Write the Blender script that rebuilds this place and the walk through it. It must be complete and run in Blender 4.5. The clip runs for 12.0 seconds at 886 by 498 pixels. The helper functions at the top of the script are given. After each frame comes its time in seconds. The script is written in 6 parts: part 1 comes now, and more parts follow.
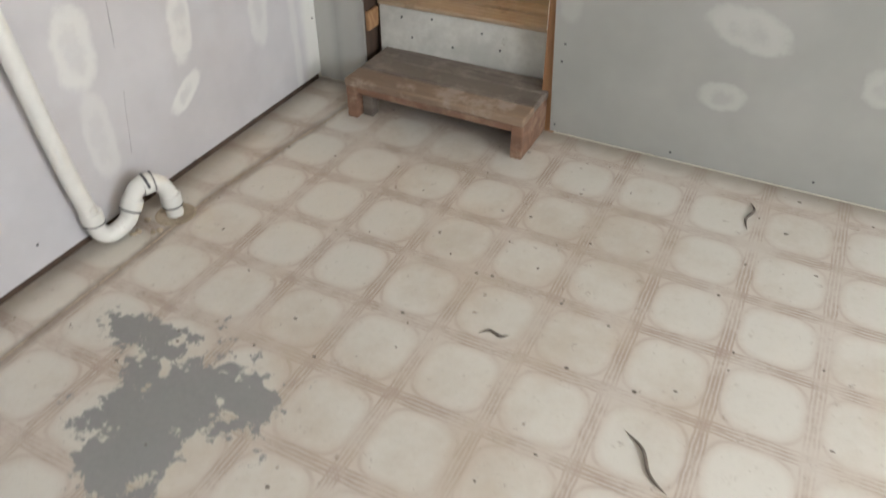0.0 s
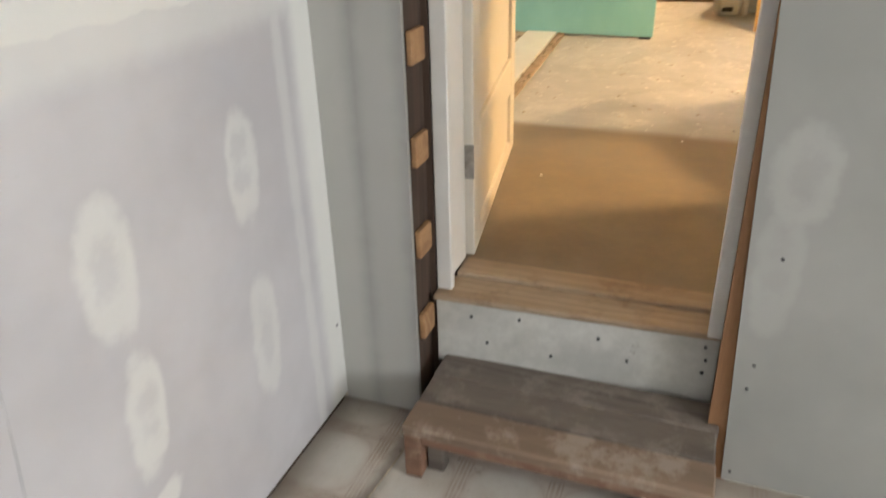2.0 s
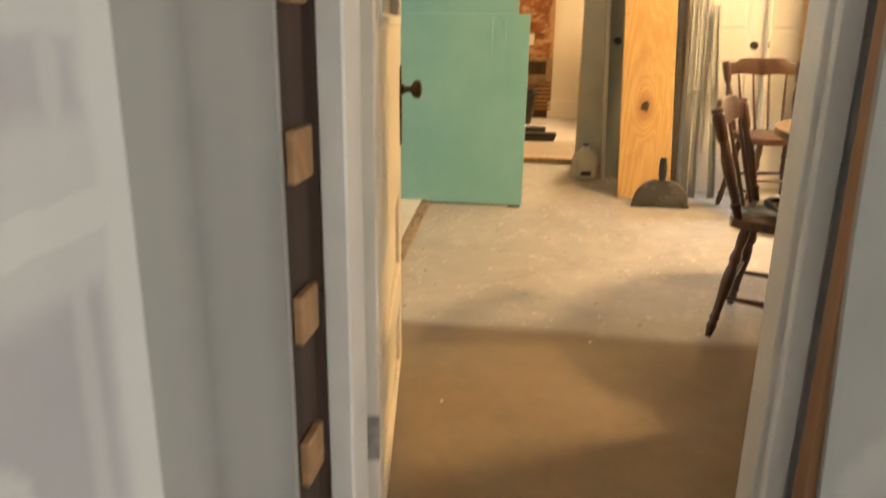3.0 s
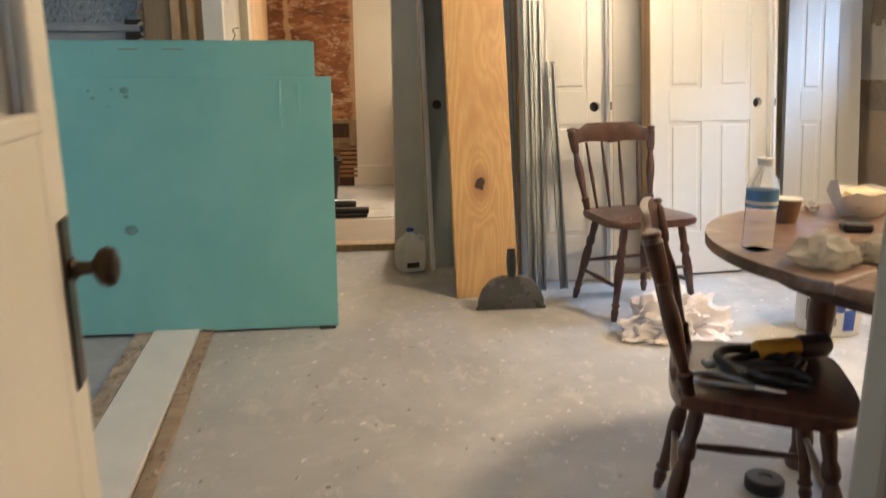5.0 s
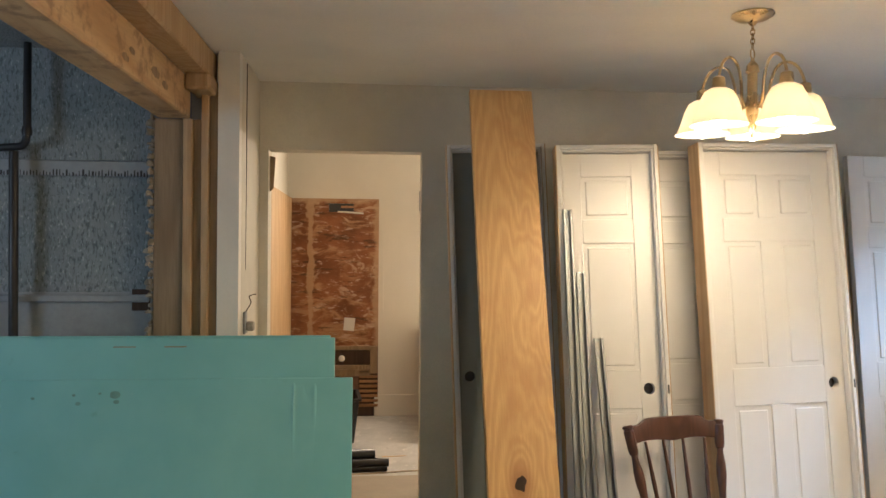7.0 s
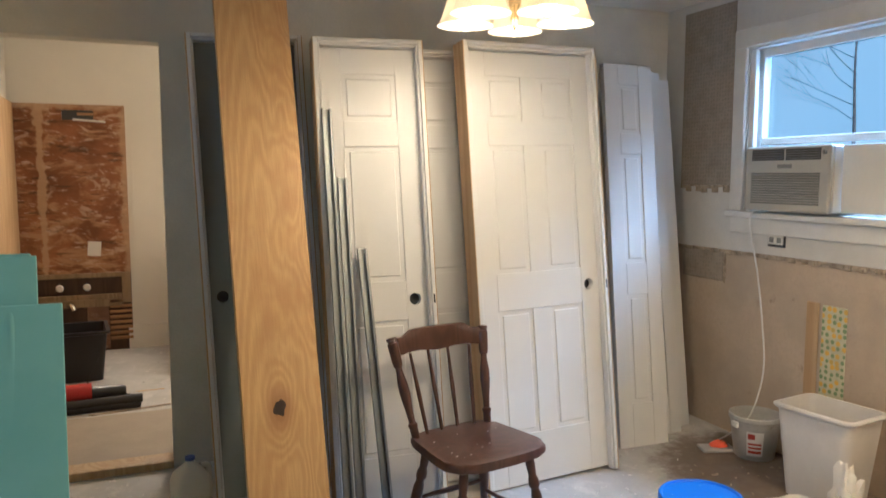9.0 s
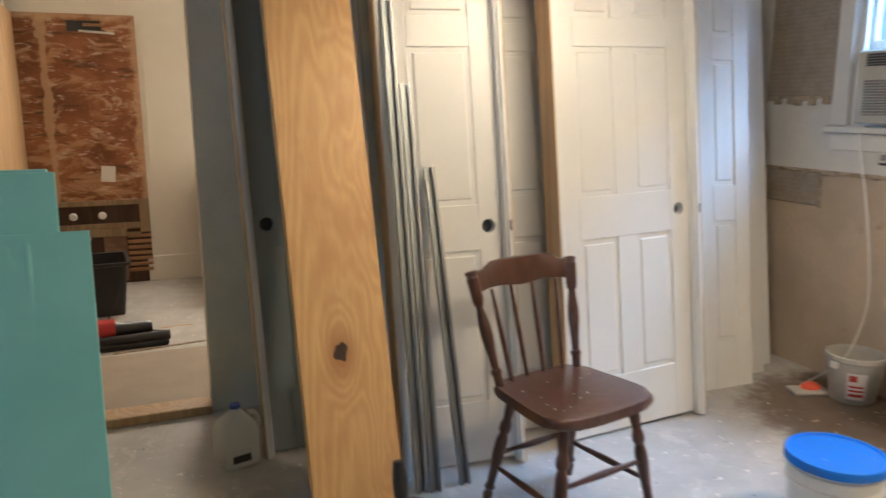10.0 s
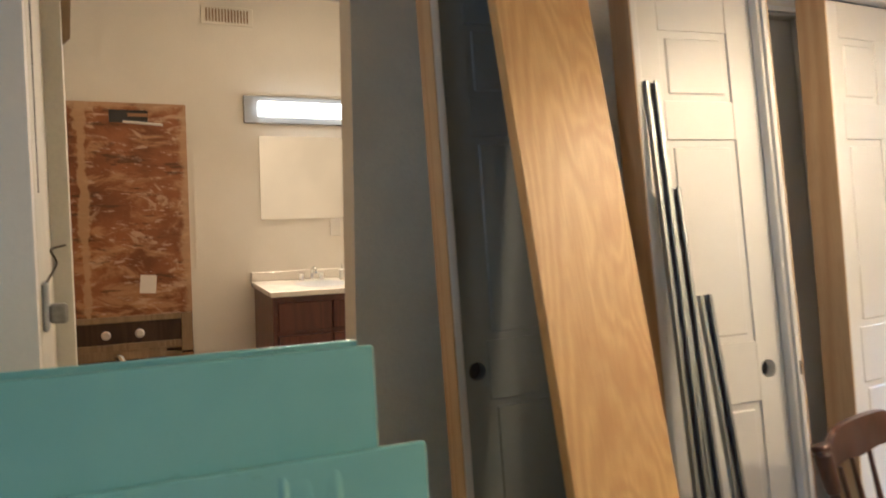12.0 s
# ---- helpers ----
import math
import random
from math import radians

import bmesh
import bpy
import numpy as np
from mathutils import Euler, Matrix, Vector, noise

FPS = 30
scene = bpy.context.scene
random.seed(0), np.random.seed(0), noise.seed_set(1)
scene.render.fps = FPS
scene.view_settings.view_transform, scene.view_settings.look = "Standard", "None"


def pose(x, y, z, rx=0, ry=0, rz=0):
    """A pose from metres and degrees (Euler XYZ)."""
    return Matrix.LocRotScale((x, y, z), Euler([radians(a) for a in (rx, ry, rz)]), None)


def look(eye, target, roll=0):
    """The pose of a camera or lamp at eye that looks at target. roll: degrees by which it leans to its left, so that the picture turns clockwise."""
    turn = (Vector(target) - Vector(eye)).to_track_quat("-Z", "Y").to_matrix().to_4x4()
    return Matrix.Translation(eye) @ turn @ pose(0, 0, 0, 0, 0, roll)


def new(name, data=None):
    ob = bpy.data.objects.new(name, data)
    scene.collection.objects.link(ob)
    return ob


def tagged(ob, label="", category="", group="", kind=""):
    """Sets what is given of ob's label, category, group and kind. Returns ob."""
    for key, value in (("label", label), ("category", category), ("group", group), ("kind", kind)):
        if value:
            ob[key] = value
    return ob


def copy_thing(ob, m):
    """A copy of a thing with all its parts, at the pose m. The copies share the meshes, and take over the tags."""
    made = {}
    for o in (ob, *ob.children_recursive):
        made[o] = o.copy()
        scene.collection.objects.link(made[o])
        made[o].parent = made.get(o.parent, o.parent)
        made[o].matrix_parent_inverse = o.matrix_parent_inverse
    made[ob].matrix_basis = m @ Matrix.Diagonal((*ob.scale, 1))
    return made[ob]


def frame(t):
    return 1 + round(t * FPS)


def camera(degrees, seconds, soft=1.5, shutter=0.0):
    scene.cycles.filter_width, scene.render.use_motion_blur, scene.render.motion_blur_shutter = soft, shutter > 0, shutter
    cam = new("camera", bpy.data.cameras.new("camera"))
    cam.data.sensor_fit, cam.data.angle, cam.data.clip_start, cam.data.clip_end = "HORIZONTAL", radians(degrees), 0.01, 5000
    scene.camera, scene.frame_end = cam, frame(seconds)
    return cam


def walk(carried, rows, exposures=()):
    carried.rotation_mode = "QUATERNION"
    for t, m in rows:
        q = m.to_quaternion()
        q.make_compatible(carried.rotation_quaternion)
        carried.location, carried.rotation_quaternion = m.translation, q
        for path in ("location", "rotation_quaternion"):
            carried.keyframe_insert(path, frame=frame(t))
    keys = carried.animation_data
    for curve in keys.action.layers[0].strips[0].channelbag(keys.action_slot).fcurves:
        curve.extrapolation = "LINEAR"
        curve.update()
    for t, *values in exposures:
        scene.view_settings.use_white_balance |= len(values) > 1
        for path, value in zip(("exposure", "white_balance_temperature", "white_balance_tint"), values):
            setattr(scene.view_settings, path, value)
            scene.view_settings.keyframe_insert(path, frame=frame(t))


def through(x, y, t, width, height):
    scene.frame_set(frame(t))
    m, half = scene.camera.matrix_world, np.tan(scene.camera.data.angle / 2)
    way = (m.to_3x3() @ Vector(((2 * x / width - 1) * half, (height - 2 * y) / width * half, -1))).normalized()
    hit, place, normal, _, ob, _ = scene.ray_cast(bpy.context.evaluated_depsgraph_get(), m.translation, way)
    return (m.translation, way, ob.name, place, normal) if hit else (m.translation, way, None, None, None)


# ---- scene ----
cam = camera(61.5, 12.0, shutter=0.4)
PATH = [
    (0, (1.621, -2.178, 1.011), (0.924, -0.789, -0.248), -0.0),
    (0.5, (1.434, -2.036, 0.997), (0.768, -0.537, -0.148), -0.7),
    (1, (1.242, -1.816, 0.965), (0.556, -0.242, -0.06), -0.2),
    (1.5, (1.046, -1.577, 0.951), (0.284, -0.043, -0.082), -1.5),
    (2, (0.821, -1.393, 0.96), (0.179, 0.268, 0.05), -1.7),
    (2.5, (0.646, -1.193, 0.985), (0.24, 0.594, 0.184), 0.4),
    (3, (0.542, -0.883, 1.028), (0.269, 1.01, 0.445), 0.8),
    (3.2, (0.52, -0.767, 1.045), (0.321, 1.155, 0.529), 0.6),
    (4.8, (0.446, 0.072, 1.061), (0.669, 2.002, 0.587), -0.3),
    (5, (0.476, 0.222, 1.079), (0.705, 2.156, 0.625), -0.2),
    (5.2, (0.507, 0.293, 1.145), (0.773, 2.235, 0.750), 0.3),
    (5.5, (0.527, 0.387, 1.295), (0.912, 2.331, 1.024), 1.9),
    (5.7, (0.530, 0.418, 1.301), (0.955, 2.364, 1.126), 2.0),
    (6, (0.527, 0.508, 1.323), (0.913, 2.468, 1.214), 0.9),
    (6.5, (0.457, 0.687, 1.478), (0.704, 2.67, 1.42), 0.2),
    (7, (0.462, 0.73, 1.547), (0.646, 2.722, 1.553), 0.4),
    (7.5, (0.514, 0.742, 1.558), (0.792, 2.722, 1.583), 0.3),
    (7.7, (0.539, 0.754, 1.558), (0.956, 2.71, 1.597), 0.1),
    (9.3, (0.634, 1.108, 1.435), (1.392, 2.938, 1.161), 0.2),
    (9.5, (0.608, 1.204, 1.416), (1.377, 3.023, 1.098), 0.3),
    (9.8, (0.584, 1.360, 1.397), (1.333, 3.178, 1.029), 0.1),
    (10, (0.539, 1.5, 1.383), (1.254, 3.328, 0.998), -0.2),
    (10.5, (0.454, 1.863, 1.429), (1.072, 3.729, 1.059), 0.2),
    (11, (0.33, 2.079, 1.43), (1.053, 3.916, 1.112), 1.7),
    (11.2, (0.273, 2.187, 1.449), (1.078, 3.995, 1.159), 1.6),
    (11.5, (0.135, 2.328, 1.441), (0.971, 4.127, 1.183), 0.8),
    (12, (-0.042, 2.519, 1.445), (0.794, 4.33, 1.292), -0.5),
]
walk(cam, [(t, look(eye, target, roll)) for t, eye, target, roll in PATH],
     [(0.0, 0.25, 6250, 10), (2.0, 0.25, 6250, 10), (2.5, 0.1, 6500, 10), (3.2, -0.25, 6900, 10), (4.8, -0.7, 4880, 8), (5.1, -0.75, 4880, 8), (5.6, -0.88, 5050, 8), (6.5, -0.95, 4870, 8),
      (7.6, -0.95, 4850, 8), (9.4, -1.08, 4550, 8), (10.4, -1.02, 4600, 8), (11.4, -1.02, 4650, 9), (12.0, -1.0, 4800, 10)])

# ---- light ----
world = bpy.data.worlds.new("sky")
world.use_nodes = True
scene.world = world
_sky = world.node_tree.nodes.new("ShaderNodeTexSky")
_sky.sky_type, _sky.sun_disc = "NISHITA", False
_sky.sun_elevation, _sky.sun_rotation = radians(35), radians(200)
_sky.dust_density, _sky.air_density = 5.0, 0.8
world.node_tree.links.new(_sky.outputs[0], world.node_tree.nodes["Background"].inputs[0])
world.node_tree.nodes["Background"].inputs[1].default_value = 0.15


def lamp(name, kind, place, power, colour, size=0.05, size_y=None, target=None):
    data = bpy.data.lights.new(name, kind)
    data.energy, data.color = power, colour
    if kind == "AREA":
        data.shape, data.size, data.size_y = "RECTANGLE", size, size_y or size
    elif kind == "SUN":
        data.angle = size
    else:
        data.shadow_soft_size = size
    ob = new(name, data)
    ob.matrix_world = look(place, target) if target else Matrix.Translation(place)
    return ob


WARM, BATH, DAY, COOL = (1.0, 0.59, 0.24), (1.0, 0.68, 0.37), (0.98, 0.975, 0.95), (0.66, 0.84, 1.0)
lamp("sun", "SUN", (0, 0, 10), 1.0, (1.0, 0.96, 0.9), radians(12), target=(-3.6, 9.4, 0))
# Daylight of the first room's windows, which lie behind the walker.
lamp("day_south", "AREA", (2.3, -4.42, 1.1), 7, DAY, 2.3, 1.3, target=(2.3, 0, 0.6))
lamp("day_east", "AREA", (4.05, -1.9, 1.1), 80, DAY, 1.6, 1.2, target=(0, -1.9, 0.0))
# Added warm fill over the kitchen end; no fixture is seen there.
lamp("kitchen_fill", "AREA", (2.9, 2.0, 2.385), 222, (1.0, 0.63, 0.28), 0.36, 0.36, target=(2.0, 1.2, 0.0))
# Daylight of the second room's window.
lamp("day_window", "AREA", (4.55, 3.74, 2.95), 560, COOL, 1.2, 0.7, target=(2.6, 3.8, 0.9))
# Added light for the room beyond the removed wall; its source is unseen.
lamp("side_room_fill", "AREA", (-2.95, 2.2, 1.5), 36, (0.98, 0.965, 0.90), 1.0, 1.0, target=(0, 3.0, 1.2))

# ---- materials ----


def tree_of(m):
    m.use_nodes = True
    t = m.node_tree
    return t, t.nodes, t.links, t.nodes["Principled BSDF"]


def node(t, kind, **values):
    n = t.nodes.new(kind)
    for key, value in values.items():
        if key == "operation":
            n.operation = value
        elif key == "data_type":
            n.data_type = value
        elif key == "blend_type":
            n.blend_type = value
        elif key == "noise_dimensions":
            n.noise_dimensions = value
    return n


def blend(t, fac, a, b):
    """a where fac is 0, b where it is 1; colours or sockets."""
    n = node(t, "ShaderNodeMix", data_type="RGBA")
    for sock, value in ((n.inputs[0], fac), (n.inputs[6], a), (n.inputs[7], b)):
        if isinstance(value, bpy.types.NodeSocket):
            t.links.new(value, sock)
        else:
            sock.default_value = value if isinstance(value, (int, float)) else (*value[:3], 1)
    return n.outputs[2]


def maths(t, op, a, b=0.0, c=0.0):
    n = node(t, "ShaderNodeMath", operation=op)
    for sock, value in zip(n.inputs, (a, b, c)):
        if isinstance(value, bpy.types.NodeSocket):
            t.links.new(value, sock)
        else:
            sock.default_value = value
    return n.outputs[0]


def ramp(t, value, lo, hi, to_lo=0.0, to_hi=1.0):
    n = t.nodes.new("ShaderNodeMapRange")
    n.interpolation_type = "SMOOTHSTEP"
    t.links.new(value, n.inputs[0])
    for k, v in zip((1, 2, 3, 4), (lo, hi, to_lo, to_hi)):
        n.inputs[k].default_value = v
    return n.outputs[0]


def coords(t, world_space=False):
    if world_space:
        return t.nodes.new("ShaderNodeNewGeometry").outputs["Position"]
    return t.nodes.new("ShaderNodeTexCoord").outputs["Object"]


def scaled(t, vec, scale, loc=(0, 0, 0)):
    n = t.nodes.new("ShaderNodeMapping")
    t.links.new(vec, n.inputs[0])
    n.inputs["Scale"].default_value = scale
    n.inputs["Location"].default_value = loc
    return n.outputs[0]


def grain(t, vec, scale, detail=4, rough=0.6, distortion=0.0):
    n = t.nodes.new("ShaderNodeTexNoise")
    t.links.new(vec, n.inputs["Vector"])
    n.inputs["Scale"].default_value, n.inputs["Detail"].default_value = scale, detail
    n.inputs["Roughness"].default_value, n.inputs["Distortion"].default_value = rough, distortion
    return n.outputs[0]


def relief(t, height, strength, distance=0.002):
    n = t.nodes.new("ShaderNodeBump")
    n.inputs["Strength"].default_value, n.inputs["Distance"].default_value = strength, distance
    t.links.new(height, n.inputs["Height"])
    t.links.new(n.outputs[0], t.nodes["Principled BSDF"].inputs["Normal"])


def plain(name, col, rough=0.6, metal=0.0, vary=0.12, fine=60, coarse=4, bump=0.15, world_space=False, dirt=None, dirt_at=0.6):
    """A surface with fine grain, broad mottling and, where given, blotches of dirt."""
    m = bpy.data.materials.new(name)
    t, nodes, links, p = tree_of(m)
    v = coords(t, world_space)
    f, c = grain(t, v, fine, 5), grain(t, v, coarse, 4)
    dark = tuple(x * (1 - vary) for x in col)
    lite = tuple(min(1, x * (1 + vary * 0.6)) for x in col)
    out = blend(t, ramp(t, c, 0.3, 0.7), dark, lite)
    out = blend(t, ramp(t, f, 0.35, 0.75, 0, 0.35), out, tuple(x * (1 - 1.6 * vary) for x in col))
    if dirt:
        out = blend(t, ramp(t, grain(t, v, coarse * 2.7, 8, 0.7), dirt_at, dirt_at + 0.12, 0, 0.85), out, dirt)
    links.new(out, p.inputs["Base Color"])
    links.new(ramp(t, c, 0.2, 0.8, max(0.05, rough - 0.08), min(1, rough + 0.08)), p.inputs["Roughness"])
    p.inputs["Metallic"].default_value = metal
    if bump:
        relief(t, f, bump)
    return m


def wood(name, light, dark, rough=0.5, along="z", stretch=14, scale=5.0, worn=None, bump=0.2, coat=0.0):
    """Timber with grain along one axis of the object."""
    m = bpy.data.materials.new(name)
    t, nodes, links, p = tree_of(m)
    s = {"x": (1 / stretch, 1, 1), "y": (1, 1 / stretch, 1), "z": (1, 1, 1 / stretch)}[along]
    rnd = t.nodes.new("ShaderNodeObjectInfo").outputs["Random"]
    shift = t.nodes.new("ShaderNodeVectorMath")
    shift.operation = "ADD"
    t.links.new(coords(t), shift.inputs[0])
    t.links.new(rnd, shift.inputs[1])
    v = scaled(t, shift.outputs[0], s)
    rings = maths(t, "FRACT", maths(t, "MULTIPLY", grain(t, v, scale, 2, 0.5, 0.6), 9.0))
    rings = ramp(t, maths(t, "ABSOLUTE", maths(t, "SUBTRACT", rings, 0.5)), 0.05, 0.5)
    fibre = grain(t, v, scale * 26, 4, 0.7)
    out = blend(t, maths(t, "MULTIPLY", rings, 0.7), light, dark)
    out = blend(t, ramp(t, fibre, 0.4, 0.8, 0, 0.4), out, tuple(x * 0.6 for x in dark))
    out = blend(t, ramp(t, grain(t, coords(t), 3, 3), 0.3, 0.75, 0, 0.35), out, tuple(x * 0.75 for x in light))
    if worn:
        out = blend(t, ramp(t, grain(t, coords(t), 9, 8, 0.7), 0.48, 0.62, 0, 0.8), out, worn)
    links.new(out, p.inputs["Base Color"])
    p.inputs["Roughness"].default_value = rough
    p.inputs["Coat Weight"].default_value = coat
    relief(t, fibre, bump)
    return m


def glass(name, col=(1, 1, 1), rough=0.0, ior=1.45):
    m = bpy.data.materials.new(name)
    t, nodes, links, p = tree_of(m)
    p.inputs["Base Color"].default_value = (*col, 1)
    p.inputs["Transmission Weight"].default_value = 1.0
    p.inputs["Roughness"].default_value, p.inputs["IOR"].default_value = rough, ior
    return m


def milky(name, col, through=0.5, rough=0.35):
    """Thin plastic or opal glass that lets light through."""
    m = bpy.data.materials.new(name)
    t, nodes, links, p = tree_of(m)
    p.inputs["Base Color"].default_value, p.inputs["Roughness"].default_value = (*col, 1), rough
    tr = t.nodes.new("ShaderNodeBsdfTranslucent")
    tr.inputs[0].default_value = (*col, 1)
    mix = t.nodes.new("ShaderNodeMixShader")
    mix.inputs[0].default_value = through
    links.new(p.outputs[0], mix.inputs[1])
    links.new(tr.outputs[0], mix.inputs[2])
    links.new(mix.outputs[0], nodes["Material Output"].inputs[0])
    return m


def glowing(name, col, strength):
    m = bpy.data.materials.new(name)
    t, nodes, links, p = tree_of(m)
    p.inputs["Emission Color"].default_value, p.inputs["Emission Strength"].default_value = (*col, 1), strength
    return m


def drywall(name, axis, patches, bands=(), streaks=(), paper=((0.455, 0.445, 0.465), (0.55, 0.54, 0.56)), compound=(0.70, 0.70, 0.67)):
    """Grey board paper with feathered blobs and bands of joint compound. axis: which of x or y runs along the wall."""
    m = bpy.data.materials.new(name)
    t, nodes, links, p = tree_of(m)
    pos = coords(t, True)
    sep = t.nodes.new("ShaderNodeSeparateXYZ")
    links.new(pos, sep.inputs[0])
    along, up = sep.outputs["xy".index(axis)], sep.outputs[2]
    wob = maths(t, "SUBTRACT", grain(t, pos, 14, 4, 0.6), 0.5)
    broad = grain(t, pos, 2.2, 4)
    out = blend(t, ramp(t, broad, 0.3, 0.7), *paper)
    mask = None
    for a, u, w, h, turn, weight in patches:
        da, du = maths(t, "SUBTRACT", along, a), maths(t, "SUBTRACT", up, u)
        c, s = math.cos(radians(turn)), math.sin(radians(turn))
        ra = maths(t, "ADD", maths(t, "MULTIPLY", da, c / w), maths(t, "MULTIPLY", du, s / w))
        ru = maths(t, "ADD", maths(t, "MULTIPLY", da, -s / h), maths(t, "MULTIPLY", du, c / h))
        d = maths(t, "ADD", maths(t, "ADD", maths(t, "POWER", maths(t, "ABSOLUTE", ra), 2.4), maths(t, "POWER", maths(t, "ABSOLUTE", ru), 2.4)), maths(t, "MULTIPLY", wob, 1.7))
        one = maths(t, "MULTIPLY", ramp(t, d, 0.50, 1.25, 0.72 * weight, 0.0), ramp(t, d, -0.1, 0.35, 0.45, 1.0))
        mask = one if mask is None else maths(t, "MAXIMUM", mask, one)
    for a, w, weight in bands:
        d = maths(t, "ADD", maths(t, "ABSOLUTE", maths(t, "SUBTRACT", along, a)), maths(t, "MULTIPLY", wob, 0.03))
        one = ramp(t, d, w * 0.35, w * 1.35, weight, 0.0)
        mask = one if mask is None else maths(t, "MAXIMUM", mask, one)
    for u, slope, w, weight in streaks:
        line = maths(t, "SUBTRACT", maths(t, "SUBTRACT", up, u), maths(t, "MULTIPLY", along, slope))
        d = maths(t, "ADD", maths(t, "ABSOLUTE", line), maths(t, "MULTIPLY", wob, 0.03))
        one = ramp(t, d, w * 0.6, w, weight, 0.0)
        mask = one if mask is None else maths(t, "MAXIMUM", mask, one)
    scuff = ramp(t, grain(t, scaled(t, pos, (3, 3, 9)), 6, 8, 0.75), 0.62, 0.72, 0, 0.35)
    out = blend(t, scuff, out, (0.42, 0.41, 0.41))
    if mask is not None:
        out = blend(t, mask, out, compound)
    links.new(out, p.inputs["Base Color"])
    p.inputs["Roughness"].default_value = 0.75
    height = maths(t, "ADD", grain(t, pos, 160, 3), maths(t, "MULTIPLY", mask if mask is not None else broad, 3.0))
    relief(t, height, 0.10, 0.002)
    return m


def vinyl():
    """Sheet vinyl printed with pale rounded octagons between crossing bands; worn through to grey in one place."""
    m = bpy.data.materials.new("vinyl")
    t, nodes, links, p = tree_of(m)
    pos = coords(t, True)
    sep = t.nodes.new("ShaderNodeSeparateXYZ")
    links.new(pos, sep.inputs[0])
    fine, mid, broad = grain(t, pos, 70, 5, 0.7), grain(t, pos, 16, 6, 0.65), grain(t, pos, 2.5, 4)
    wob = maths(t, "MULTIPLY", maths(t, "SUBTRACT", mid, 0.5), 0.05)

    def cell(c, at, pitch):
        f = maths(t, "FRACT", maths(t, "ADD", maths(t, "DIVIDE", maths(t, "SUBTRACT", c, at - 40 * pitch), pitch), 0.5))
        return maths(t, "ADD", maths(t, "ABSOLUTE", maths(t, "SUBTRACT", f, 0.5)), wob)

    u, v = cell(sep.outputs[0], 0.916, 0.2155), cell(sep.outputs[1], -1.133, 0.229)
    oct_ = maths(t, "POWER", maths(t, "ADD", maths(t, "POWER", u, 3.2), maths(t, "POWER", v, 3.2)), 1 / 3.2)
    inside = ramp(t, oct_, 0.32, 0.43, 1.0, 0.0)
    ring = ramp(t, maths(t, "ABSOLUTE", maths(t, "SUBTRACT", oct_, 0.425)), 0.004, 0.03, 0.7, 0.0)
    lines = None
    for c in (u, v):
        for at, w in ((0.435, 0.010), (0.478, 0.014)):
            one = ramp(t, maths(t, "ABSOLUTE", maths(t, "SUBTRACT", c, at)), w * 0.3, w * 1.9, 0.72, 0.0)
            lines = one if lines is None else maths(t, "MAXIMUM", lines, one)
    cross = ramp(t, maths(t, "MINIMUM", u, v), 0.39, 0.44)
    cream, tan, brown = (0.575, 0.55, 0.50), (0.52, 0.475, 0.425), (0.30, 0.215, 0.17)
    out = blend(t, inside, tan, cream)
    marks = maths(t, "MAXIMUM", maths(t, "MULTIPLY", lines, 1.15), maths(t, "MULTIPLY", ring, 0.55))
    marks = maths(t, "MAXIMUM", marks, maths(t, "MULTIPLY", cross, 0.5))
    wear = ramp(t, grain(t, pos, 7, 7, 0.7), 0.36, 0.64, 0.12, 1.0)
    out = blend(t, maths(t, "MULTIPLY", marks, wear), out, brown)
    out = blend(t, ramp(t, grain(t, pos, 1.8, 7, 0.7), 0.42, 0.66, 0, 0.6), out, (0.43, 0.36, 0.285))
    out = blend(t, ramp(t, grain(t, pos, 30, 8, 0.75), 0.60, 0.69, 0, 0.75), out, (0.20, 0.15, 0.12))
    out = blend(t, ramp(t, grain(t, scaled(t, pos, (1, 1, 1), (3, 1, 0)), 11, 8, 0.78), 0.60, 0.72, 0, 0.6), out, (0.27, 0.20, 0.155))
    out = blend(t, ramp(t, fine, 0.5, 0.85, 0, 0.25), out, (0.30, 0.27, 0.24))
    # Browner and darker along the two walls.
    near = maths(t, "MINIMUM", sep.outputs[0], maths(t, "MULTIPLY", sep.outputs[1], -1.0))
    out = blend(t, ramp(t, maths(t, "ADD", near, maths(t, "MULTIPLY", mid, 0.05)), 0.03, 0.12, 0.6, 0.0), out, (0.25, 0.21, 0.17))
    # Dirt that gathered along the seam.
    seam_x = maths(t, "ADD", maths(t, "MULTIPLY", maths(t, "MAXIMUM", maths(t, "ADD", sep.outputs[1], 0.75), 0.0), 0.095), 0.15)
    off = maths(t, "ADD", maths(t, "ABSOLUTE", maths(t, "SUBTRACT", sep.outputs[0], seam_x)), maths(t, "MULTIPLY", maths(t, "SUBTRACT", grain(t, pos, 12, 7, 0.7), 0.5), 0.05))
    out = blend(t, ramp(t, off, 0.002, 0.03, 0.7, 0.0), out, (0.22, 0.175, 0.14))
    # The torn place.
    gone = None
    for cx, cy, rx, ry in ((0.60, -1.47, 0.26, 0.26), (0.36, -1.34, 0.18, 0.09), (0.62, -1.66, 0.15, 0.13), (0.72, -1.42, 0.14, 0.07)):
        dx = maths(t, "DIVIDE", maths(t, "SUBTRACT", sep.outputs[0], cx), rx)
        dy = maths(t, "DIVIDE", maths(t, "SUBTRACT", sep.outputs[1], cy), ry)
        d = maths(t, "SQRT", maths(t, "ADD", maths(t, "MULTIPLY", dx, dx), maths(t, "MULTIPLY", dy, dy)))
        gone = d if gone is None else maths(t, "MINIMUM", gone, d)
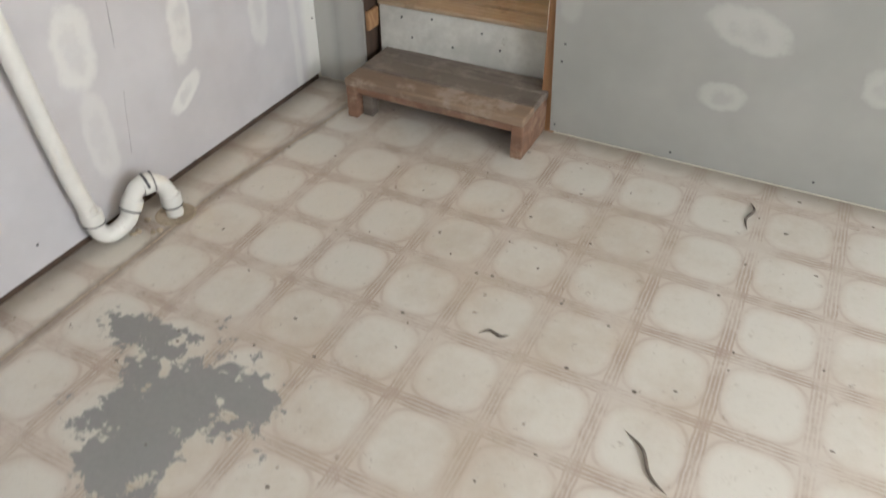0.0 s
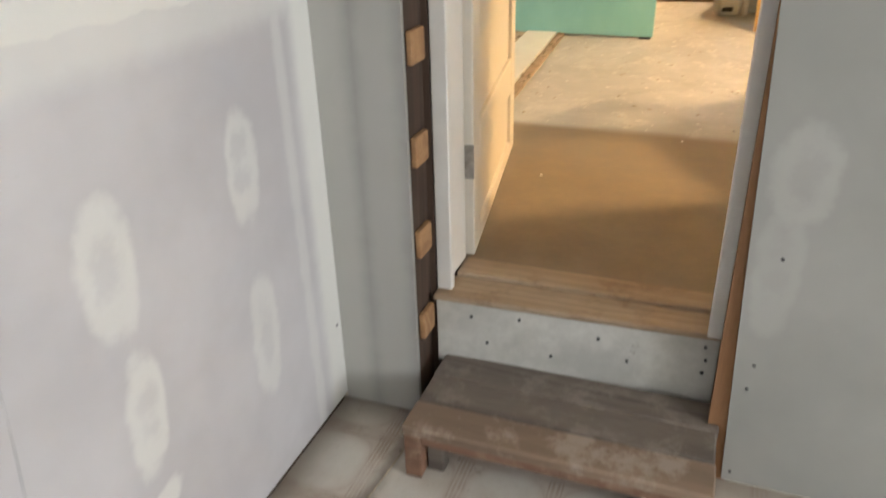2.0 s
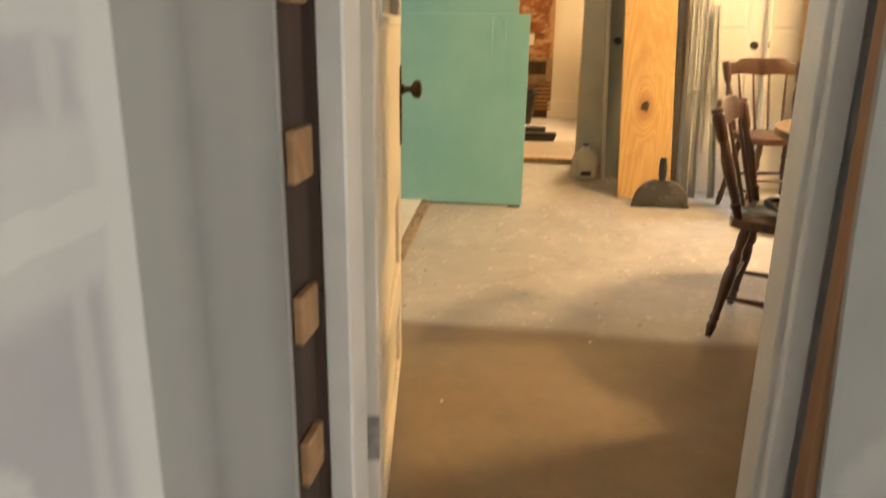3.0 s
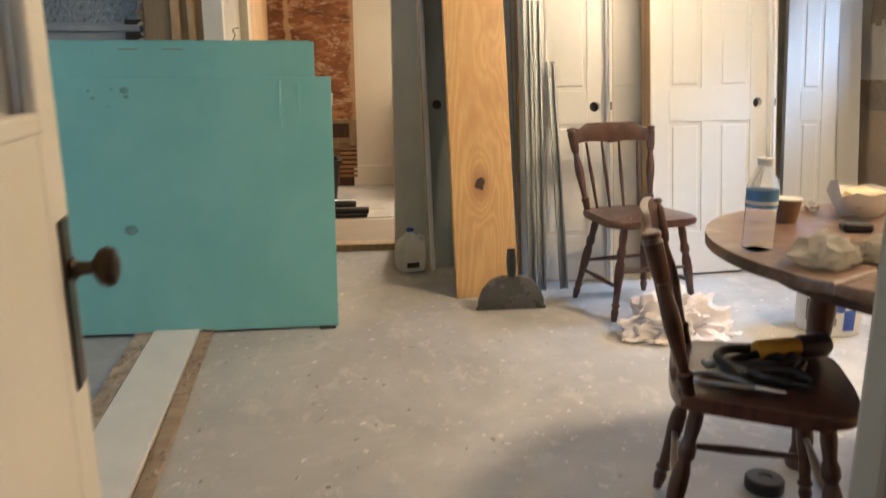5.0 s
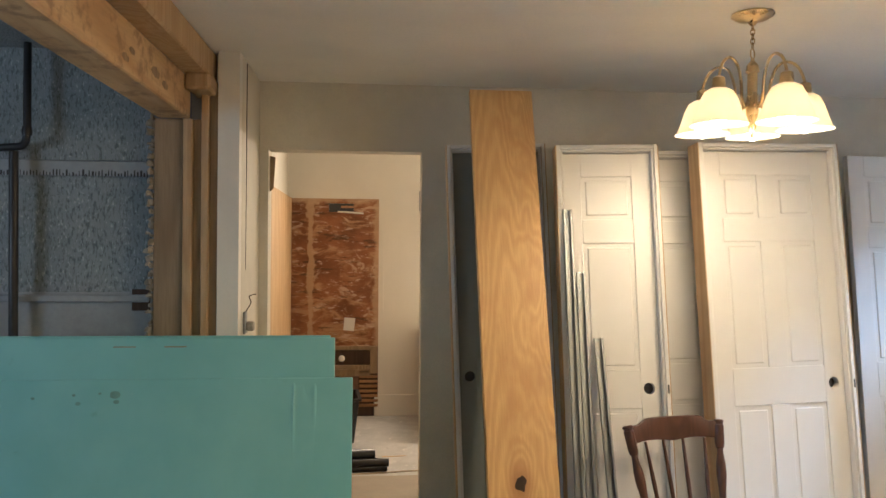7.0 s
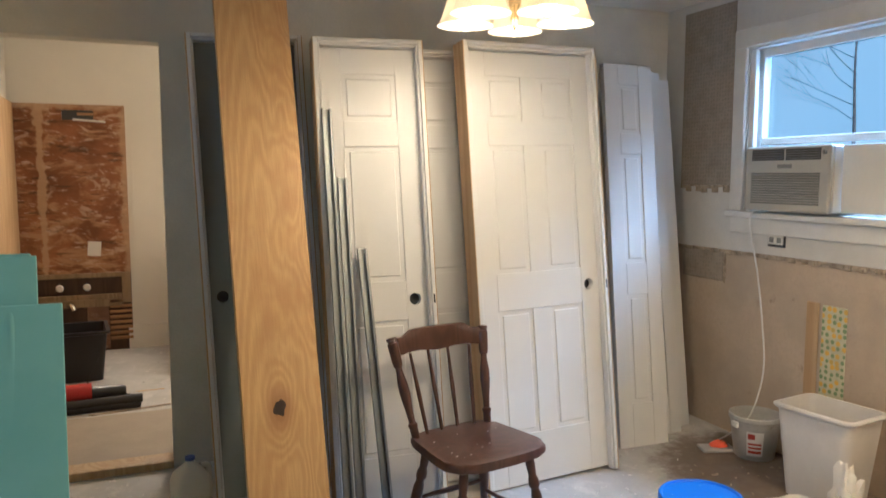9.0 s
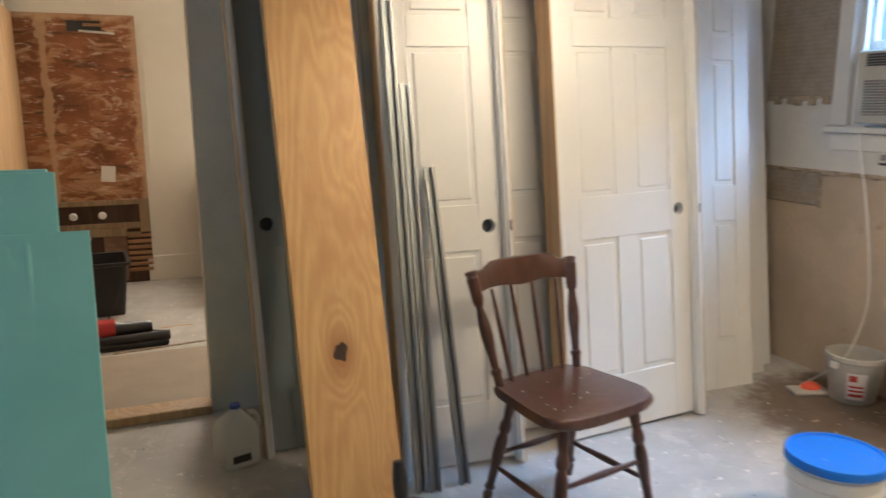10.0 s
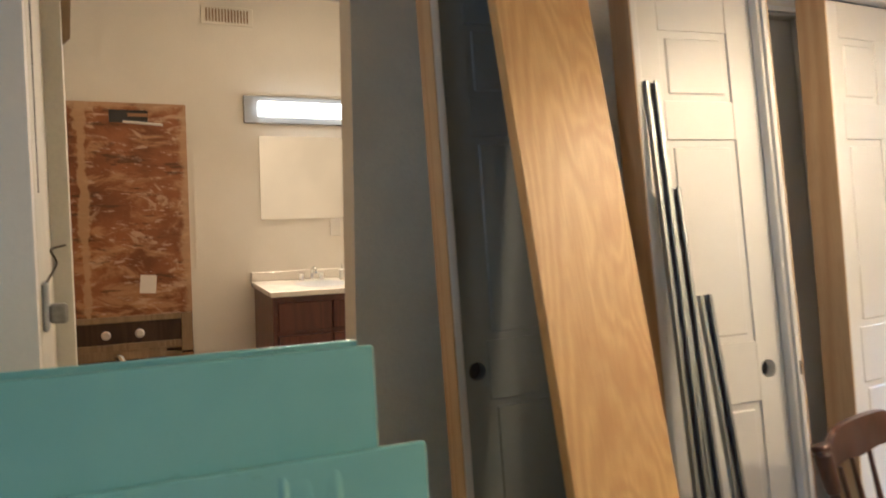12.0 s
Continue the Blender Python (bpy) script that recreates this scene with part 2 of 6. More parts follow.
    gone = maths(t, "ADD", gone, maths(t, "MULTIPLY", maths(t, "SUBTRACT", grain(t, pos, 9, 8, 0.72), 0.5), 3.4))
    torn = ramp(t, gone, 0.60, 0.68, 1.0, 0.0)
    out = blend(t, torn, out, blend(t, fine, (0.20, 0.20, 0.20), (0.27, 0.265, 0.26)))
    links.new(out, p.inputs["Base Color"])
    links.new(ramp(t, mid, 0.3, 0.7, 0.38, 0.6), p.inputs["Roughness"])
    relief(t, maths(t, "SUBTRACT", maths(t, "MULTIPLY", mid, 0.5), maths(t, "MULTIPLY", torn, 1.0)), 0.2, 0.003)
    return m


def concrete():
    """Grey cement floor with trowel marks, paint flecks and stains."""
    m = bpy.data.materials.new("cement")
    t, nodes, links, p = tree_of(m)
    pos = coords(t, True)
    broad, mid, fine = grain(t, pos, 1.6, 5, 0.6, 0.8), grain(t, pos, 9, 8, 0.7), grain(t, pos, 80, 4)
    out = blend(t, ramp(t, broad, 0.3, 0.7), (0.35, 0.335, 0.315), (0.48, 0.465, 0.44))
    out = blend(t, ramp(t, mid, 0.35, 0.7, 0, 0.5), out, (0.41, 0.40, 0.385))
    out = blend(t, ramp(t, grain(t, scaled(t, pos, (1, 0.6, 1)), 7.5, 9, 0.72, 0.4), 0.53, 0.66, 0, 0.7), out, (0.55, 0.53, 0.49))
    out = blend(t, ramp(t, grain(t, pos, 22, 5, 0.6), 0.635, 0.675, 0, 0.9), out, (0.70, 0.65, 0.60))
    out = blend(t, ramp(t, grain(t, pos, 23, 4, 0.6), 0.67, 0.73, 0, 0.8), out, (0.10, 0.09, 0.08))
    out = blend(t, ramp(t, grain(t, scaled(t, pos, (1, 1, 1), (5, 2, 0)), 4, 9, 0.78), 0.56, 0.68, 0, 0.35), out, (0.26, 0.25, 0.235))
    # The cement feathers out on bare tan subfloor.
    sep = t.nodes.new("ShaderNodeSeparateXYZ")
    links.new(pos, sep.inputs[0])
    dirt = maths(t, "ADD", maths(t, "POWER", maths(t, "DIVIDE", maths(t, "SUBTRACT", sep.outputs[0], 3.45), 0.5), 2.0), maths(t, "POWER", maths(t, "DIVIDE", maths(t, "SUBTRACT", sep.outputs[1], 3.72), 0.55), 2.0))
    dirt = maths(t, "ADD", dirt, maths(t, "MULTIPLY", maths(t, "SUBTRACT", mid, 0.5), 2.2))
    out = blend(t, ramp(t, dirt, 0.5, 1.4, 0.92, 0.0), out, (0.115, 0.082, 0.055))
    edge_at = maths(t, "ADD", sep.outputs[1], maths(t, "MULTIPLY", maths(t, "SUBTRACT", broad, 0.5), 0.10))
    tan_part = blend(t, ramp(t, mid, 0.3, 0.7), (0.185, 0.142, 0.098), (0.25, 0.197, 0.14))
    out = blend(t, ramp(t, edge_at, 1.50, 1.60, 1.0, 0.0), out, tan_part)
    links.new(out, p.inputs["Base Color"])
    links.new(ramp(t, mid, 0.3, 0.7, 0.5, 0.75), p.inputs["Roughness"])
    relief(t, maths(t, "ADD", mid, maths(t, "MULTIPLY", fine, 0.3)), 0.25, 0.004)
    return m


def glue_wall():
    """Old red-brown panel with smears of pale tile adhesive."""
    m = bpy.data.materials.new("glue_smeared_panel")
    t, nodes, links, p = tree_of(m)
    pos = coords(t, True)
    smear = grain(t, scaled(t, pos, (1.0, 1.0, 2.5)), 2.9, 9, 0.66, 0.9)
    patch = grain(t, pos, 3.1, 5, 0.6)
    out = blend(t, ramp(t, patch, 0.3, 0.7), (0.15, 0.05, 0.017), (0.30, 0.12, 0.045))
    out = blend(t, ramp(t, smear, 0.50, 0.62, 0, 0.85), out, (0.44, 0.25, 0.115))
    out = blend(t, ramp(t, grain(t, scaled(t, pos, (1, 1, 1.7), (2, 0, 3)), 3.4, 8, 0.68, 1.4), 0.55, 0.63, 0, 0.7), out, (0.56, 0.40, 0.25))
    out = blend(t, ramp(t, grain(t, scaled(t, pos, (1, 1, 4)), 7, 8, 0.7), 0.57, 0.63, 0, 0.7), out, (0.60, 0.45, 0.31))
    out = blend(t, ramp(t, grain(t, scaled(t, pos, (0.8, 1, 5)), 4.3, 7, 0.65), 0.56, 0.63, 0, 0.8), out, (0.075, 0.03, 0.014))
    sep = t.nodes.new("ShaderNodeSeparateXYZ")
    links.new(pos, sep.inputs[0])
    seam = maths(t, "ADD", maths(t, "ABSOLUTE", maths(t, "SUBTRACT", sep.outputs[0], -0.125)), maths(t, "MULTIPLY", maths(t, "SUBTRACT", grain(t, pos, 4.5, 7, 0.7), 0.5), 0.16))
    out = blend(t, ramp(t, seam, 0.012, 0.03, 0.8, 0.0), out, (0.48, 0.32, 0.17))
    rim = maths(t, "ADD", maths(t, "MAXIMUM", maths(t, "SUBTRACT", sep.outputs[0], 0.46), maths(t, "SUBTRACT", sep.outputs[2], 1.99)), maths(t, "MULTIPLY", maths(t, "SUBTRACT", grain(t, pos, 6, 7, 0.7), 0.5), 0.18))
    out = blend(t, ramp(t, rim, -0.02, 0.02, 0.0, 0.65), out, (0.50, 0.34, 0.19))
    links.new(out, p.inputs["Base Color"])
    p.inputs["Roughness"].default_value = 0.65
    relief(t, smear, 0.4, 0.006)
    return m


def dotted_paper(name, ground, dots, accent, scale):
    """Wallpaper with a small repeated print."""
    m = bpy.data.materials.new(name)
    t, nodes, links, p = tree_of(m)
    pos = coords(t, True)
    v = t.nodes.new("ShaderNodeTexVoronoi")
    links.new(pos, v.inputs["Vector"])
    v.inputs["Scale"].default_value, v.inputs["Randomness"].default_value = scale, 0.35
    out = blend(t, ramp(t, v.outputs["Distance"], 0.28, 0.40, 0.9, 0.0), ground, dots)
    sepc = t.nodes.new("ShaderNodeSeparateColor")
    links.new(v.outputs["Color"], sepc.inputs[0])
    pick = maths(t, "MULTIPLY", ramp(t, sepc.outputs[0], 0.55, 0.6), ramp(t, v.outputs["Distance"], 0.34, 0.46, 1.0, 0.0))
    out = blend(t, pick, out, accent)
    out = blend(t, ramp(t, grain(t, pos, 12, 6), 0.4, 0.8, 0, 0.5), out, tuple(c * 0.5 for c in ground))
    links.new(out, p.inputs["Base Color"])
    p.inputs["Roughness"].default_value = 0.8
    return m


def green_board():
    """Moisture-resistant board: mint paper with a faint sheen, scuffs and dents."""
    m = bpy.data.materials.new("green_board_paper")
    t, nodes, links, p = tree_of(m)
    v = coords(t)
    broad, mid = grain(t, v, 2.0, 4), grain(t, v, 9, 7, 0.7)
    out = blend(t, ramp(t, broad, 0.3, 0.7), (0.21, 0.475, 0.475), (0.255, 0.535, 0.53))
    out = blend(t, ramp(t, mid, 0.63, 0.72, 0, 0.4), out, (0.16, 0.34, 0.30))
    out = blend(t, ramp(t, grain(t, v, 30, 5), 0.68, 0.76, 0, 0.5), out, (0.36, 0.52, 0.47))
    links.new(out, p.inputs["Base Color"])
    links.new(ramp(t, mid, 0.3, 0.7, 0.34, 0.5), p.inputs["Roughness"])
    relief(t, maths(t, "ADD", broad, maths(t, "MULTIPLY", grain(t, v, 120, 2), 0.1)), 0.15, 0.003)
    return m


def flat_sawn():
    """A wide softwood plank with cathedral grain and warm knots."""
    m = bpy.data.materials.new("flat_sawn_pine")
    t, nodes, links, p = tree_of(m)
    v = coords(t)
    sep = t.nodes.new("ShaderNodeSeparateXYZ")
    links.new(v, sep.inputs[0])
    bend = maths(t, "MULTIPLY", maths(t, "SUBTRACT", grain(t, scaled(t, v, (2.2, 2.2, 0.7)), 1.5, 3, 0.5), 0.5), 1.0)
    off = maths(t, "ADD", maths(t, "SUBTRACT", sep.outputs[0], 0.15), maths(t, "MULTIPLY", bend, 0.35))
    arch = maths(t, "ADD", maths(t, "MULTIPLY", maths(t, "MULTIPLY", off, off), 16.0), maths(t, "ADD", maths(t, "MULTIPLY", sep.outputs[2], 0.42), bend))
    kx = maths(t, "DIVIDE", maths(t, "SUBTRACT", sep.outputs[0], 0.1445), 0.055)
    kz = maths(t, "DIVIDE", maths(t, "SUBTRACT", sep.outputs[2], 0.5695), 0.16)
    swirl = ramp(t, maths(t, "SQRT", maths(t, "ADD", maths(t, "MULTIPLY", kx, kx), maths(t, "MULTIPLY", kz, kz))), 0.1, 1.6, 0.42, 0.0)
    arch = maths(t, "ADD", arch, maths(t, "ADD", swirl, maths(t, "MULTIPLY", grain(t, scaled(t, v, (6, 6, 0.6)), 4, 3, 0.5), 0.10)))
    rings = maths(t, "ABSOLUTE", maths(t, "SUBTRACT", maths(t, "FRACT", maths(t, "MULTIPLY", arch, 9.0)), 0.42))
    rings = ramp(t, rings, 0.05, 0.5, 1.0, 0.0)
    fibre = grain(t, scaled(t, v, (1, 1, 0.05)), 150, 4, 0.7)
    out = blend(t, maths(t, "MULTIPLY", rings, 0.34), (0.64, 0.425, 0.17), (0.41, 0.215, 0.065))
    out = blend(t, ramp(t, fibre, 0.40, 0.78, 0, 0.4), out, (0.38, 0.20, 0.07))
    out = blend(t, ramp(t, grain(t, scaled(t, v, (1.6, 1.6, 0.8)), 3.2, 5, 0.6), 0.45, 0.68, 0, 0.5), out, (0.44, 0.245, 0.09))
    dx = maths(t, "DIVIDE", maths(t, "SUBTRACT", sep.outputs[0], 0.1445), 0.03)
    dz = maths(t, "DIVIDE", maths(t, "SUBTRACT", sep.outputs[2], 0.5695), 0.05)
    d = maths(t, "SQRT", maths(t, "ADD", maths(t, "MULTIPLY", dx, dx), maths(t, "MULTIPLY", dz, dz)))
    out = blend(t, ramp(t, d, 0.6, 2.6, 0.7, 0.0), out, (0.30, 0.14, 0.05))
    links.new(out, p.inputs["Base Color"])
    p.inputs["Roughness"].default_value = 0.42
    relief(t, fibre, 0.15)
    return m


def linen():
    """Old grey wall covering with a coarse woven stipple."""
    m = bpy.data.materials.new("stippled_grey_wall_cover")
    t, nodes, links, p = tree_of(m)
    pos = coords(t, True)
    weave = grain(t, scaled(t, pos, (2.2, 2.2, 0.8)), 38, 5, 0.75)
    broad = grain(t, pos, 3, 4)
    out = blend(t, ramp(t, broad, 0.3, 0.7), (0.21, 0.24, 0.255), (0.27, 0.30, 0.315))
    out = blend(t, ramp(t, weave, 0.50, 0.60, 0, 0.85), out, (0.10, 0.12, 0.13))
    out = blend(t, ramp(t, grain(t, scaled(t, pos, (2, 2, 1)), 55, 4), 0.58, 0.68, 0, 0.7), out, (0.50, 0.53, 0.54))
    links.new(out, p.inputs["Base Color"])
    p.inputs["Roughness"].default_value = 0.8
    relief(t, weave, 0.5, 0.004)
    return m


LEFT_PATCHES = [(-0.297, 0.47, 0.05, 0.115, -4, 0.8), (-0.659, 0.435, 0.06, 0.12, -4, 0.85), (-0.93, 0.53, 0.05, 0.10, 0, 0.8), (-0.656, 0.164, 0.045, 0.12, -8, 0.9),
                (-0.305, 0.10, 0.05, 0.15, -4, 0.7), (-0.69, -0.045, 0.085, 0.035, 32, 1.0), (-1.014, 0.22, 0.065, 0.12, -6, 0.85), (-1.02, -0.02, 0.05, 0.14, 0, 0.5), (-1.5, 0.3, 0.06, 0.11, 5, 0.7)]
END_PATCHES = [(1.49, 0.37, 0.14, 0.05, 0, 0.75), (1.49, 0.175, 0.12, 0.06, -14, 0.85), (1.462, -0.038, 0.07, 0.045, 0, 0.8), (1.87, 0.08, 0.06, 0.06, 0, 0.7),
               (0.985, 0.45, 0.06, 0.10, 0, 0.55), (0.97, 0.25, 0.045, 0.15, 0, 0.4), (1.9, 0.42, 0.09, 0.06, 0, 0.7), (2.3, 0.2, 0.07, 0.07, 0, 0.7)]
M_LEFT = drywall("taped_drywall_side", "y", LEFT_PATCHES, [(-0.03, 0.055, 0.9), (-0.13, 0.02, 0.4)], [(0.805, 0.0, 0.035, 0.85), (0.82, 0.0, 0.13, 0.5), (1.05, -0.05, 0.06, 0.6)])
# Greyer board; its paper and compound are also darkened for the wall's shade.
M_END_SHADED = drywall("taped_drywall_end_shaded", "x", END_PATCHES, [(0.03, 0.06, 0.85), (0.145, 0.055, 0.6)], (), ((0.27, 0.272, 0.257), (0.32, 0.32, 0.302)), (0.45, 0.45, 0.425))
M_VINYL, M_CEMENT, M_GLUE, M_GREEN, M_PLANK = vinyl(), concrete(), glue_wall(), green_board(), flat_sawn()
M_PRIMER = plain("grey_primed_plaster", (0.65, 0.615, 0.52), 0.8, vary=0.10, fine=90, coarse=2.2, world_space=True)
M_CEIL = plain("dull_white_ceiling", (0.85, 0.83, 0.76), 0.85, vary=0.06, fine=70, coarse=1.3, world_space=True)
M_CREAM = plain("cream_wall_paint", (0.72, 0.69, 0.62), 0.7, vary=0.05, fine=90, coarse=1.7, world_space=True)
M_TANWALL = plain("bare_tan_plaster", (0.47, 0.385, 0.29), 0.85, vary=0.14, fine=40, coarse=2.5, world_space=True, dirt=(0.30, 0.23, 0.17), dirt_at=0.6)
M_WHITEWALL = plain("chalky_white_wall", (0.62, 0.61, 0.58), 0.8, vary=0.08, fine=60, coarse=3, world_space=True, dirt=(0.42, 0.38, 0.33), dirt_at=0.66)
M_BLUEGREY = linen()
M_PALEGREY = plain("pale_grey_plaster", (0.33, 0.345, 0.36), 0.85, vary=0.15, fine=40, coarse=4, world_space=True)
M_TRIM = plain("old_white_trim_paint", (0.66, 0.65, 0.62), 0.5, vary=0.07, fine=120, coarse=6, bump=0.1, dirt=(0.40, 0.36, 0.30), dirt_at=0.68)
M_DOOR = plain("factory_white_primer", (0.665, 0.665, 0.655), 0.42, vary=0.03, fine=200, coarse=3, bump=0.06)
M_OLDDOOR = plain("cream_door_paint", (0.70, 0.655, 0.57), 0.45, vary=0.05, fine=110, coarse=4, bump=0.08, dirt=(0.50, 0.44, 0.36), dirt_at=0.72)
M_RISER = plain("scuffed_white_riser_paint", (0.50, 0.50, 0.47), 0.6, vary=0.18, fine=40, coarse=7, dirt=(0.24, 0.22, 0.19), dirt_at=0.62)
M_STEP = wood("worn_step_wood", (0.165, 0.138, 0.115), (0.085, 0.07, 0.058), 0.7, "x", 12, 6, worn=(0.22, 0.19, 0.165))
M_STEPFRONT = wood("scuffed_step_front_wood", (0.28, 0.20, 0.14), (0.16, 0.11, 0.078), 0.7, "x", 12, 6, worn=(0.36, 0.30, 0.25))
M_STEPEDGE = wood("step_edge_wood", (0.22, 0.12, 0.075), (0.13, 0.07, 0.045), 0.65, "x", 10, 7, worn=(0.29, 0.20, 0.14))
M_SILLWOOD = wood("dusty_sill_wood", (0.38, 0.29, 0.20), (0.28, 0.20, 0.135), 0.7, "x", 14, 6, worn=(0.24, 0.17, 0.11))
M_STUD = wood("orange_stud_wood", (0.34, 0.18, 0.085), (0.22, 0.11, 0.05), 0.7)
# Old dark framing wood, also used as shade in gaps and the recess.
M_DARKWOOD_SHADE = wood("dark_wood_and_shade", (0.075, 0.045, 0.03), (0.04, 0.025, 0.018), 0.8)
M_LATH = wood("lath_end_wood", (0.40, 0.23, 0.11), (0.25, 0.13, 0.06), 0.75, "x")
M_PINE = wood("raw_pine", (0.50, 0.355, 0.19), (0.38, 0.24, 0.11), 0.6, "z")
M_BEAM = wood("stained_beam_wood", (0.58, 0.40, 0.20), (0.44, 0.27, 0.12), 0.7, "y", 14, 3.0, worn=(0.26, 0.17, 0.09))
M_POST = wood("weathered_post_wood", (0.31, 0.225, 0.13), (0.20, 0.14, 0.08), 0.75, "z", 14, 4)
M_PLY = wood("plywood_sheet", (0.58, 0.40, 0.20), (0.46, 0.28, 0.12), 0.55, "z", 6, 2.2)
M_CHAIR = wood("dark_stained_maple", (0.075, 0.030, 0.019), (0.04, 0.015, 0.009), 0.28, "z", 10, 7, bump=0.05, coat=0.3)
M_TABLE = wood("brown_table_veneer", (0.165, 0.093, 0.06), (0.11, 0.06, 0.038), 0.36, "x", 10, 3, worn=(0.24, 0.17, 0.13), bump=0.05, coat=0.2)
M_CABINET = wood("cherry_cabinet_wood", (0.10, 0.030, 0.018), (0.055, 0.016, 0.010), 0.35)
M_STEEL = plain("galvanised_steel", (0.31, 0.335, 0.355), 0.46, 1.0, vary=0.05, fine=90, coarse=5, bump=0.05)
M_BRASS = plain("aged_brass", (0.55, 0.43, 0.24), 0.28, 1.0, vary=0.15, fine=50, coarse=12, bump=0.03)
M_BRONZE = plain("dark_bronze", (0.075, 0.055, 0.038), 0.35, 0.9, vary=0.25, fine=60, coarse=20, bump=0.1)
M_IRON = plain("rusty_hinge_iron", (0.36, 0.34, 0.31), 0.5, 0.5, vary=0.3, fine=70, coarse=25)
M_CHROME = plain("chrome", (0.8, 0.8, 0.8), 0.12, 1.0, vary=0.03, bump=0)
M_PVC = plain("white_pvc", (0.68, 0.675, 0.64), 0.4, vary=0.06, fine=60, coarse=8, bump=0.04, dirt=(0.34, 0.27, 0.19), dirt_at=0.60)
M_BLACK = plain("black_plastic", (0.018, 0.018, 0.02), 0.4, vary=0.2, bump=0.05)
M_GREYPLASTIC = plain("smoky_grey_plastic", (0.085, 0.085, 0.08), 0.28, vary=0.2, bump=0.03, dirt=(0.25, 0.24, 0.22), dirt_at=0.64)
M_RED = plain("red_plastic", (0.45, 0.03, 0.02), 0.4, bump=0.03)
M_ORANGE = plain("orange_plastic", (0.85, 0.13, 0.05), 0.45, bump=0.03)
M_YELLOW = plain("yellow_plastic", (0.55, 0.30, 0.02), 0.45, bump=0.05)
M_BLUE = plain("blue_lid_plastic", (0.015, 0.13, 0.62), 0.38, vary=0.1, coarse=8, bump=0.04, dirt=(0.20, 0.32, 0.66), dirt_at=0.6)
M_PAIL = plain("white_pail_plastic", (0.66, 0.665, 0.65), 0.4, vary=0.06, bump=0.03)
M_GREYPAIL = plain("dusty_grey_pail", (0.46, 0.45, 0.42), 0.6, vary=0.15, coarse=8, dirt=(0.30, 0.28, 0.25), dirt_at=0.6)
M_BINWHITE = plain("dirty_white_bin", (0.62, 0.60, 0.58), 0.5, vary=0.06, coarse=5, dirt=(0.40, 0.37, 0.34), dirt_at=0.68)
M_PAPER = plain("white_paper", (0.74, 0.72, 0.68), 0.8, vary=0.06, bump=0.05)
M_CLOTH = plain("pinkish_white_cloth", (0.75, 0.70, 0.69), 0.95, vary=0.12, fine=150, coarse=8, bump=0.3)
M_INKBLUE = plain("blue_print", (0.05, 0.10, 0.42), 0.5, bump=0)
# Flat black for print and small dark parts, and for shade inside holes.
M_INKBLACK = plain("black_print", (0.04, 0.04, 0.045), 0.5, bump=0)
M_INKRED = plain("red_print", (0.42, 0.05, 0.04), 0.5, bump=0)
M_CUP = plain("brown_paper_cup", (0.20, 0.11, 0.065), 0.7, vary=0.1)
M_FRIDGE = plain("off_white_enamel", (0.37, 0.355, 0.30), 0.4, vary=0.04, fine=300, coarse=2, bump=0.05)
M_GASKET = plain("grey_door_gasket", (0.20, 0.20, 0.19), 0.7)
# Front coloured darker for its shade against the bright window.
M_ACFRONT_SHADED = plain("shaded_grey_plastic_front", (0.42, 0.41, 0.37), 0.5, vary=0.06, bump=0.02)
M_AC = plain("yellowed_white_plastic", (0.66, 0.645, 0.60), 0.45, vary=0.04, bump=0.02)
M_GRILLE = plain("grey_grille", (0.22, 0.22, 0.21), 0.6, vary=0.1)
M_MARBLE = plain("cultured_marble", (0.74, 0.70, 0.63), 0.2, vary=0.05, coarse=4, bump=0)
# Slab tone of the first narrow door, far darker than M_DOOR.
M_GREYDOOR = plain("dark_grey_door_slab", (0.21, 0.235, 0.235), 0.5, vary=0.08, fine=160, coarse=3, bump=0.05)
M_SMUDGE = plain("dull_smudge", (0.18, 0.34, 0.31), 0.6, vary=0.3, coarse=30)
M_RUBBLE = plain("plaster_rubble", (0.42, 0.35, 0.26), 0.95, vary=0.35, fine=40, coarse=15, bump=0.8, dirt=(0.12, 0.09, 0.07), dirt_at=0.55)
M_PAPERDOT = dotted_paper("faded_dotted_wallpaper", (0.33, 0.285, 0.23), (0.265, 0.225, 0.18), (0.29, 0.25, 0.205), 44)
M_FLORAL = dotted_paper("yellow_floral_wallpaper", (0.56, 0.54, 0.36), (0.17, 0.27, 0.12), (0.70, 0.44, 0.06), 32)
M_JUG = milky("milky_jug_plastic", (0.80, 0.79, 0.74), 0.45)
M_OPAL = milky("opal_shade_glass", (0.96, 0.91, 0.80), 0.75, 0.2)
M_WINDOW, M_BOTTLE = glass("window_glass"), glass("clear_bottle_plastic", (0.98, 0.99, 1.0), 0.03, 1.03)
M_STORM = glass("bluish_storm_glass", (0.88, 0.96, 1.0))
M_BAG = milky("thin_plastic_film", (0.60, 0.58, 0.53), 0.6, 0.12)
M_BULB = glowing("lit_bulb", (1.0, 0.68, 0.34), 290.0)
# Glow of the bathroom bar light and of the added kitchen dome.
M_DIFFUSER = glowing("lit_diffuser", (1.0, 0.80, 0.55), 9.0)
M_MIRROR = plain("mirror_silver", (0.9, 0.9, 0.9), 0.03, 1.0, vary=0.0, bump=0)
M_BARK = plain("grey_bark", (0.40, 0.41, 0.42), 0.9, vary=0.3)
M_GROUND = plain("winter_grass", (0.12, 0.12, 0.06), 0.95, vary=0.3, fine=20, coarse=1, world_space=True)
M_SIDING = plain("pale_siding", (0.55, 0.55, 0.54), 0.7, world_space=True)
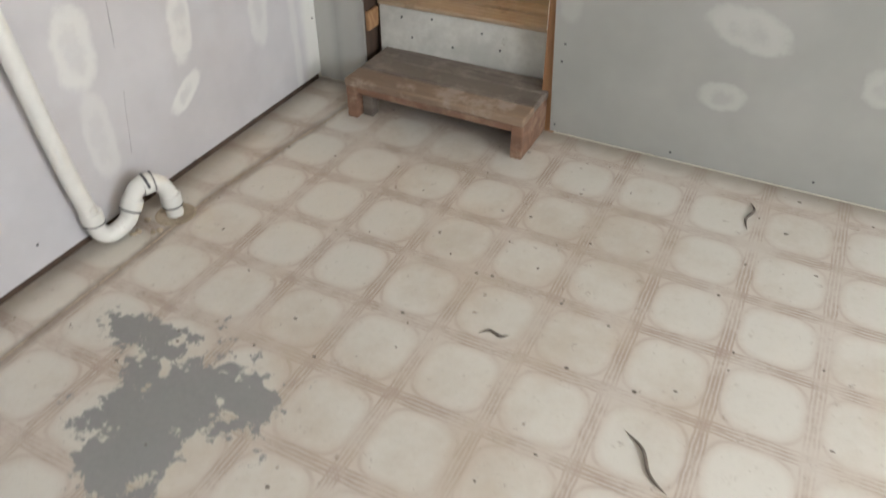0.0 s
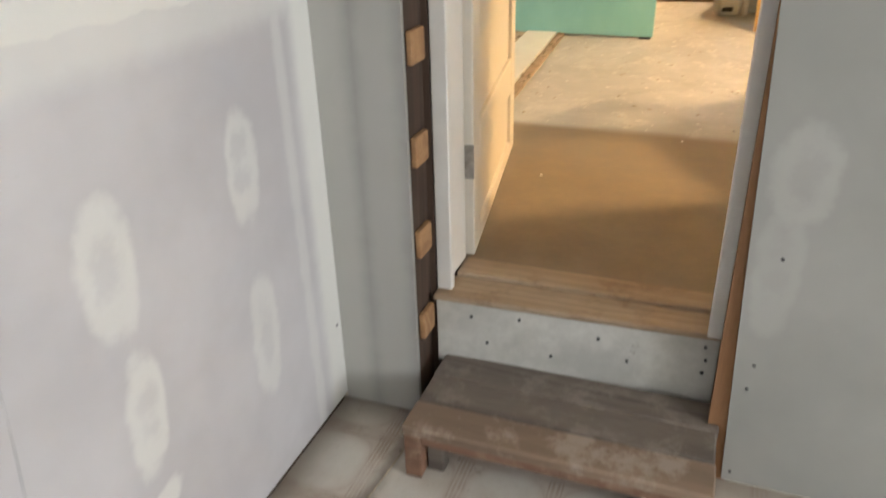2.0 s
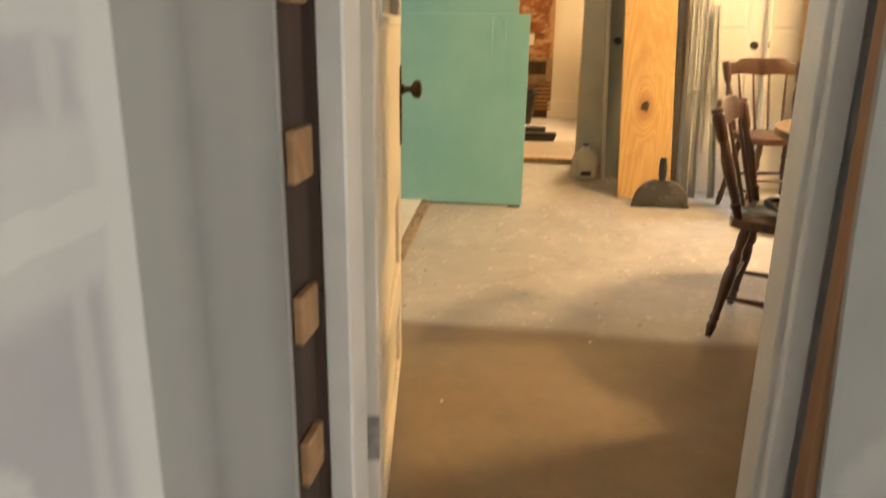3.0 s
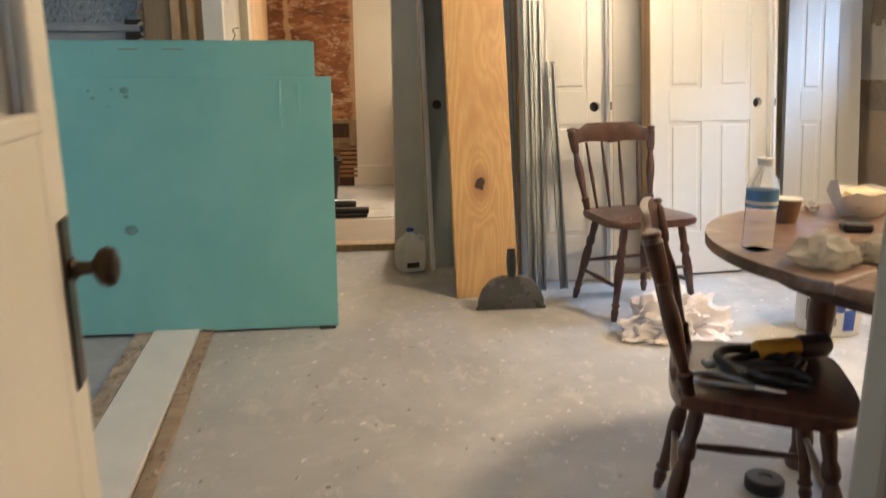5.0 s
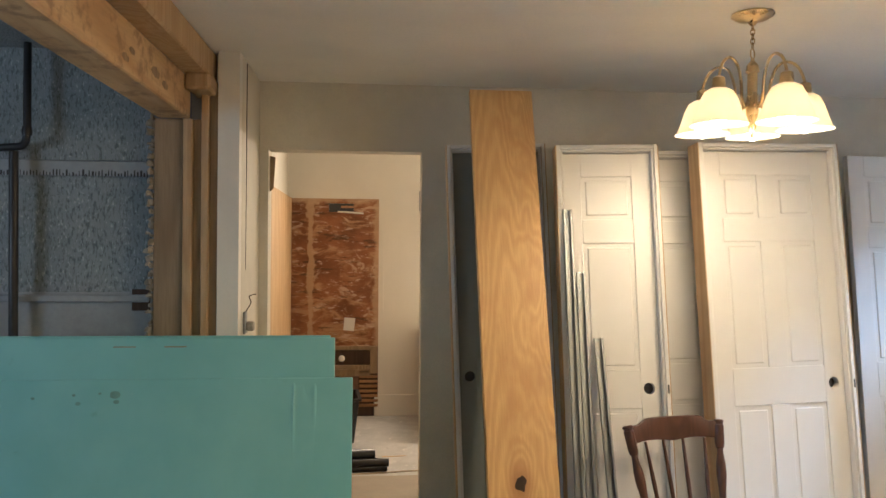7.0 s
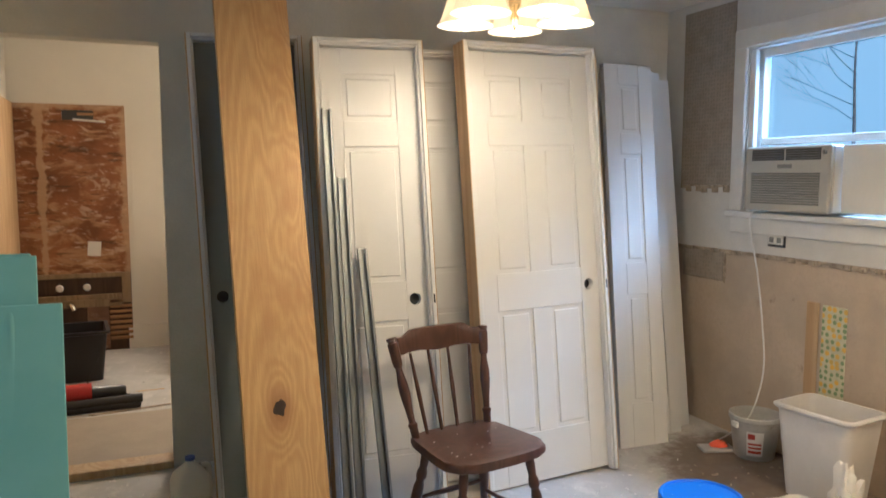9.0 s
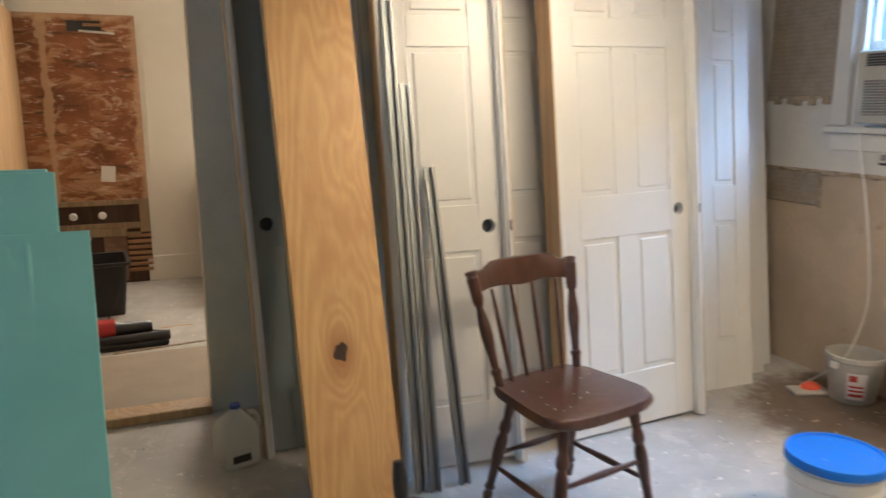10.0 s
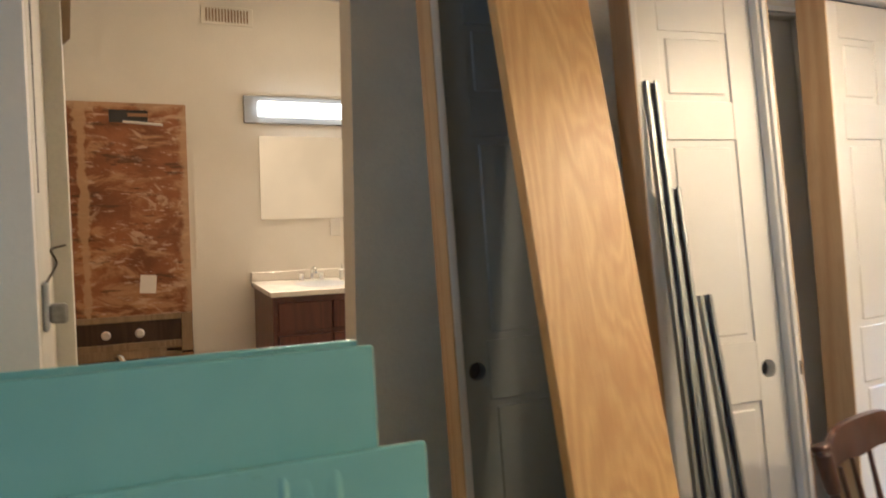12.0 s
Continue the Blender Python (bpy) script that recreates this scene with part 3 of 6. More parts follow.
M_ROOF = plain("grey_shingle_roof", (0.32, 0.33, 0.35), 0.9, vary=0.3, world_space=True)

# ---- building helpers ----


def mesh_of(name, bm, material, smooth=False):
    me = bpy.data.meshes.new(name)
    bmesh.ops.recalc_face_normals(bm, faces=bm.faces)
    bm.to_mesh(me)
    bm.free()
    me.materials.append(material)
    if smooth:
        me.polygons.foreach_set("use_smooth", [True] * len(me.polygons))
        me.set_sharp_from_angle(angle=radians(40))
    return me


def part(name, bm, material, parent, label="", smooth=False):
    ob = new(name, mesh_of(name, bm, material, smooth))
    ob.parent = parent
    if label:
        ob["label"] = label
    return ob


def thing(name, m, label, category, group=""):
    ob = new(name)
    ob.empty_display_size = 0.1
    ob.matrix_world = m
    return tagged(ob, label, category, group)


def single(name, bm, material, label, category, group="", m=None, smooth=False):
    ob = new(name, mesh_of(name, bm, material, smooth))
    if m:
        ob.matrix_world = m
    return tagged(ob, label, category, group)


def setting(name, bm, material, label="", smooth=False):
    ob = new(name, mesh_of(name, bm, material, smooth))
    return tagged(ob, label, "", "", "structure")


def bevelled(bm, geom_edges, width, segments=1):
    bmesh.ops.bevel(bm, geom=geom_edges, offset=width, segments=segments, affect="EDGES", profile=0.5)


def box(x0, x1, y0, y1, z0, z1, bevel=0.0, bm=None, segments=1):
    own = bmesh.new()
    bmesh.ops.create_cube(own, size=1.0)
    for v in own.verts:
        v.co = Vector((x0 + (x1 - x0) * (v.co.x + 0.5), y0 + (y1 - y0) * (v.co.y + 0.5), z0 + (z1 - z0) * (v.co.z + 0.5)))
    if bevel:
        bevelled(own, own.edges[:], min(bevel, 0.45 * min(abs(x1 - x0), abs(y1 - y0), abs(z1 - z0))), segments)
    return joined(bm, own)


def joined(bm, own):
    """own added to bm, or own where there is no bm yet."""
    if bm is None:
        return own
    me = bpy.data.meshes.new("tmp")
    own.to_mesh(me)
    own.free()
    bm.from_mesh(me)
    bpy.data.meshes.remove(me)
    return bm


def moved(bm, m):
    bmesh.ops.transform(bm, matrix=m, verts=bm.verts)
    return bm


def lathe(profile, seg=24, bm=None, m=None):
    """A turned shape about z, from (height, radius) pairs."""
    own = bmesh.new()
    rings = []
    for z, r in profile:
        rings.append([own.verts.new((max(r, 1e-4) * math.cos(2 * math.pi * k / seg), max(r, 1e-4) * math.sin(2 * math.pi * k / seg), z)) for k in range(seg)])
    for a, b in zip(rings, rings[1:]):
        for k in range(seg):
            own.faces.new((a[k], a[(k + 1) % seg], b[(k + 1) % seg], b[k]))
    for ring, r in ((rings[0], profile[0][1]), (rings[-1], profile[-1][1])):
        if r > 2e-4:
            own.faces.new(ring)
    if m:
        moved(own, m)
    return joined(bm, own)


def between(p0, p1, profile, seg=14, bm=None):
    """A turned bar from p0 to p1; profile in (share of the length, radius)."""
    p0, p1 = Vector(p0), Vector(p1)
    way = p1 - p0
    m = Matrix.Translation(p0) @ way.to_track_quat("Z", "Y").to_matrix().to_4x4()
    return lathe([(s * way.length, r) for s, r in profile], seg, bm, m)


def smooth_path(pts, steps=6):
    pts = [Vector(p) for p in pts]
    ext = [2 * pts[0] - pts[1], *pts, 2 * pts[-1] - pts[-2]]
    out = []
    for a, b, c, d in zip(ext, ext[1:], ext[2:], ext[3:]):
        for k in range(steps):
            s = k / steps
            out.append(0.5 * (2 * b + (c - a) * s + (2 * a - 5 * b + 4 * c - d) * s * s + (3 * b - a - 3 * c + d) * s ** 3))
    return out + [pts[-1]]


def tube(pts, radius, seg=10, bm=None, smooth=6, closed_ends=True):
    """A round bar along a bent path."""
    own, path = bmesh.new(), smooth_path(pts, smooth) if smooth else [Vector(p) for p in pts]
    rings, side = [], None
    for k, p in enumerate(path):
        way = (path[min(k + 1, len(path) - 1)] - path[max(k - 1, 0)]).normalized()
        if side is None:
            side = way.orthogonal().normalized()
        side = (side - way * side.dot(way)).normalized()
        up = way.cross(side)
        r = radius(k / (len(path) - 1)) if callable(radius) else radius
        rings.append([own.verts.new(p + r * (math.cos(2 * math.pi * j / seg) * side + math.sin(2 * math.pi * j / seg) * up)) for j in range(seg)])
    for a, b in zip(rings, rings[1:]):
        for j in range(seg):
            own.faces.new((a[j], a[(j + 1) % seg], b[(j + 1) % seg], b[j]))
    if closed_ends:
        own.faces.new(rings[0])
        own.faces.new(rings[-1])
    return joined(bm, own)


def prism(outline, z0, z1, bevel=0.0, segments=2, bm=None):
    """An upright block on an outline of (x, y)."""
    own = bmesh.new()
    low = [own.verts.new((x, y, z0)) for x, y in outline]
    high = [own.verts.new((x, y, z1)) for x, y in outline]
    own.faces.new(low)
    own.faces.new(high)
    n = len(outline)
    for k in range(n):
        own.faces.new((low[k], low[(k + 1) % n], high[(k + 1) % n], high[k]))
    if bevel:
        rim = [e for e in own.edges if abs(e.verts[0].co.z - e.verts[1].co.z) < 1e-6]
        bevelled(own, rim, bevel, segments)
    return joined(bm, own)


def holed_plate(x0, x1, z0, z1, cx, cz, r, y0, y1, n=24, bm=None):
    """A plate in x and z, from y0 to y1, bored through by a round hole."""
    own = bmesh.new()
    angles = sorted([2 * math.pi * k / n for k in range(n)] + [math.atan2(z - cz, x - cx) % (2 * math.pi) for x in (x0, x1) for z in (z0, z1)])
    rows = []
    for a in angles:
        c, s = math.cos(a), math.sin(a)
        far = min([(x1 - cx) / c if c > 1e-9 else 1e9, (x0 - cx) / c if c < -1e-9 else 1e9, (z1 - cz) / s if s > 1e-9 else 1e9, (z0 - cz) / s if s < -1e-9 else 1e9])
        rows.append([own.verts.new((cx + k * c, y, cz + k * s)) for k, y in ((r, y0), (far, y0), (far, y1), (r, y1))])
    for a, b in zip(rows, rows[1:] + rows[:1]):
        for k in range(4):
            own.faces.new((a[k], b[k], b[(k + 1) % 4], a[(k + 1) % 4]))
    return joined(bm, own)


def crumpled(sx, sy, sz, seed, rough=0.45, cuts=4, lift=0.0):
    """A crumpled soft lump that rests on z = 0."""
    own = bmesh.new()
    bmesh.ops.create_icosphere(own, subdivisions=cuts, radius=1.0)
    for v in own.verts:
        n = v.co.normalized()
        k = 1 + rough * (noise.noise(n * 2.1 + Vector((seed, 0, 0))) + 0.5 * noise.noise(n * 5.3 + Vector((0, seed, 0))) - 0.25 * abs(noise.noise(n * 9.0 + Vector((0, 0, seed)))))
        z = n.z * k
        v.co = Vector((n.x * k * sx, n.y * k * sy, (z if z > 0 else z * 0.15) * sz))
    low = min(v.co.z for v in own.verts)
    for v in own.verts:
        v.co.z += lift - low
    return own

# ---- large structure ----
F1, CEIL, BACK, EAST = -0.30, 2.47, 4.87, 3.70


def holed_wall(axis, a0, a1, b0, b1, z0, z1, o0, o1, oz0, oz1):
    """A wall along an axis from a0 to a1, b0 to b1 thick, with one opening through it."""
    bm = None
    for s0, s1, t0, t1 in ((a0, o0, z0, z1), (o1, a1, z0, z1), (o0, o1, z0, oz0), (o0, o1, oz1, z1)):
        if s1 - s0 > 1e-4 and t1 - t0 > 1e-4:
            bm = box(s0, s1, b0, b1, t0, t1, bm=bm) if axis == "x" else box(b0, b1, s0, s1, t0, t1, bm=bm)
    return bm


def window(name, axis, o0, o1, b0, b1, z0, z1, label, bar=None, pane_of=None):
    """A frame with a pane in an opening; bar: the height of a meeting rail."""
    put = (lambda s0, s1, t0, t1, u0, u1, bm=None: box(s0, s1, t0, t1, u0, u1, 0.004, bm)) if axis == "x" else (lambda s0, s1, t0, t1, u0, u1, bm=None: box(t0, t1, s0, s1, u0, u1, 0.004, bm))
    mid = (b0 + b1) / 2
    top = tagged(new(name), label, "", "", "structure")
    w = 0.045
    bm = put(o0, o0 + w, mid - 0.02, mid + 0.02, z0, z1)
    bm = put(o1 - w, o1, mid - 0.02, mid + 0.02, z0, z1, bm)
    bm = put(o0 + w, o1 - w, mid - 0.02, mid + 0.02, z1 - w, z1, bm)
    bm = put(o0 + w, o1 - w, mid - 0.02, mid + 0.02, z0, z0 + w, bm)
    if bar:
        bm = put(o0 + w, o1 - w, mid - 0.018, mid + 0.018, bar - 0.02, bar + 0.02, bm)
    part("window_frame", bm, M_TRIM, top)
    pane = part("pane", put(o0 + w, o1 - w, mid - 0.003, mid + 0.003, z0 + w, z1 - w), pane_of or M_WINDOW, top, "clear glass pane")
    pane.visible_shadow = False
    return top


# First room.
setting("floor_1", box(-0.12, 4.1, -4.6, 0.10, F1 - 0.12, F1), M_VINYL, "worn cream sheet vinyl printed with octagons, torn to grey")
# Dark core behind the board paints the shade of the gap at the floor.
setting("wall_west_framing", box(-0.14, -0.0137, -4.6, 0.0, F1, 2.1), M_DARKWOOD_SHADE, "dark core behind the drywall, for the gap's shade")
setting("wall_west", box(-0.0127, 0.0, -4.6, 0.0, F1 + 0.03, 2.1), M_LEFT, "grey drywall with white joint compound patches")
setting("wall_north_left", box(0.0, 0.207, 0.0, 0.0127, F1 + 0.012, 2.1), M_END_SHADED, "taped grey drywall beside the doorway")
bm = bmesh.new()
edge = [(0.940, F1 + 0.014), (0.931, -0.1), (0.917, 0.2), (0.905, 0.5), (0.892, 0.8), (0.886, 1.2), (0.886, 2.1), (4.1, 2.1), (4.1, F1 + 0.014)]
front, rear = [bm.verts.new((x, 0.0, z)) for x, z in edge], [bm.verts.new((x, 0.0127, z)) for x, z in edge]
bm.faces.new(front), bm.faces.new(rear)
for k in range(len(edge)):
    bm.faces.new((front[k], front[(k + 1) % len(edge)], rear[(k + 1) % len(edge)], rear[k]))
setting("wall_north_right", bm, M_END_SHADED, "grey drywall with compound patches, roughly cut edge")
setting("wall_north_core_left", box(-3.1, 0.165, 0.0137, 0.27, -0.42, 2.8), M_PRIMER)
setting("wall_north_core_right", box(0.95, 3.85, 0.0137, 0.27, -0.42, 2.8), M_PRIMER)
setting("wall_north_over_door", box(0.165, 0.95, 0.0137, 0.27, 2.06, 2.8), M_PRIMER)
setting("wall_south", holed_wall("x", -0.12, 4.1, -4.6, -4.48, F1, 2.1, 1.15, 3.45, 0.45, 1.75), M_END_SHADED, "plain grey drywall")
setting("wall_east_1", holed_wall("y", -4.6, 0.0, 4.1, 4.22, F1, 2.1, -2.75, -1.05, 0.45, 1.75), M_END_SHADED, "plain grey drywall")
setting("ceiling_1", box(-0.14, 4.22, -4.6, 0.0, 2.1, 2.2), M_CEIL, "dull white ceiling")
window("window_2", "x", 1.15, 3.45, -4.6, -4.48, 0.45, 1.75, "unseen white framed window")
window("window_3", "y", -2.75, -1.05, 4.1, 4.22, 0.45, 1.75, "unseen white framed window")

# Exposed framing beside the doorway.
setting("framing_left", box(0.166, 0.206, 0.014, 0.27, F1, 2.06), M_DARKWOOD_SHADE, "dark old framing in the open wall edge")
setting("framing_left_back", box(0.206, 0.221, 0.106, 0.27, F1, 2.06), M_DARKWOOD_SHADE)
for k in range(10):
    z = -0.038 + 0.2245 * k
    setting("lath_end", box(0.2065, 0.222, 0.018, 0.088, z - 0.036, z + 0.034, 0.003), M_LATH, "sawn lath end in the open wall edge")
setting("framing_right", box(0.894, 0.9495, 0.014, 0.055, F1, 2.06), M_STUD, "orange stud beside the doorway")
setting("framing_right_back", box(0.92, 0.9495, 0.0555, 0.27, F1, 2.06), M_DARKWOOD_SHADE)
setting("door_riser", box(0.207, 0.90, 0.125, 0.27, F1, 0.0065), M_DARKWOOD_SHADE, "dark framing under the sill")
riser = setting("riser_board", box(0.230, 0.897, 0.092, 0.1245, -0.170, 0.007, 0.002), M_RISER, "scuffed white painted riser board")
for x, z in ((0.32, -0.04), (0.36, -0.11), (0.44, -0.03), (0.52, -0.12), (0.63, -0.05), (0.70, -0.10), (0.868, -0.03), (0.872, -0.065), (0.868, -0.10)):
    part("nail", lathe([(0, 0.0045), (0.003, 0.0035)], 8, None, pose(x, 0.092, z + 0.014, 90)), M_INKBLACK, riser)
setting("sill_board", moved(box(0.222, 0.918, 0.078, 0.188, 0.0075, 0.024, 0.004), pose(0.23, 0.08, 0, 0, 0, 2.0) @ pose(-0.23, -0.08, 0)), M_SILLWOOD, "dusty bare wood door sill")
riser.matrix_world = pose(0.23, 0.08, 0, 0, 0, 2.6) @ pose(-0.23, -0.092, 0)
setting("sill_strip", box(0.245, 0.884, 0.19, 0.275, 0.007, 0.034, 0.004), M_SILLWOOD, "worn bare wood threshold strip")
casing = M_TRIM
setting("door_casing_left", box(0.2225, 0.262, 0.108, 0.130, 0.0245, 2.10, 0.003), casing, "white painted door casing")
setting("door_casing_right", box(0.866, 0.898, 0.086, 0.104, 0.0245, 2.10, 0.003), casing, "white painted door casing")
setting("door_casing_top", box(0.263, 0.865, 0.086, 0.104, 2.03, 2.10, 0.003), casing)
setting("door_jamb_left", box(0.2225, 0.244, 0.1305, 0.268, 0.0345, 2.05, 0.002), casing, "white painted door jamb")
setting("door_jamb_right", box(0.885, 0.9195, 0.105, 0.272, 0.0345, 2.05, 0.002), casing, "white painted door jamb with a strike plate")
setting("door_jamb_top", box(0.243, 0.884, 0.105, 0.27, 2.03, 2.055, 0.002), casing)
setting("door_stop_right", box(0.872, 0.8845, 0.15, 0.2, 0.03, 2.03, 0.002), casing)
setting("inner_casing_right", box(0.897, 0.99, 0.273, 0.293, 0.0, 2.12, 0.004), casing, "white door casing")
setting("inner_casing_left", box(0.12, 0.214, 0.271, 0.286, 0.0, 2.12, 0.004), M_DOOR, "white door casing")

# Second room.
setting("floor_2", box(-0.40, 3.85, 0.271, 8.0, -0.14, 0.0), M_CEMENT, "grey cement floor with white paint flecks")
setting("floor_3", box(-3.1, -0.40, 0.27, 4.5, -0.14, -0.004), M_PALEGREY, "dusty grey floor")
setting("wall_back_left", box(-0.1645, -0.117, BACK, BACK + 0.12, 0, 2.8), M_PRIMER, "grey primed wall")
setting("wall_back_right", box(0.722, 3.85, BACK, BACK + 0.12, 0, 2.8), M_PRIMER, "grey primed wall")
setting("wall_back_over", box(-0.117, 0.722, BACK, BACK + 0.12, 2.097, 2.8), M_PRIMER, "grey primed wall over a bare opening")
setting("ceiling_2", box(-0.40, 3.85, 0.27, BACK, CEIL, 2.6), M_CEIL, "uneven dull white ceiling")
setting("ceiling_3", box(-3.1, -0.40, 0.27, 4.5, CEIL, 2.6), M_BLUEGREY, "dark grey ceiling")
setting("wall_east", box(EAST, 3.85, 0.27, BACK, 0, 1.045), M_TANWALL, "bare tan plaster wall")
setting("wall_east_upper", holed_wall("y", 0.27, BACK, EAST - 0.006, 3.85, 1.0455, CEIL, 3.30, 4.18, 1.27, 2.14), M_WHITEWALL, "chalky white upper wall")
setting("wall_stub", box(-0.40, -0.165, 4.3355, BACK - 0.0005, 0, CEIL), M_PRIMER, "grey primed wall stub")
setting("stub_edge", box(-0.2635, -0.1655, 4.262, 4.335, 0, CEIL), M_CREAM, "cream painted edge of the wall stub")
setting("wall_far_side_room", box(-3.1, -0.575, 4.34, 4.46, 1.345, 1.957), M_BLUEGREY, "rough blue-grey plaster wall")
setting("wall_far_side_room_top", box(-3.1, -0.575, 4.32, 4.46, 1.9575, CEIL), M_BLUEGREY, "dark blue-grey plaster")
setting("wall_far_side_room_low", box(-3.1, -0.575, 4.325, 4.46, 0, 1.3445), M_PALEGREY, "pale grey plaster wall below a ledge")
setting("wall_ledge", box(-3.0, -0.58, 4.30, 4.324, 1.30, 1.335, 0.006), M_PALEGREY, "pale grey wooden ledge")
# Filler added to block sky light leaking in behind the posts.
setting("wall_side_room_return", box(-0.5745, -0.4005, 4.336, 4.46, 0, CEIL), M_PALEGREY, "pale grey filler behind the posts")
setting("wall_west_side_room", holed_wall("y", 0.27, 4.34, -3.1, -2.98, 0, CEIL, 1.7, 2.7, 1.0, 2.0), M_PALEGREY, "pale grey wall")
# Window added behind the side-room light, out of view.
window("window_4", "y", 1.7, 2.7, -3.1, -2.98, 1.0, 2.0, "unseen white framed window")
setting("header_beam", box(-0.53, -0.385, 0.28, 4.25, 2.15, 2.335, 0.006), M_BEAM, "stained rough timber header beam")
setting("header_board", box(-0.40, -0.285, 0.28, 4.42, 2.337, 2.466, 0.008), M_PINE, "pale timber plate under the ceiling")
setting("header_block", box(-0.384, -0.27, 4.12, 4.44, 2.262, 2.336, 0.012), M_PINE, "pale timber block end")
setting("post_wide", box(-0.548, -0.417, 4.255, 4.33, 0, 2.149, 0.004), M_POST, "weathered brown opening post")
for x0, x1, y0, mat in ((-0.415, -0.375, 4.238, M_PINE), (-0.373, -0.337, 4.262, M_POST), (-0.335, -0.303, 4.245, M_PINE), (-0.301, -0.264, 4.27, M_POST)):
    setting("post_stud", box(x0, x1, y0, 4.334, 0, 2.26 if x0 > -0.36 else 2.149, 0.003), mat, "timber stud at the opening edge")
rnd = random.Random(4)
lath_bm = None
for k in range(60):
    z = 0.02 + k * 0.036
    lath_bm = box(-0.566 + rnd.uniform(-0.008, 0.006), -0.549 - rnd.uniform(0, 0.004), 4.25 + rnd.uniform(0, 0.03), 4.335, z, z + rnd.uniform(0.012, 0.03), 0.004, lath_bm)
    lump = crumpled(rnd.uniform(0.008, 0.02), 0.02, rnd.uniform(0.012, 0.03), k * 1.9, 0.6, 2)
    lath_bm = joined(lath_bm, moved(lump, pose(-0.566 + rnd.uniform(-0.01, 0.008), 4.262, z + rnd.uniform(-0.01, 0.01))))
tagged(setting("broken_lath", lath_bm, M_RUBBLE, "broken plaster and lath edge"), kind="structure")
setting("wall_band", box(-3.0, -0.58, 4.3225, 4.3395, 1.885, 1.956, 0.004), M_PALEGREY, "pale torn band along the wall cover")
rnd = random.Random(12)
bm = None
for k in range(70):
    x = -1.6 + k * 0.0145
    bm = box(x, x + rnd.uniform(0.003, 0.010), 4.3212, 4.3224, 1.885, 1.885 + rnd.uniform(0.008, 0.03), 0, bm)
setting("band_marks", bm, M_INKBLACK, "row of dark specks along the band")
setting("dark_patch", box(-0.66, -0.578, 4.316, 4.3245, 1.26, 1.36, 0.001), M_DARKWOOD_SHADE, "dark patch on the plaster")
plank = setting("sill_plank", moved(box(-0.095, 0.095, -1.3, 1.2, 0.0, 0.022, 0.003), pose(-0.235, 2.2, 0.0, 0, 0, 3.2)), M_TRIM, "white painted plank along the removed wall")
setting("torn_floor_strip", moved(box(0.097, 0.15, -1.3, 1.3, 0.0, 0.012, 0.004), pose(-0.235, 2.2, 0.0, 0, 0, 3.2)), M_SILLWOOD, "torn bare wood strip")
setting("rubble_strip", moved(box(-0.17, -0.097, -1.3, 1.3, 0.0, 0.014, 0.004), pose(-0.235, 2.2, 0.0, 0, 0, 3.2)), M_RUBBLE, "plaster rubble along the plank")

# Bathroom beyond the opening.
setting("wall_bath_left", box(-0.47, -0.3405, BACK + 0.12, 7.9, 0, 2.8), M_CREAM, "cream wall")
setting("opening_lining", box(-0.1645, -0.129, BACK + 0.1205, BACK + 0.235, 0.001, 2.09, 0.003), M_PINE, "raw pine lining of the opening")
setting("wall_bath_return", box(-0.3400, -0.165, BACK + 0.0005, BACK + 0.12, 0, 2.8), M_CREAM)
for x0, y0 in ((-0.3395, 5.02), (-0.3265, 5.06), (-0.3135, 5.10)):
    setting("plywood_wall", box(x0, x0 + 0.0125, y0, 7.72, 0.005, 2.03 - 0.2 * (5.10 - y0), 0.001), M_PLY, "plywood sheet against the wall")
setting("wall_bath_end", box(-0.34, 3.85, 7.745, 7.9, 0, 2.8), M_CREAM, "cream wall")
setting("wall_bath_right", box(2.45, 2.6, BACK + 0.12, 7.745, 0, 2.8), M_CREAM, "cream wall")
setting("ceiling_4", box(-0.47, 2.6, BACK, 7.9, 2.8, 2.9), M_CREAM, "cream ceiling")
setting("door_sill_bath", box(-0.117, 0.722, BACK - 0.03, BACK + 0.1, 0.0, 0.04, 0.004), M_PINE, "raw pine strip across the opening")
setting("baseboard_bath", box(0.47, 0.90, 7.725, 7.744, 0, 0.20, 0.004), M_CREAM, "cream baseboard")
panel = setting("old_panel", box(-0.335, 0.504, 7.728, 7.7445, 0.66, 1.9045), M_GLUE, "red-brown panel smeared with old tile glue")
for x0, x1, z0, z1 in ((-0.335, 0.504, 1.9855, 2.03), (-0.335, 0.0395, 1.905, 1.985), (0.2705, 0.504, 1.905, 1.985)):
    part("panel_edge", box(x0, x1, 7.728, 7.7445, z0, z1), M_GLUE, panel)
# Black sheet stands for the shade inside the panel's hole.
part("hole_back", box(0.04, 0.27, 7.7435, 7.7448, 1.905, 1.985), M_INKBLACK, panel)
part("hole_slat", box(0.15, 0.268, 7.730, 7.742, 1.945, 1.965), M_LATH, panel)
part("pipe_end", between((0.12, 7.722, 1.91), (0.36, 7.722, 1.895), [(0, 0.008), (1, 0.008)]), M_PVC, panel, "white pipe end")
# Thin dark sheet carries the recess's shade; the wall has no hollow.
cav = setting("plumbing_recess", box(-0.335, 0.504, 7.738, 7.7445, 0.0, 0.659), M_DARKWOOD_SHADE, "flat dark sheet for the shaded plumbing recess")
for z in (0.44, 0.62):
    part("rail", box(-0.30, 0.43, 7.715, 7.737, z, z + 0.04, 0.003), M_POST, cav)
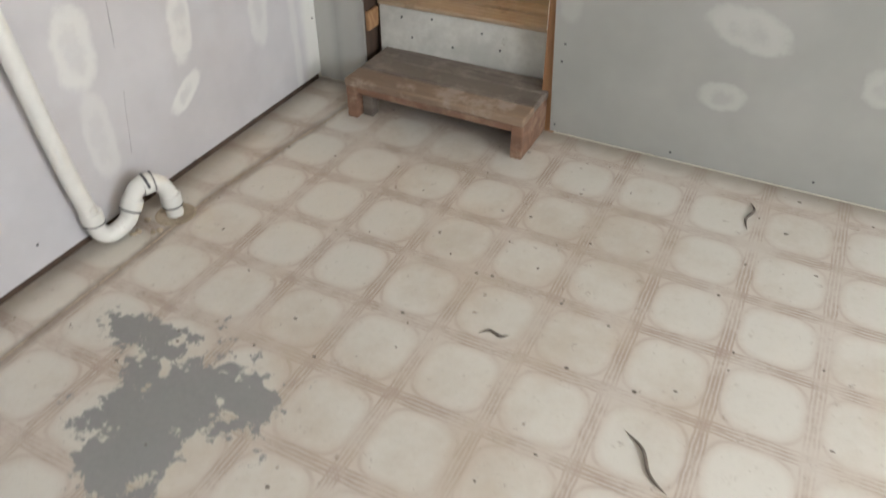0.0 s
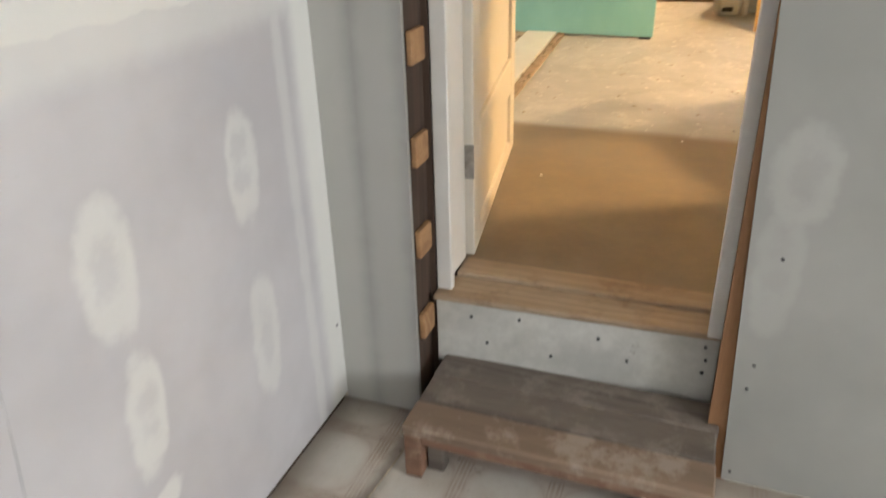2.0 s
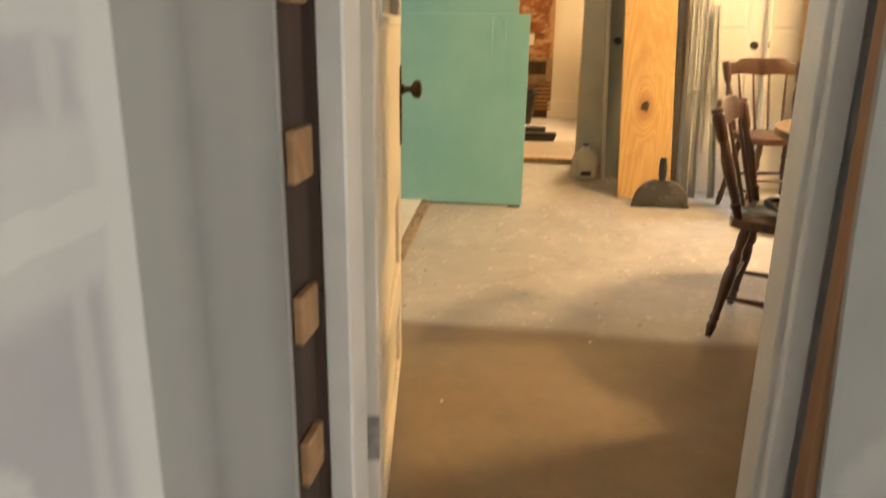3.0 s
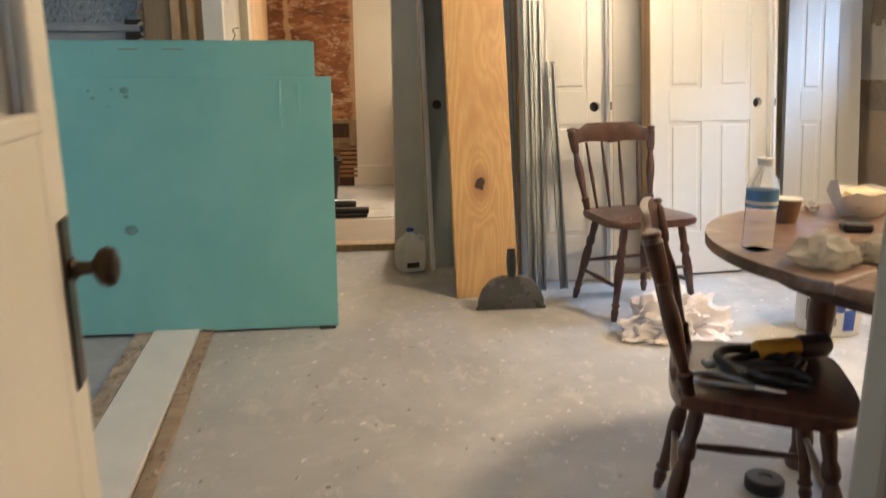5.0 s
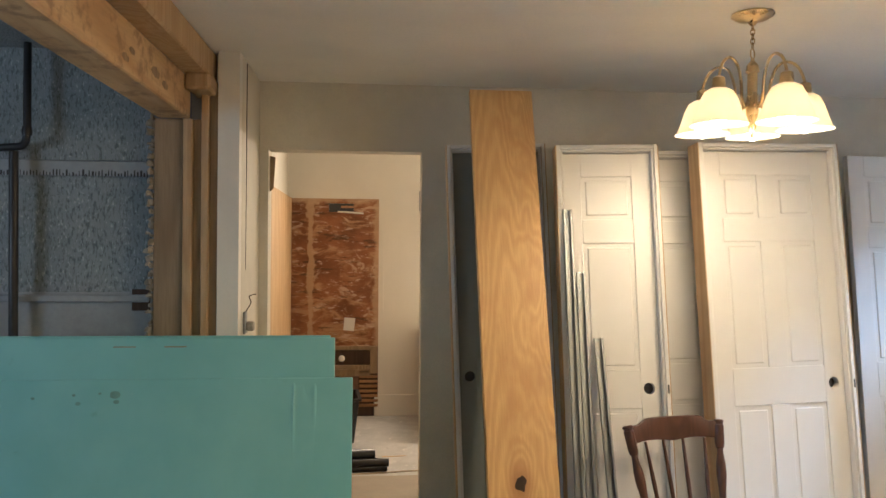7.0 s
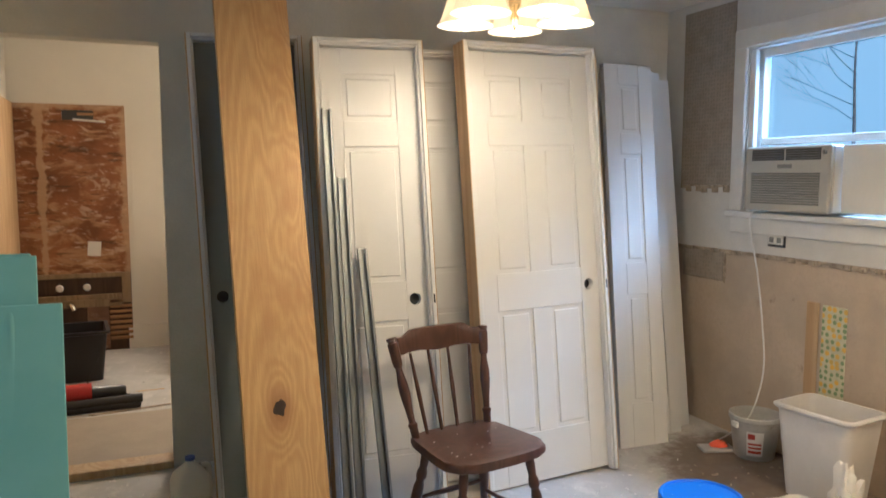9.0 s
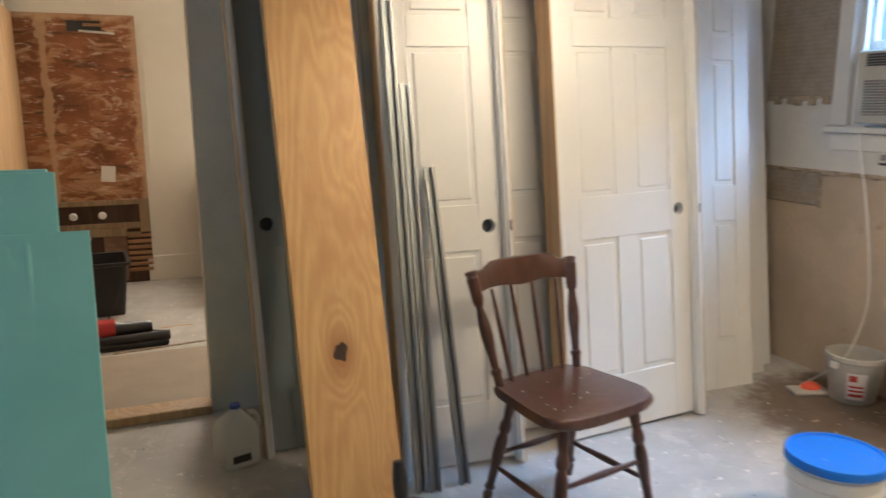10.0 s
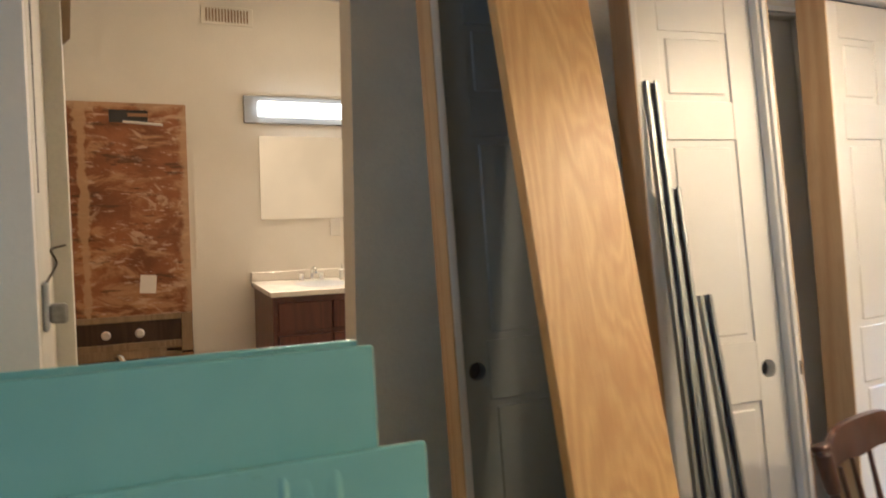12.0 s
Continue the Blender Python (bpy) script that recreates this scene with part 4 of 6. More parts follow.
for x in (-0.03, 0.17):
    part("valve_knob", lathe([(0, 0.012), (0.02, 0.026), (0.045, 0.03), (0.06, 0.02)], 14, None, pose(x, 7.715, 0.55, 90)), M_PVC, cav, "white valve knob")
part("end_stile", box(0.431, 0.50, 7.713, 7.737, 0.40, 0.658, 0.003), M_POST, cav)
part("lower_rail", box(-0.30, 0.43, 7.716, 7.737, 0.375, 0.4395, 0.003), M_POST, cav)
part("brown_plate", box(0.16, 0.325, 7.722, 7.737, 0.02, 0.374, 0.003), M_STEPEDGE, cav, "red-brown plate below the valves")
part("spout", tube([(0.02, 7.73, 0.40), (0.05, 7.69, 0.40), (0.07, 7.67, 0.36)], 0.022), M_CHROME, cav, "chrome spout", True)
for k in range(8):
    part("lath", box(0.33, 0.505, 7.716, 7.737, 0.09 + 0.045 * k, 0.115 + 0.045 * k, 0.002), M_LATH, cav)
part("note", moved(box(-0.05, 0.05, -0.001, 0.001, -0.06, 0.06), pose(0.235, 7.7265, 0.86, 0, 5, 0)), M_PAPER, panel, "pale square paper note")
setting("wall_strip", box(0.535, 0.553, 7.7405, 7.7445, 0.95, 1.72, 0.001), M_CREAM, "thin raised strip on the cream wall")
setting("torn_seam", moved(box(-0.36, 0.36, -0.012, 0.012, 0.0, 0.006, 0.003), pose(0.62, 5.95, 0, 0, 0, 8)), M_RUBBLE, "torn edge across the floor")
setting("bath_flooring", box(-0.30, 2.44, 5.0, 5.86, 0.0003, 0.0035), plain("tan_subfloor", (0.33, 0.28, 0.215), 0.8, vary=0.1, world_space=True), "tan subfloor sheet")

# Outside.
setting("ground", box(-60, 80, -60, 80, -0.9, -0.6), M_GROUND, "winter grass")

# ---- east wall ----
win = window("window_1", "y", 3.30, 4.18, EAST + 0.02, 3.83, 1.27, 2.14, "white sash window holding an air conditioner", 1.645, M_STORM)
part("window_sill", box(3.655, 3.72, 3.18, 4.29, 1.235, 1.268, 0.006), M_TRIM, win)
part("apron", box(3.682, 3.6935, 3.22, 4.27, 1.15, 1.234, 0.004), M_TRIM, win)
for y0, y1 in ((4.182, 4.272), (3.208, 3.298)):
    part("side_casing", box(3.672, 3.6935, y0, y1, 1.2685, 2.15, 0.005), M_TRIM, win)
part("head_casing", box(3.672, 3.6935, 3.208, 4.272, 2.1505, 2.25, 0.005), M_TRIM, win)
part("inner_stop", box(3.70, 3.73, 4.14, 4.179, 1.2705, 2.135, 0.004), M_TRIM, win)
setting("wallpaper_patch", box(3.688, 3.6935, 4.285, 4.70, 1.41, 2.42), M_PAPERDOT, "faded dotted wallpaper left on the wall")
rnd = random.Random(8)
bm = None
for k in range(9):
    y = 4.29 + k * 0.045
    bm = box(3.685, 3.6938, y, y + 0.05, 1.38 + rnd.uniform(-0.02, 0.02), 1.4095, 0.003, bm)
setting("torn_wallpaper_edge", bm, M_RUBBLE, "torn brown wallpaper edge")
setting("grey_plaster_patch", box(3.692, 3.6995, 4.32, 4.66, 0.86, 1.03, 0.004), M_PAPERDOT, "leftover grey plaster patch")
setting("plaster_edge", box(3.690, 3.6995, 4.30, 4.318, 0.85, 1.02, 0.004), M_RUBBLE)
setting("floral_paper", box(3.694, 3.6995, 3.50, 3.636, 0.30, 0.835), M_FLORAL, "yellow floral wallpaper remnant")
setting("bare_strip", box(3.690, 3.6995, 3.655, 3.73, 0.28, 0.84, 0.004), M_PINE, "bare yellow wood strip")
bm = None
for k in range(40):
    y = 3.2 + k * 0.041
    bm = box(3.688, 3.6995, y, y + 0.041, 1.025 + rnd.uniform(-0.008, 0.006), 1.0448, 0.003, bm)
setting("ragged_plaster_line", bm, M_RUBBLE, "ragged plaster edge along the wall")
out = thing("wall_outlet", pose(3.69, 3.937, 1.128), "white double power outlet in a dark box", "outlet")
part("box", box(-0.002, 0.003, -0.058, 0.058, -0.036, 0.036, 0.002), M_INKBLACK, out)
part("receptacle", box(-0.010, -0.0025, -0.05, 0.05, -0.024, 0.024, 0.003), M_AC, out)
for y in (-0.025, 0.025):
    part("socket", box(-0.012, -0.0105, y - 0.014, y + 0.014, -0.014, 0.014), M_GRILLE, out)

ac = thing("air_conditioner", pose(3.66, 3.83, 1.285), "yellowed white window air conditioner on the sill", "air conditioner")
part("body", box(-0.02, 0.45, -0.26, 0.26, 0.0, 0.325, 0.008), M_AC, ac)
part("front_panel", box(-0.05, -0.021, -0.265, 0.265, -0.003, 0.328, 0.008), M_ACFRONT_SHADED, ac)
for k in range(13):
    part("slat", box(-0.056, -0.0505, -0.215, 0.215, 0.035 + k * 0.0125, 0.0425 + k * 0.0125, 0.002), M_GRILLE, ac)
for y0, y1 in ((-0.215, -0.006), (0.006, 0.215)):
    vent = part("vent", box(-0.052, -0.0505, y0, y1, 0.255, 0.31), M_INKBLACK, ac)
    for k in range(4):
        part("louvre", box(-0.056, -0.0525, y0 + 0.004, y1 - 0.004, 0.262 + k * 0.012, 0.266 + k * 0.012), M_GRILLE, vent)
part("badge", box(-0.0525, -0.0505, -0.045, 0.045, 0.215, 0.235), M_GRILLE, ac, "small grey plain badge")
part("knob", lathe([(0, 0.012), (0.008, 0.01)], 12, None, pose(-0.05, -0.235, 0.29, 0, -90)), M_GRILLE, ac)
part("side_curtain", box(0.03, 0.045, -0.52, -0.265, 0.0, 0.325, 0.003), M_AC, ac, "pleated side curtain")
part("filler_strip", box(0.03, 0.045, 0.265, 0.34, 0.0, 0.325, 0.003), M_AC, ac)
part("cord", tube([(-0.03, 0.20, 0.0), (-0.05, 0.22, -0.05), (-0.045, 0.19, -0.2), (-0.035, 0.16, -0.35), (-0.05, 0.10, -0.6), (-0.04, 0.09, -0.85), (-0.045, 0.16, -1.1), (-0.10, 0.24, -1.22), (-0.19, 0.27, -1.272)], 0.0042, 8), M_PVC, ac, "thin white power cord", True)

# ---- first room things ----
step = thing("wooden_step", pose(0.25, -0.213, F1) @ Matrix.Diagonal((1, 1, 1.085, 1)), "low worn brown wooden box step below the doorway", "step")
for k in range(3):
    y = 0.002 + k * 0.1015
    part("tread_plank", box(0.0 + 0.002 * (k % 2), 0.668 - 0.003 * (k % 2), y, y + 0.0985, 0.113, 0.138, 0.004), M_STEP if k else M_STEPFRONT, step)
part("front_rail", box(0.04, 0.63, 0.012, 0.035, 0.086, 0.1125, 0.003), M_STEPEDGE, step)
for x in (0.002, 0.626):
    part("side_board", box(x, x + 0.04, 0.006, 0.30, 0.0, 0.1125, 0.003), M_STEPEDGE, step)
part("corner_block", box(0.045, 0.085, 0.04, 0.08, 0.0, 0.1125, 0.003), M_STEP, step)
part("back_board", box(0.045, 0.62, 0.275, 0.298, 0.02, 0.1125, 0.003), M_STEP, step)

drain = thing("drain_pipe", pose(0, 0, 0), "white plastic drain pipe with a trap into the floor", "pipe")
part("riser_pipe", tube([(0.045, -1.245, 0.62), (0.045, -1.215, 0.377), (0.040, -1.18, 0.0), (0.036, -1.15, -0.21)], 0.024, 16), M_PVC, drain, "", True)
part("trap_bend", tube([(0.036, -1.15, -0.20), (0.038, -1.145, -0.25), (0.05, -1.115, -0.272), (0.065, -1.065, -0.25), (0.07, -1.05, -0.215), (0.075, -1.02, -0.175), (0.09, -0.985, -0.165), (0.105, -0.955, -0.19), (0.112, -0.942, -0.235), (0.112, -0.94, -0.298)], 0.0245, 16), M_PVC, drain, "dirty white trap bends", True)
for p, q in (((0.036, -1.15, -0.215), (0.036, -1.151, -0.18)), ((0.069, -1.052, -0.225), (0.073, -1.035, -0.195)), ((0.082, -1.003, -0.170), (0.094, -0.975, -0.168)), ((0.112, -0.942, -0.262), (0.112, -0.941, -0.225))):
    part("coupling", between(p, q, [(0, 0.0285), (0.1, 0.03), (0.9, 0.03), (1, 0.0285)], 18), M_PVC, drain, "", True)
for p, q in (((0.085, -0.995, -0.168), (0.088, -0.988, -0.167)), ((0.069, -1.053, -0.226), (0.0695, -1.0505, -0.222)), ((0.094, -0.975, -0.168), (0.0955, -0.972, -0.168)), ((0.112, -0.942, -0.264), (0.112, -0.942, -0.261)), ((0.036, -1.15, -0.217), (0.036, -1.15, -0.214))):
    part("glue_ring", between(p, q, [(0, 0.0305), (1, 0.0305)], 18), M_INKBLACK, drain, "dark joint ring", True)
part("floor_hole", lathe([(0, 0.06), (0.003, 0.055)], 20, None, pose(0.112, -0.94, F1)), M_RUBBLE, drain, "ragged dark hole in the floor")
bm = None
for k in range(9):
    a = rnd.uniform(0, 6.3)
    r = rnd.uniform(0.05, 0.09)
    bm = joined(bm, moved(crumpled(0.012, 0.01, 0.010, k + 0.3, 0.5, 1), pose(0.09 + 0.5 * r * math.cos(a), -1.0 + r * math.sin(a), F1 + 0.001)))
tagged(single("floor_debris", bm, M_RUBBLE, "crumbs of brown debris round the drain", "debris"), kind="stuff")
seam = setting("vinyl_seam", tube([(0.150, -4.4, F1 + 0.001), (0.149, -1.6, F1 + 0.001), (0.152, -1.1, F1 + 0.001), (0.150, -0.75, F1 + 0.001), (0.205, -0.25, F1 + 0.001), (0.222, -0.02, F1 + 0.001)], 0.0018, 6), M_RUBBLE, "dark curled seam in the vinyl")
for x, y, a, s in ((1.638, -0.192, 93, 0.075), (1.58, -1.17, -46, 0.085), (1.156, -0.975, 20, 0.04)):
    setting("vinyl_tear", moved(tube([(-s, 0, 0), (-0.3 * s, 0.01, 0.004), (0.4 * s, -0.008, 0.005), (s, 0.004, 0)], lambda k: 0.0045 * math.sin(math.pi * min(0.98, max(0.02, k))), 6), pose(x, y, F1 + 0.001, 0, 0, a)), M_STEP, "small curled tear in the vinyl")
sw = thing("switch_box", pose(1.05, -0.001, 0.83), "black electrical box with a pale switch", "switch")
part("box", box(-0.035, 0.035, -0.006, 0.0, -0.055, 0.055, 0.003), M_INKBLACK, sw)
part("switch", box(-0.02, 0.02, -0.011, -0.0065, -0.035, 0.035, 0.003), M_AC, sw)
for x, z in ((0.962, 0.03), (0.957, -0.03), (0.955, -0.26), (1.35, -0.262), (1.78, -0.25), (0.975, 0.28)):
    setting("wall_screw", lathe([(0, 0.004), (0.0015, 0.0035)], 8, None, pose(x, 0.0, z, 90)), M_INKBLACK, "dark drywall screw head")
for y, z in ((-0.42, -0.27), (-0.72, -0.27), (-0.02, -0.05), (-1.3, -0.2)):
    setting("wall_screw", lathe([(0, 0.004), (0.0015, 0.0035)], 8, None, pose(0.0, y, z, 0, 90)), M_INKBLACK, "dark drywall screw head")
setting("pencil_streak", tube([(0.0004, -0.858, 0.62), (0.0004, -0.866, 0.56), (0.0004, -0.871, 0.46), (0.0004, -0.876, 0.34), (0.0004, -0.894, 0.18)], lambda k: 0.0008 + 0.0005 * math.sin(k * 23), 5), M_PALEGREY, "long thin scratch down the drywall")
setting("pencil_streak", tube([(0.0004, -0.905, 0.06), (0.0004, -0.915, 0.02), (0.0004, -0.93, -0.07), (0.0004, -0.94, -0.12)], lambda k: 0.0006 + 0.0003 * math.sin(k * 30), 5), M_PALEGREY, "thin scratch down the drywall")

# The open entrance door.
door = thing("entrance_door", pose(0.2255, 0.292, 0.03, 0, 0, 99.0), "open cream half-glazed door with a bronze knob", "door")
W, H, T = 0.905, 1.99, 0.034


def bar(x0, x1, z0, z1, name="rail", bev=0.003):
    return part(name, box(x0, x1, -T, 0, z0, z1, bev), M_OLDDOOR, door)


bar(0, 0.10, 0, H, "stile"), bar(W - 0.105, W, 0, H, "stile")
for z0, z1 in ((0, 0.045), (0.225, 0.345), (0.55, 1.0), (H - 0.12, H)):
    bar(0.1005, W - 0.1055, z0, z1)
for z0, z1 in ((0.045, 0.225), (0.345, 0.55)):
    part("panel", box(0.1005, W - 0.1055, -T + 0.011, -0.011, z0 + 0.0005, z1 - 0.0005, 0.003), M_OLDDOOR, door)
pane = part("pane", box(0.1005, W - 0.1055, -T / 2 - 0.002, -T / 2 + 0.002, 1.0005, H - 0.1205), M_WINDOW, door, "clear glass pane")
pane.visible_shadow = False
for y0, y1 in ((-T - 0.006, -T + 0.010), (-0.010, 0.006)):
    for x0, x1, z0, z1 in ((0.088, 0.112, 0.988, H - 0.108), (W - 0.117, W - 0.093, 0.988, H - 0.108), (0.1125, W - 0.1175, 0.988, 1.012), (0.1125, W - 0.1175, H - 0.132, H - 0.108)):
        part("glazing_bead", box(x0, x1, y0, y1, z0, z1, 0.005, None, 2), M_OLDDOOR, door)
plate = part("lock_plate", box(W - 0.072, W - 0.028, -T - 0.005, -T - 0.0005, 0.672, 0.885, 0.004), M_BRONZE, door, "long dark bronze lock plate")
part("knob", lathe([(0, 0.012), (0.005, 0.016), (0.010, 0.009), (0.024, 0.008), (0.028, 0.014), (0.033, 0.022), (0.042, 0.0255), (0.051, 0.022), (0.055, 0.012), (0.056, 0.001)], 24, None, pose(W - 0.05, -T - 0.005, 0.822, 90)), M_BRONZE, plate, "ribbed dark bronze knob", True)
for z in (0.22, 0.26 + 1.45):
    hinge = part("hinge", between((-0.006, 0.004, z), (-0.006, 0.004, z + 0.09), [(0, 0.005), (0.02, 0.0075), (0.98, 0.0075), (1, 0.005)], 12), M_IRON, door, "rusty butt hinge")
    part("hinge_leaf", box(-0.003, -0.0003, -0.034, -0.002, z, z + 0.09), M_IRON, hinge)

# ---- leaning doors ----


def hung_door(name, width, columns, m, label, hole_right=True, height=2.03, paint=None, jamb_of=None):
    """A door slab in its jambs, with moulded panels and a bored lock hole. Local: x across, -y to the viewer, z up."""
    top = thing(name, m, label, "door", "doors leaning along the wall")
    depth, j = 0.10, 0.018
    for x0, out_ in ((0.0, -0.004), (width - j, width)):
        jamb = part("jamb", box(x0, x0 + j, 0 if jamb_of is None else 0.004, depth, 0, height + 0.03, 0.002), jamb_of or M_DOOR, top)
        if jamb_of:
            part("painted_edge", box(x0 + 0.001, x0 + j - 0.001, 0, 0.0035, 0, height + 0.03, 0.001), M_DOOR, jamb, "white painted jamb edge")
        part("jamb_back", box(out_ if x0 == 0 else width, out_ + 0.004 if x0 == 0 else width + 0.004, 0.001, depth - 0.001, 0, height + 0.03), M_PINE, jamb, "raw pine back of the jamb")
        sx = (j, j + 0.011) if x0 == 0 else (width - j - 0.011, width - j)
        part("stop", box(sx[0], sx[1], 0.010, 0.044, 0, height + 0.011, 0.003), M_DOOR, jamb)
    if hole_right:
        part("strike_plate", box(width - j - 0.0008, width - j + 0.001, 0.048, 0.076, 0.885, 0.965), M_IRON, jamb, "small metal strike plate")
        part("latch_gap", box(width - 0.012, width - 0.004, -0.0006, 0.002, 0.905, 0.945), M_INKBLACK, jamb)
    part("head_jamb", box(j + 0.0005, width - j - 0.0005, 0, depth, height + 0.012, height + 0.03, 0.002), M_DOOR, top)
    part("head_stop", box(j + 0.0115, width - j - 0.0115, 0.010, 0.044, height + 0.001, height + 0.0115, 0.003), M_DOOR, top)
    slab(top, j + 0.003, width - j - 0.003, 0.046, 0.081, 0.012, height - 0.002, columns, hole_right, True, paint or M_DOOR)
    return top


def slab(top, x0, x1, y0, y1, z0, z1, columns, hole_right=True, bored=True, paint=M_DOOR):
    w, h = x1 - x0, z1 - z0
    st = 0.105 if columns == 2 else min(0.10, 0.29 * w)
    hz, hx = z0 + 0.915, (x1 - 0.062 if hole_right else x0 + 0.062)
    core = part("slab", box(x0 + st, x1 - st, y0 + 0.0065, y1 - 0.0065, z0, z1), paint, top)
    # Black disc behind the bore stands for the shade in the gap there.
    if bored:
        part("bore_back", lathe([(0, 0.034), (0.002, 0.034)], 20, None, pose(hx, y1 + 0.003, hz, 90)), M_INKBLACK, core)
    for a, b, bore in ((x0, x0 + st - 0.0003, not hole_right), (x1 - st + 0.0003, x1, hole_right)):
        if bore and bored:
            bm = holed_plate(a, b, hz - 0.06, hz + 0.06, hx, hz, 0.027, y0, y1)
            bm = box(a, b, y0, y1, z0, hz - 0.06, 0, bm)
            bm = box(a, b, y0, y1, hz + 0.06, z1, 0, bm)
        else:
            bm = box(a, b, y0, y1, z0, z1, 0.002)
        part("stile", bm, paint, core)
    levels = [(0.0, 0.235), (0.825, 1.0), (1.60, 1.715), (h - 0.115, h)]
    for a, b in levels:
        part("rail", box(x0 + st, x1 - st, y0, y1, z0 + a, z0 + b, 0.0015), paint, core)
    cols = [(x0 + st, x1 - st)]
    if columns == 2:
        mid = (x0 + x1) / 2
        for (_, a), (b, _) in zip(levels, levels[1:]):
            part("mullion", box(mid - 0.05, mid + 0.05, y0, y1, z0 + a, z0 + b, 0.0015), paint, core)
        cols = [(x0 + st, mid - 0.05), (mid + 0.05, x1 - st)]
    for (_, a), (b, _) in zip(levels, levels[1:]):
        for c, d in cols:
            bm = box(c + 0.02, d - 0.02, y0 + 0.002, y1 - 0.002, z0 + a + 0.02, z0 + b - 0.02, 0.0055)
            part("panel", bm, paint, core)


def leaning(x, y, yaw, lean, side=0.0, z=0.0):
    """A pose whose foot stands at x, y and whose top leans away from the viewer."""
    return pose(x, y, z, 0, 0, yaw) @ pose(0, 0, 0, 0, side, 0) @ pose(0, 0, 0, -lean, 0, 0)


hung_door("narrow_door", 0.50, 1, leaning(0.887, 4.295, -1.7, 5.05, -1.9), "narrow dark grey panelled door in a raw pine frame, leaning", False, 2.063, M_GREYDOOR, M_PINE)
hung_door("narrow_door", 0.487, 1, leaning(1.336, 3.936, -4.8, 8.5, -0.9), "narrow white three-panel door in its frame, leaning", True, 2.054)
hung_door("narrow_door", 0.50, 1, leaning(1.715, 4.12, -4, 8.0, -0.9), "narrow white panelled door behind two others, leaning", False, 2.05)
hung_door("panel_door", 0.729, 2, leaning(2.046, 3.931, 4.2, 5.8, -1.1), "white six-panel door in its frame, leaning", True, 2.054)


def loose_slab(width, height, m, label):
    top = thing("door_slab", m, label, "door", "loose door slabs")
    slab(top, 0, width, 0, 0.035, 0, height, 1, True, False)


loose_slab(0.312, 2.10, leaning(2.957, 4.228, -1, 8.2, 0.9), "narrow white panelled closet door slab, leaning")
loose_slab(0.278, 2.073, leaning(3.172, 4.318, 3.5, 7.7), "narrow white closet door slab behind another")
loose_slab(0.309, 2.036, leaning(3.262, 4.385, 5, 7.0, -0.3), "narrow white closet door slab near the corner")

# ---- planks, channels, boards ----
board = thing("pine_plank", leaning(0.961, 3.733, 1.4, 16.1, -0.34), "wide yellow pine plank with a dark knot, leaning", "plank")
part("plank", box(0, 0.315, 0, 0.038, 0, 2.452, 0.003), M_PLANK, board)
bm = lathe([(0, 0.024), (0.0012, 0.023)], 18, None, pose(0.1445, 0.0, 0.5695, 90))
for v in bm.verts:
    v.co.z = 0.5695 + (v.co.z - 0.5695) * (1.35 + 0.25 * math.sin(v.co.x * 170))
    v.co.x += 0.005 * math.sin(v.co.z * 110)
part("knot", bm, M_DARKWOOD_SHADE, board, "dark knot")


def channel(foot, tip, label):
    """A lipped steel channel from its foot to its tip; the slot faces the viewer."""
    foot, tip = Vector(foot), Vector(tip)
    way = tip - foot
    length = way.length
    lean, side = math.degrees(math.atan2(way.y, way.z)), math.degrees(math.atan2(way.x, math.hypot(way.y, way.z)))
    top = thing("steel_channel", pose(*foot) @ pose(0, 0, 0, -lean) @ pose(0, 0, 0, 0, side), label, "metal channel", "steel channels")
    w, d, s = 0.042, 0.017, 0.0015
    for k in (0, 1):
        put = (lambda x0, x1, y0, y1: box(x0, x1, y0, y1, 0, length)) if k == 0 else (lambda x0, x1, y0, y1: box(w - x1, w - x0, y0, y1, 0, length))
        wall = part("side_wall", put(0, s, s, d), M_STEEL, top)
        part("lip", joined(put(0, 0.010, 0, s), put(0.010 - s, 0.010, s, 0.005)), M_STEEL, wall)
    part("web", box(s, w - s, d - s, d, 0, length), M_STEEL, top)


channel((1.345, 3.825, 0), (1.352, 4.185, 1.75), "long galvanised steel channel, leaning")
channel((1.394, 3.815, 0), (1.408, 4.150, 1.455), "galvanised steel channel, leaning")
channel((1.515, 3.825, 0), (1.478, 4.095, 1.15), "short galvanised steel channel, leaning")


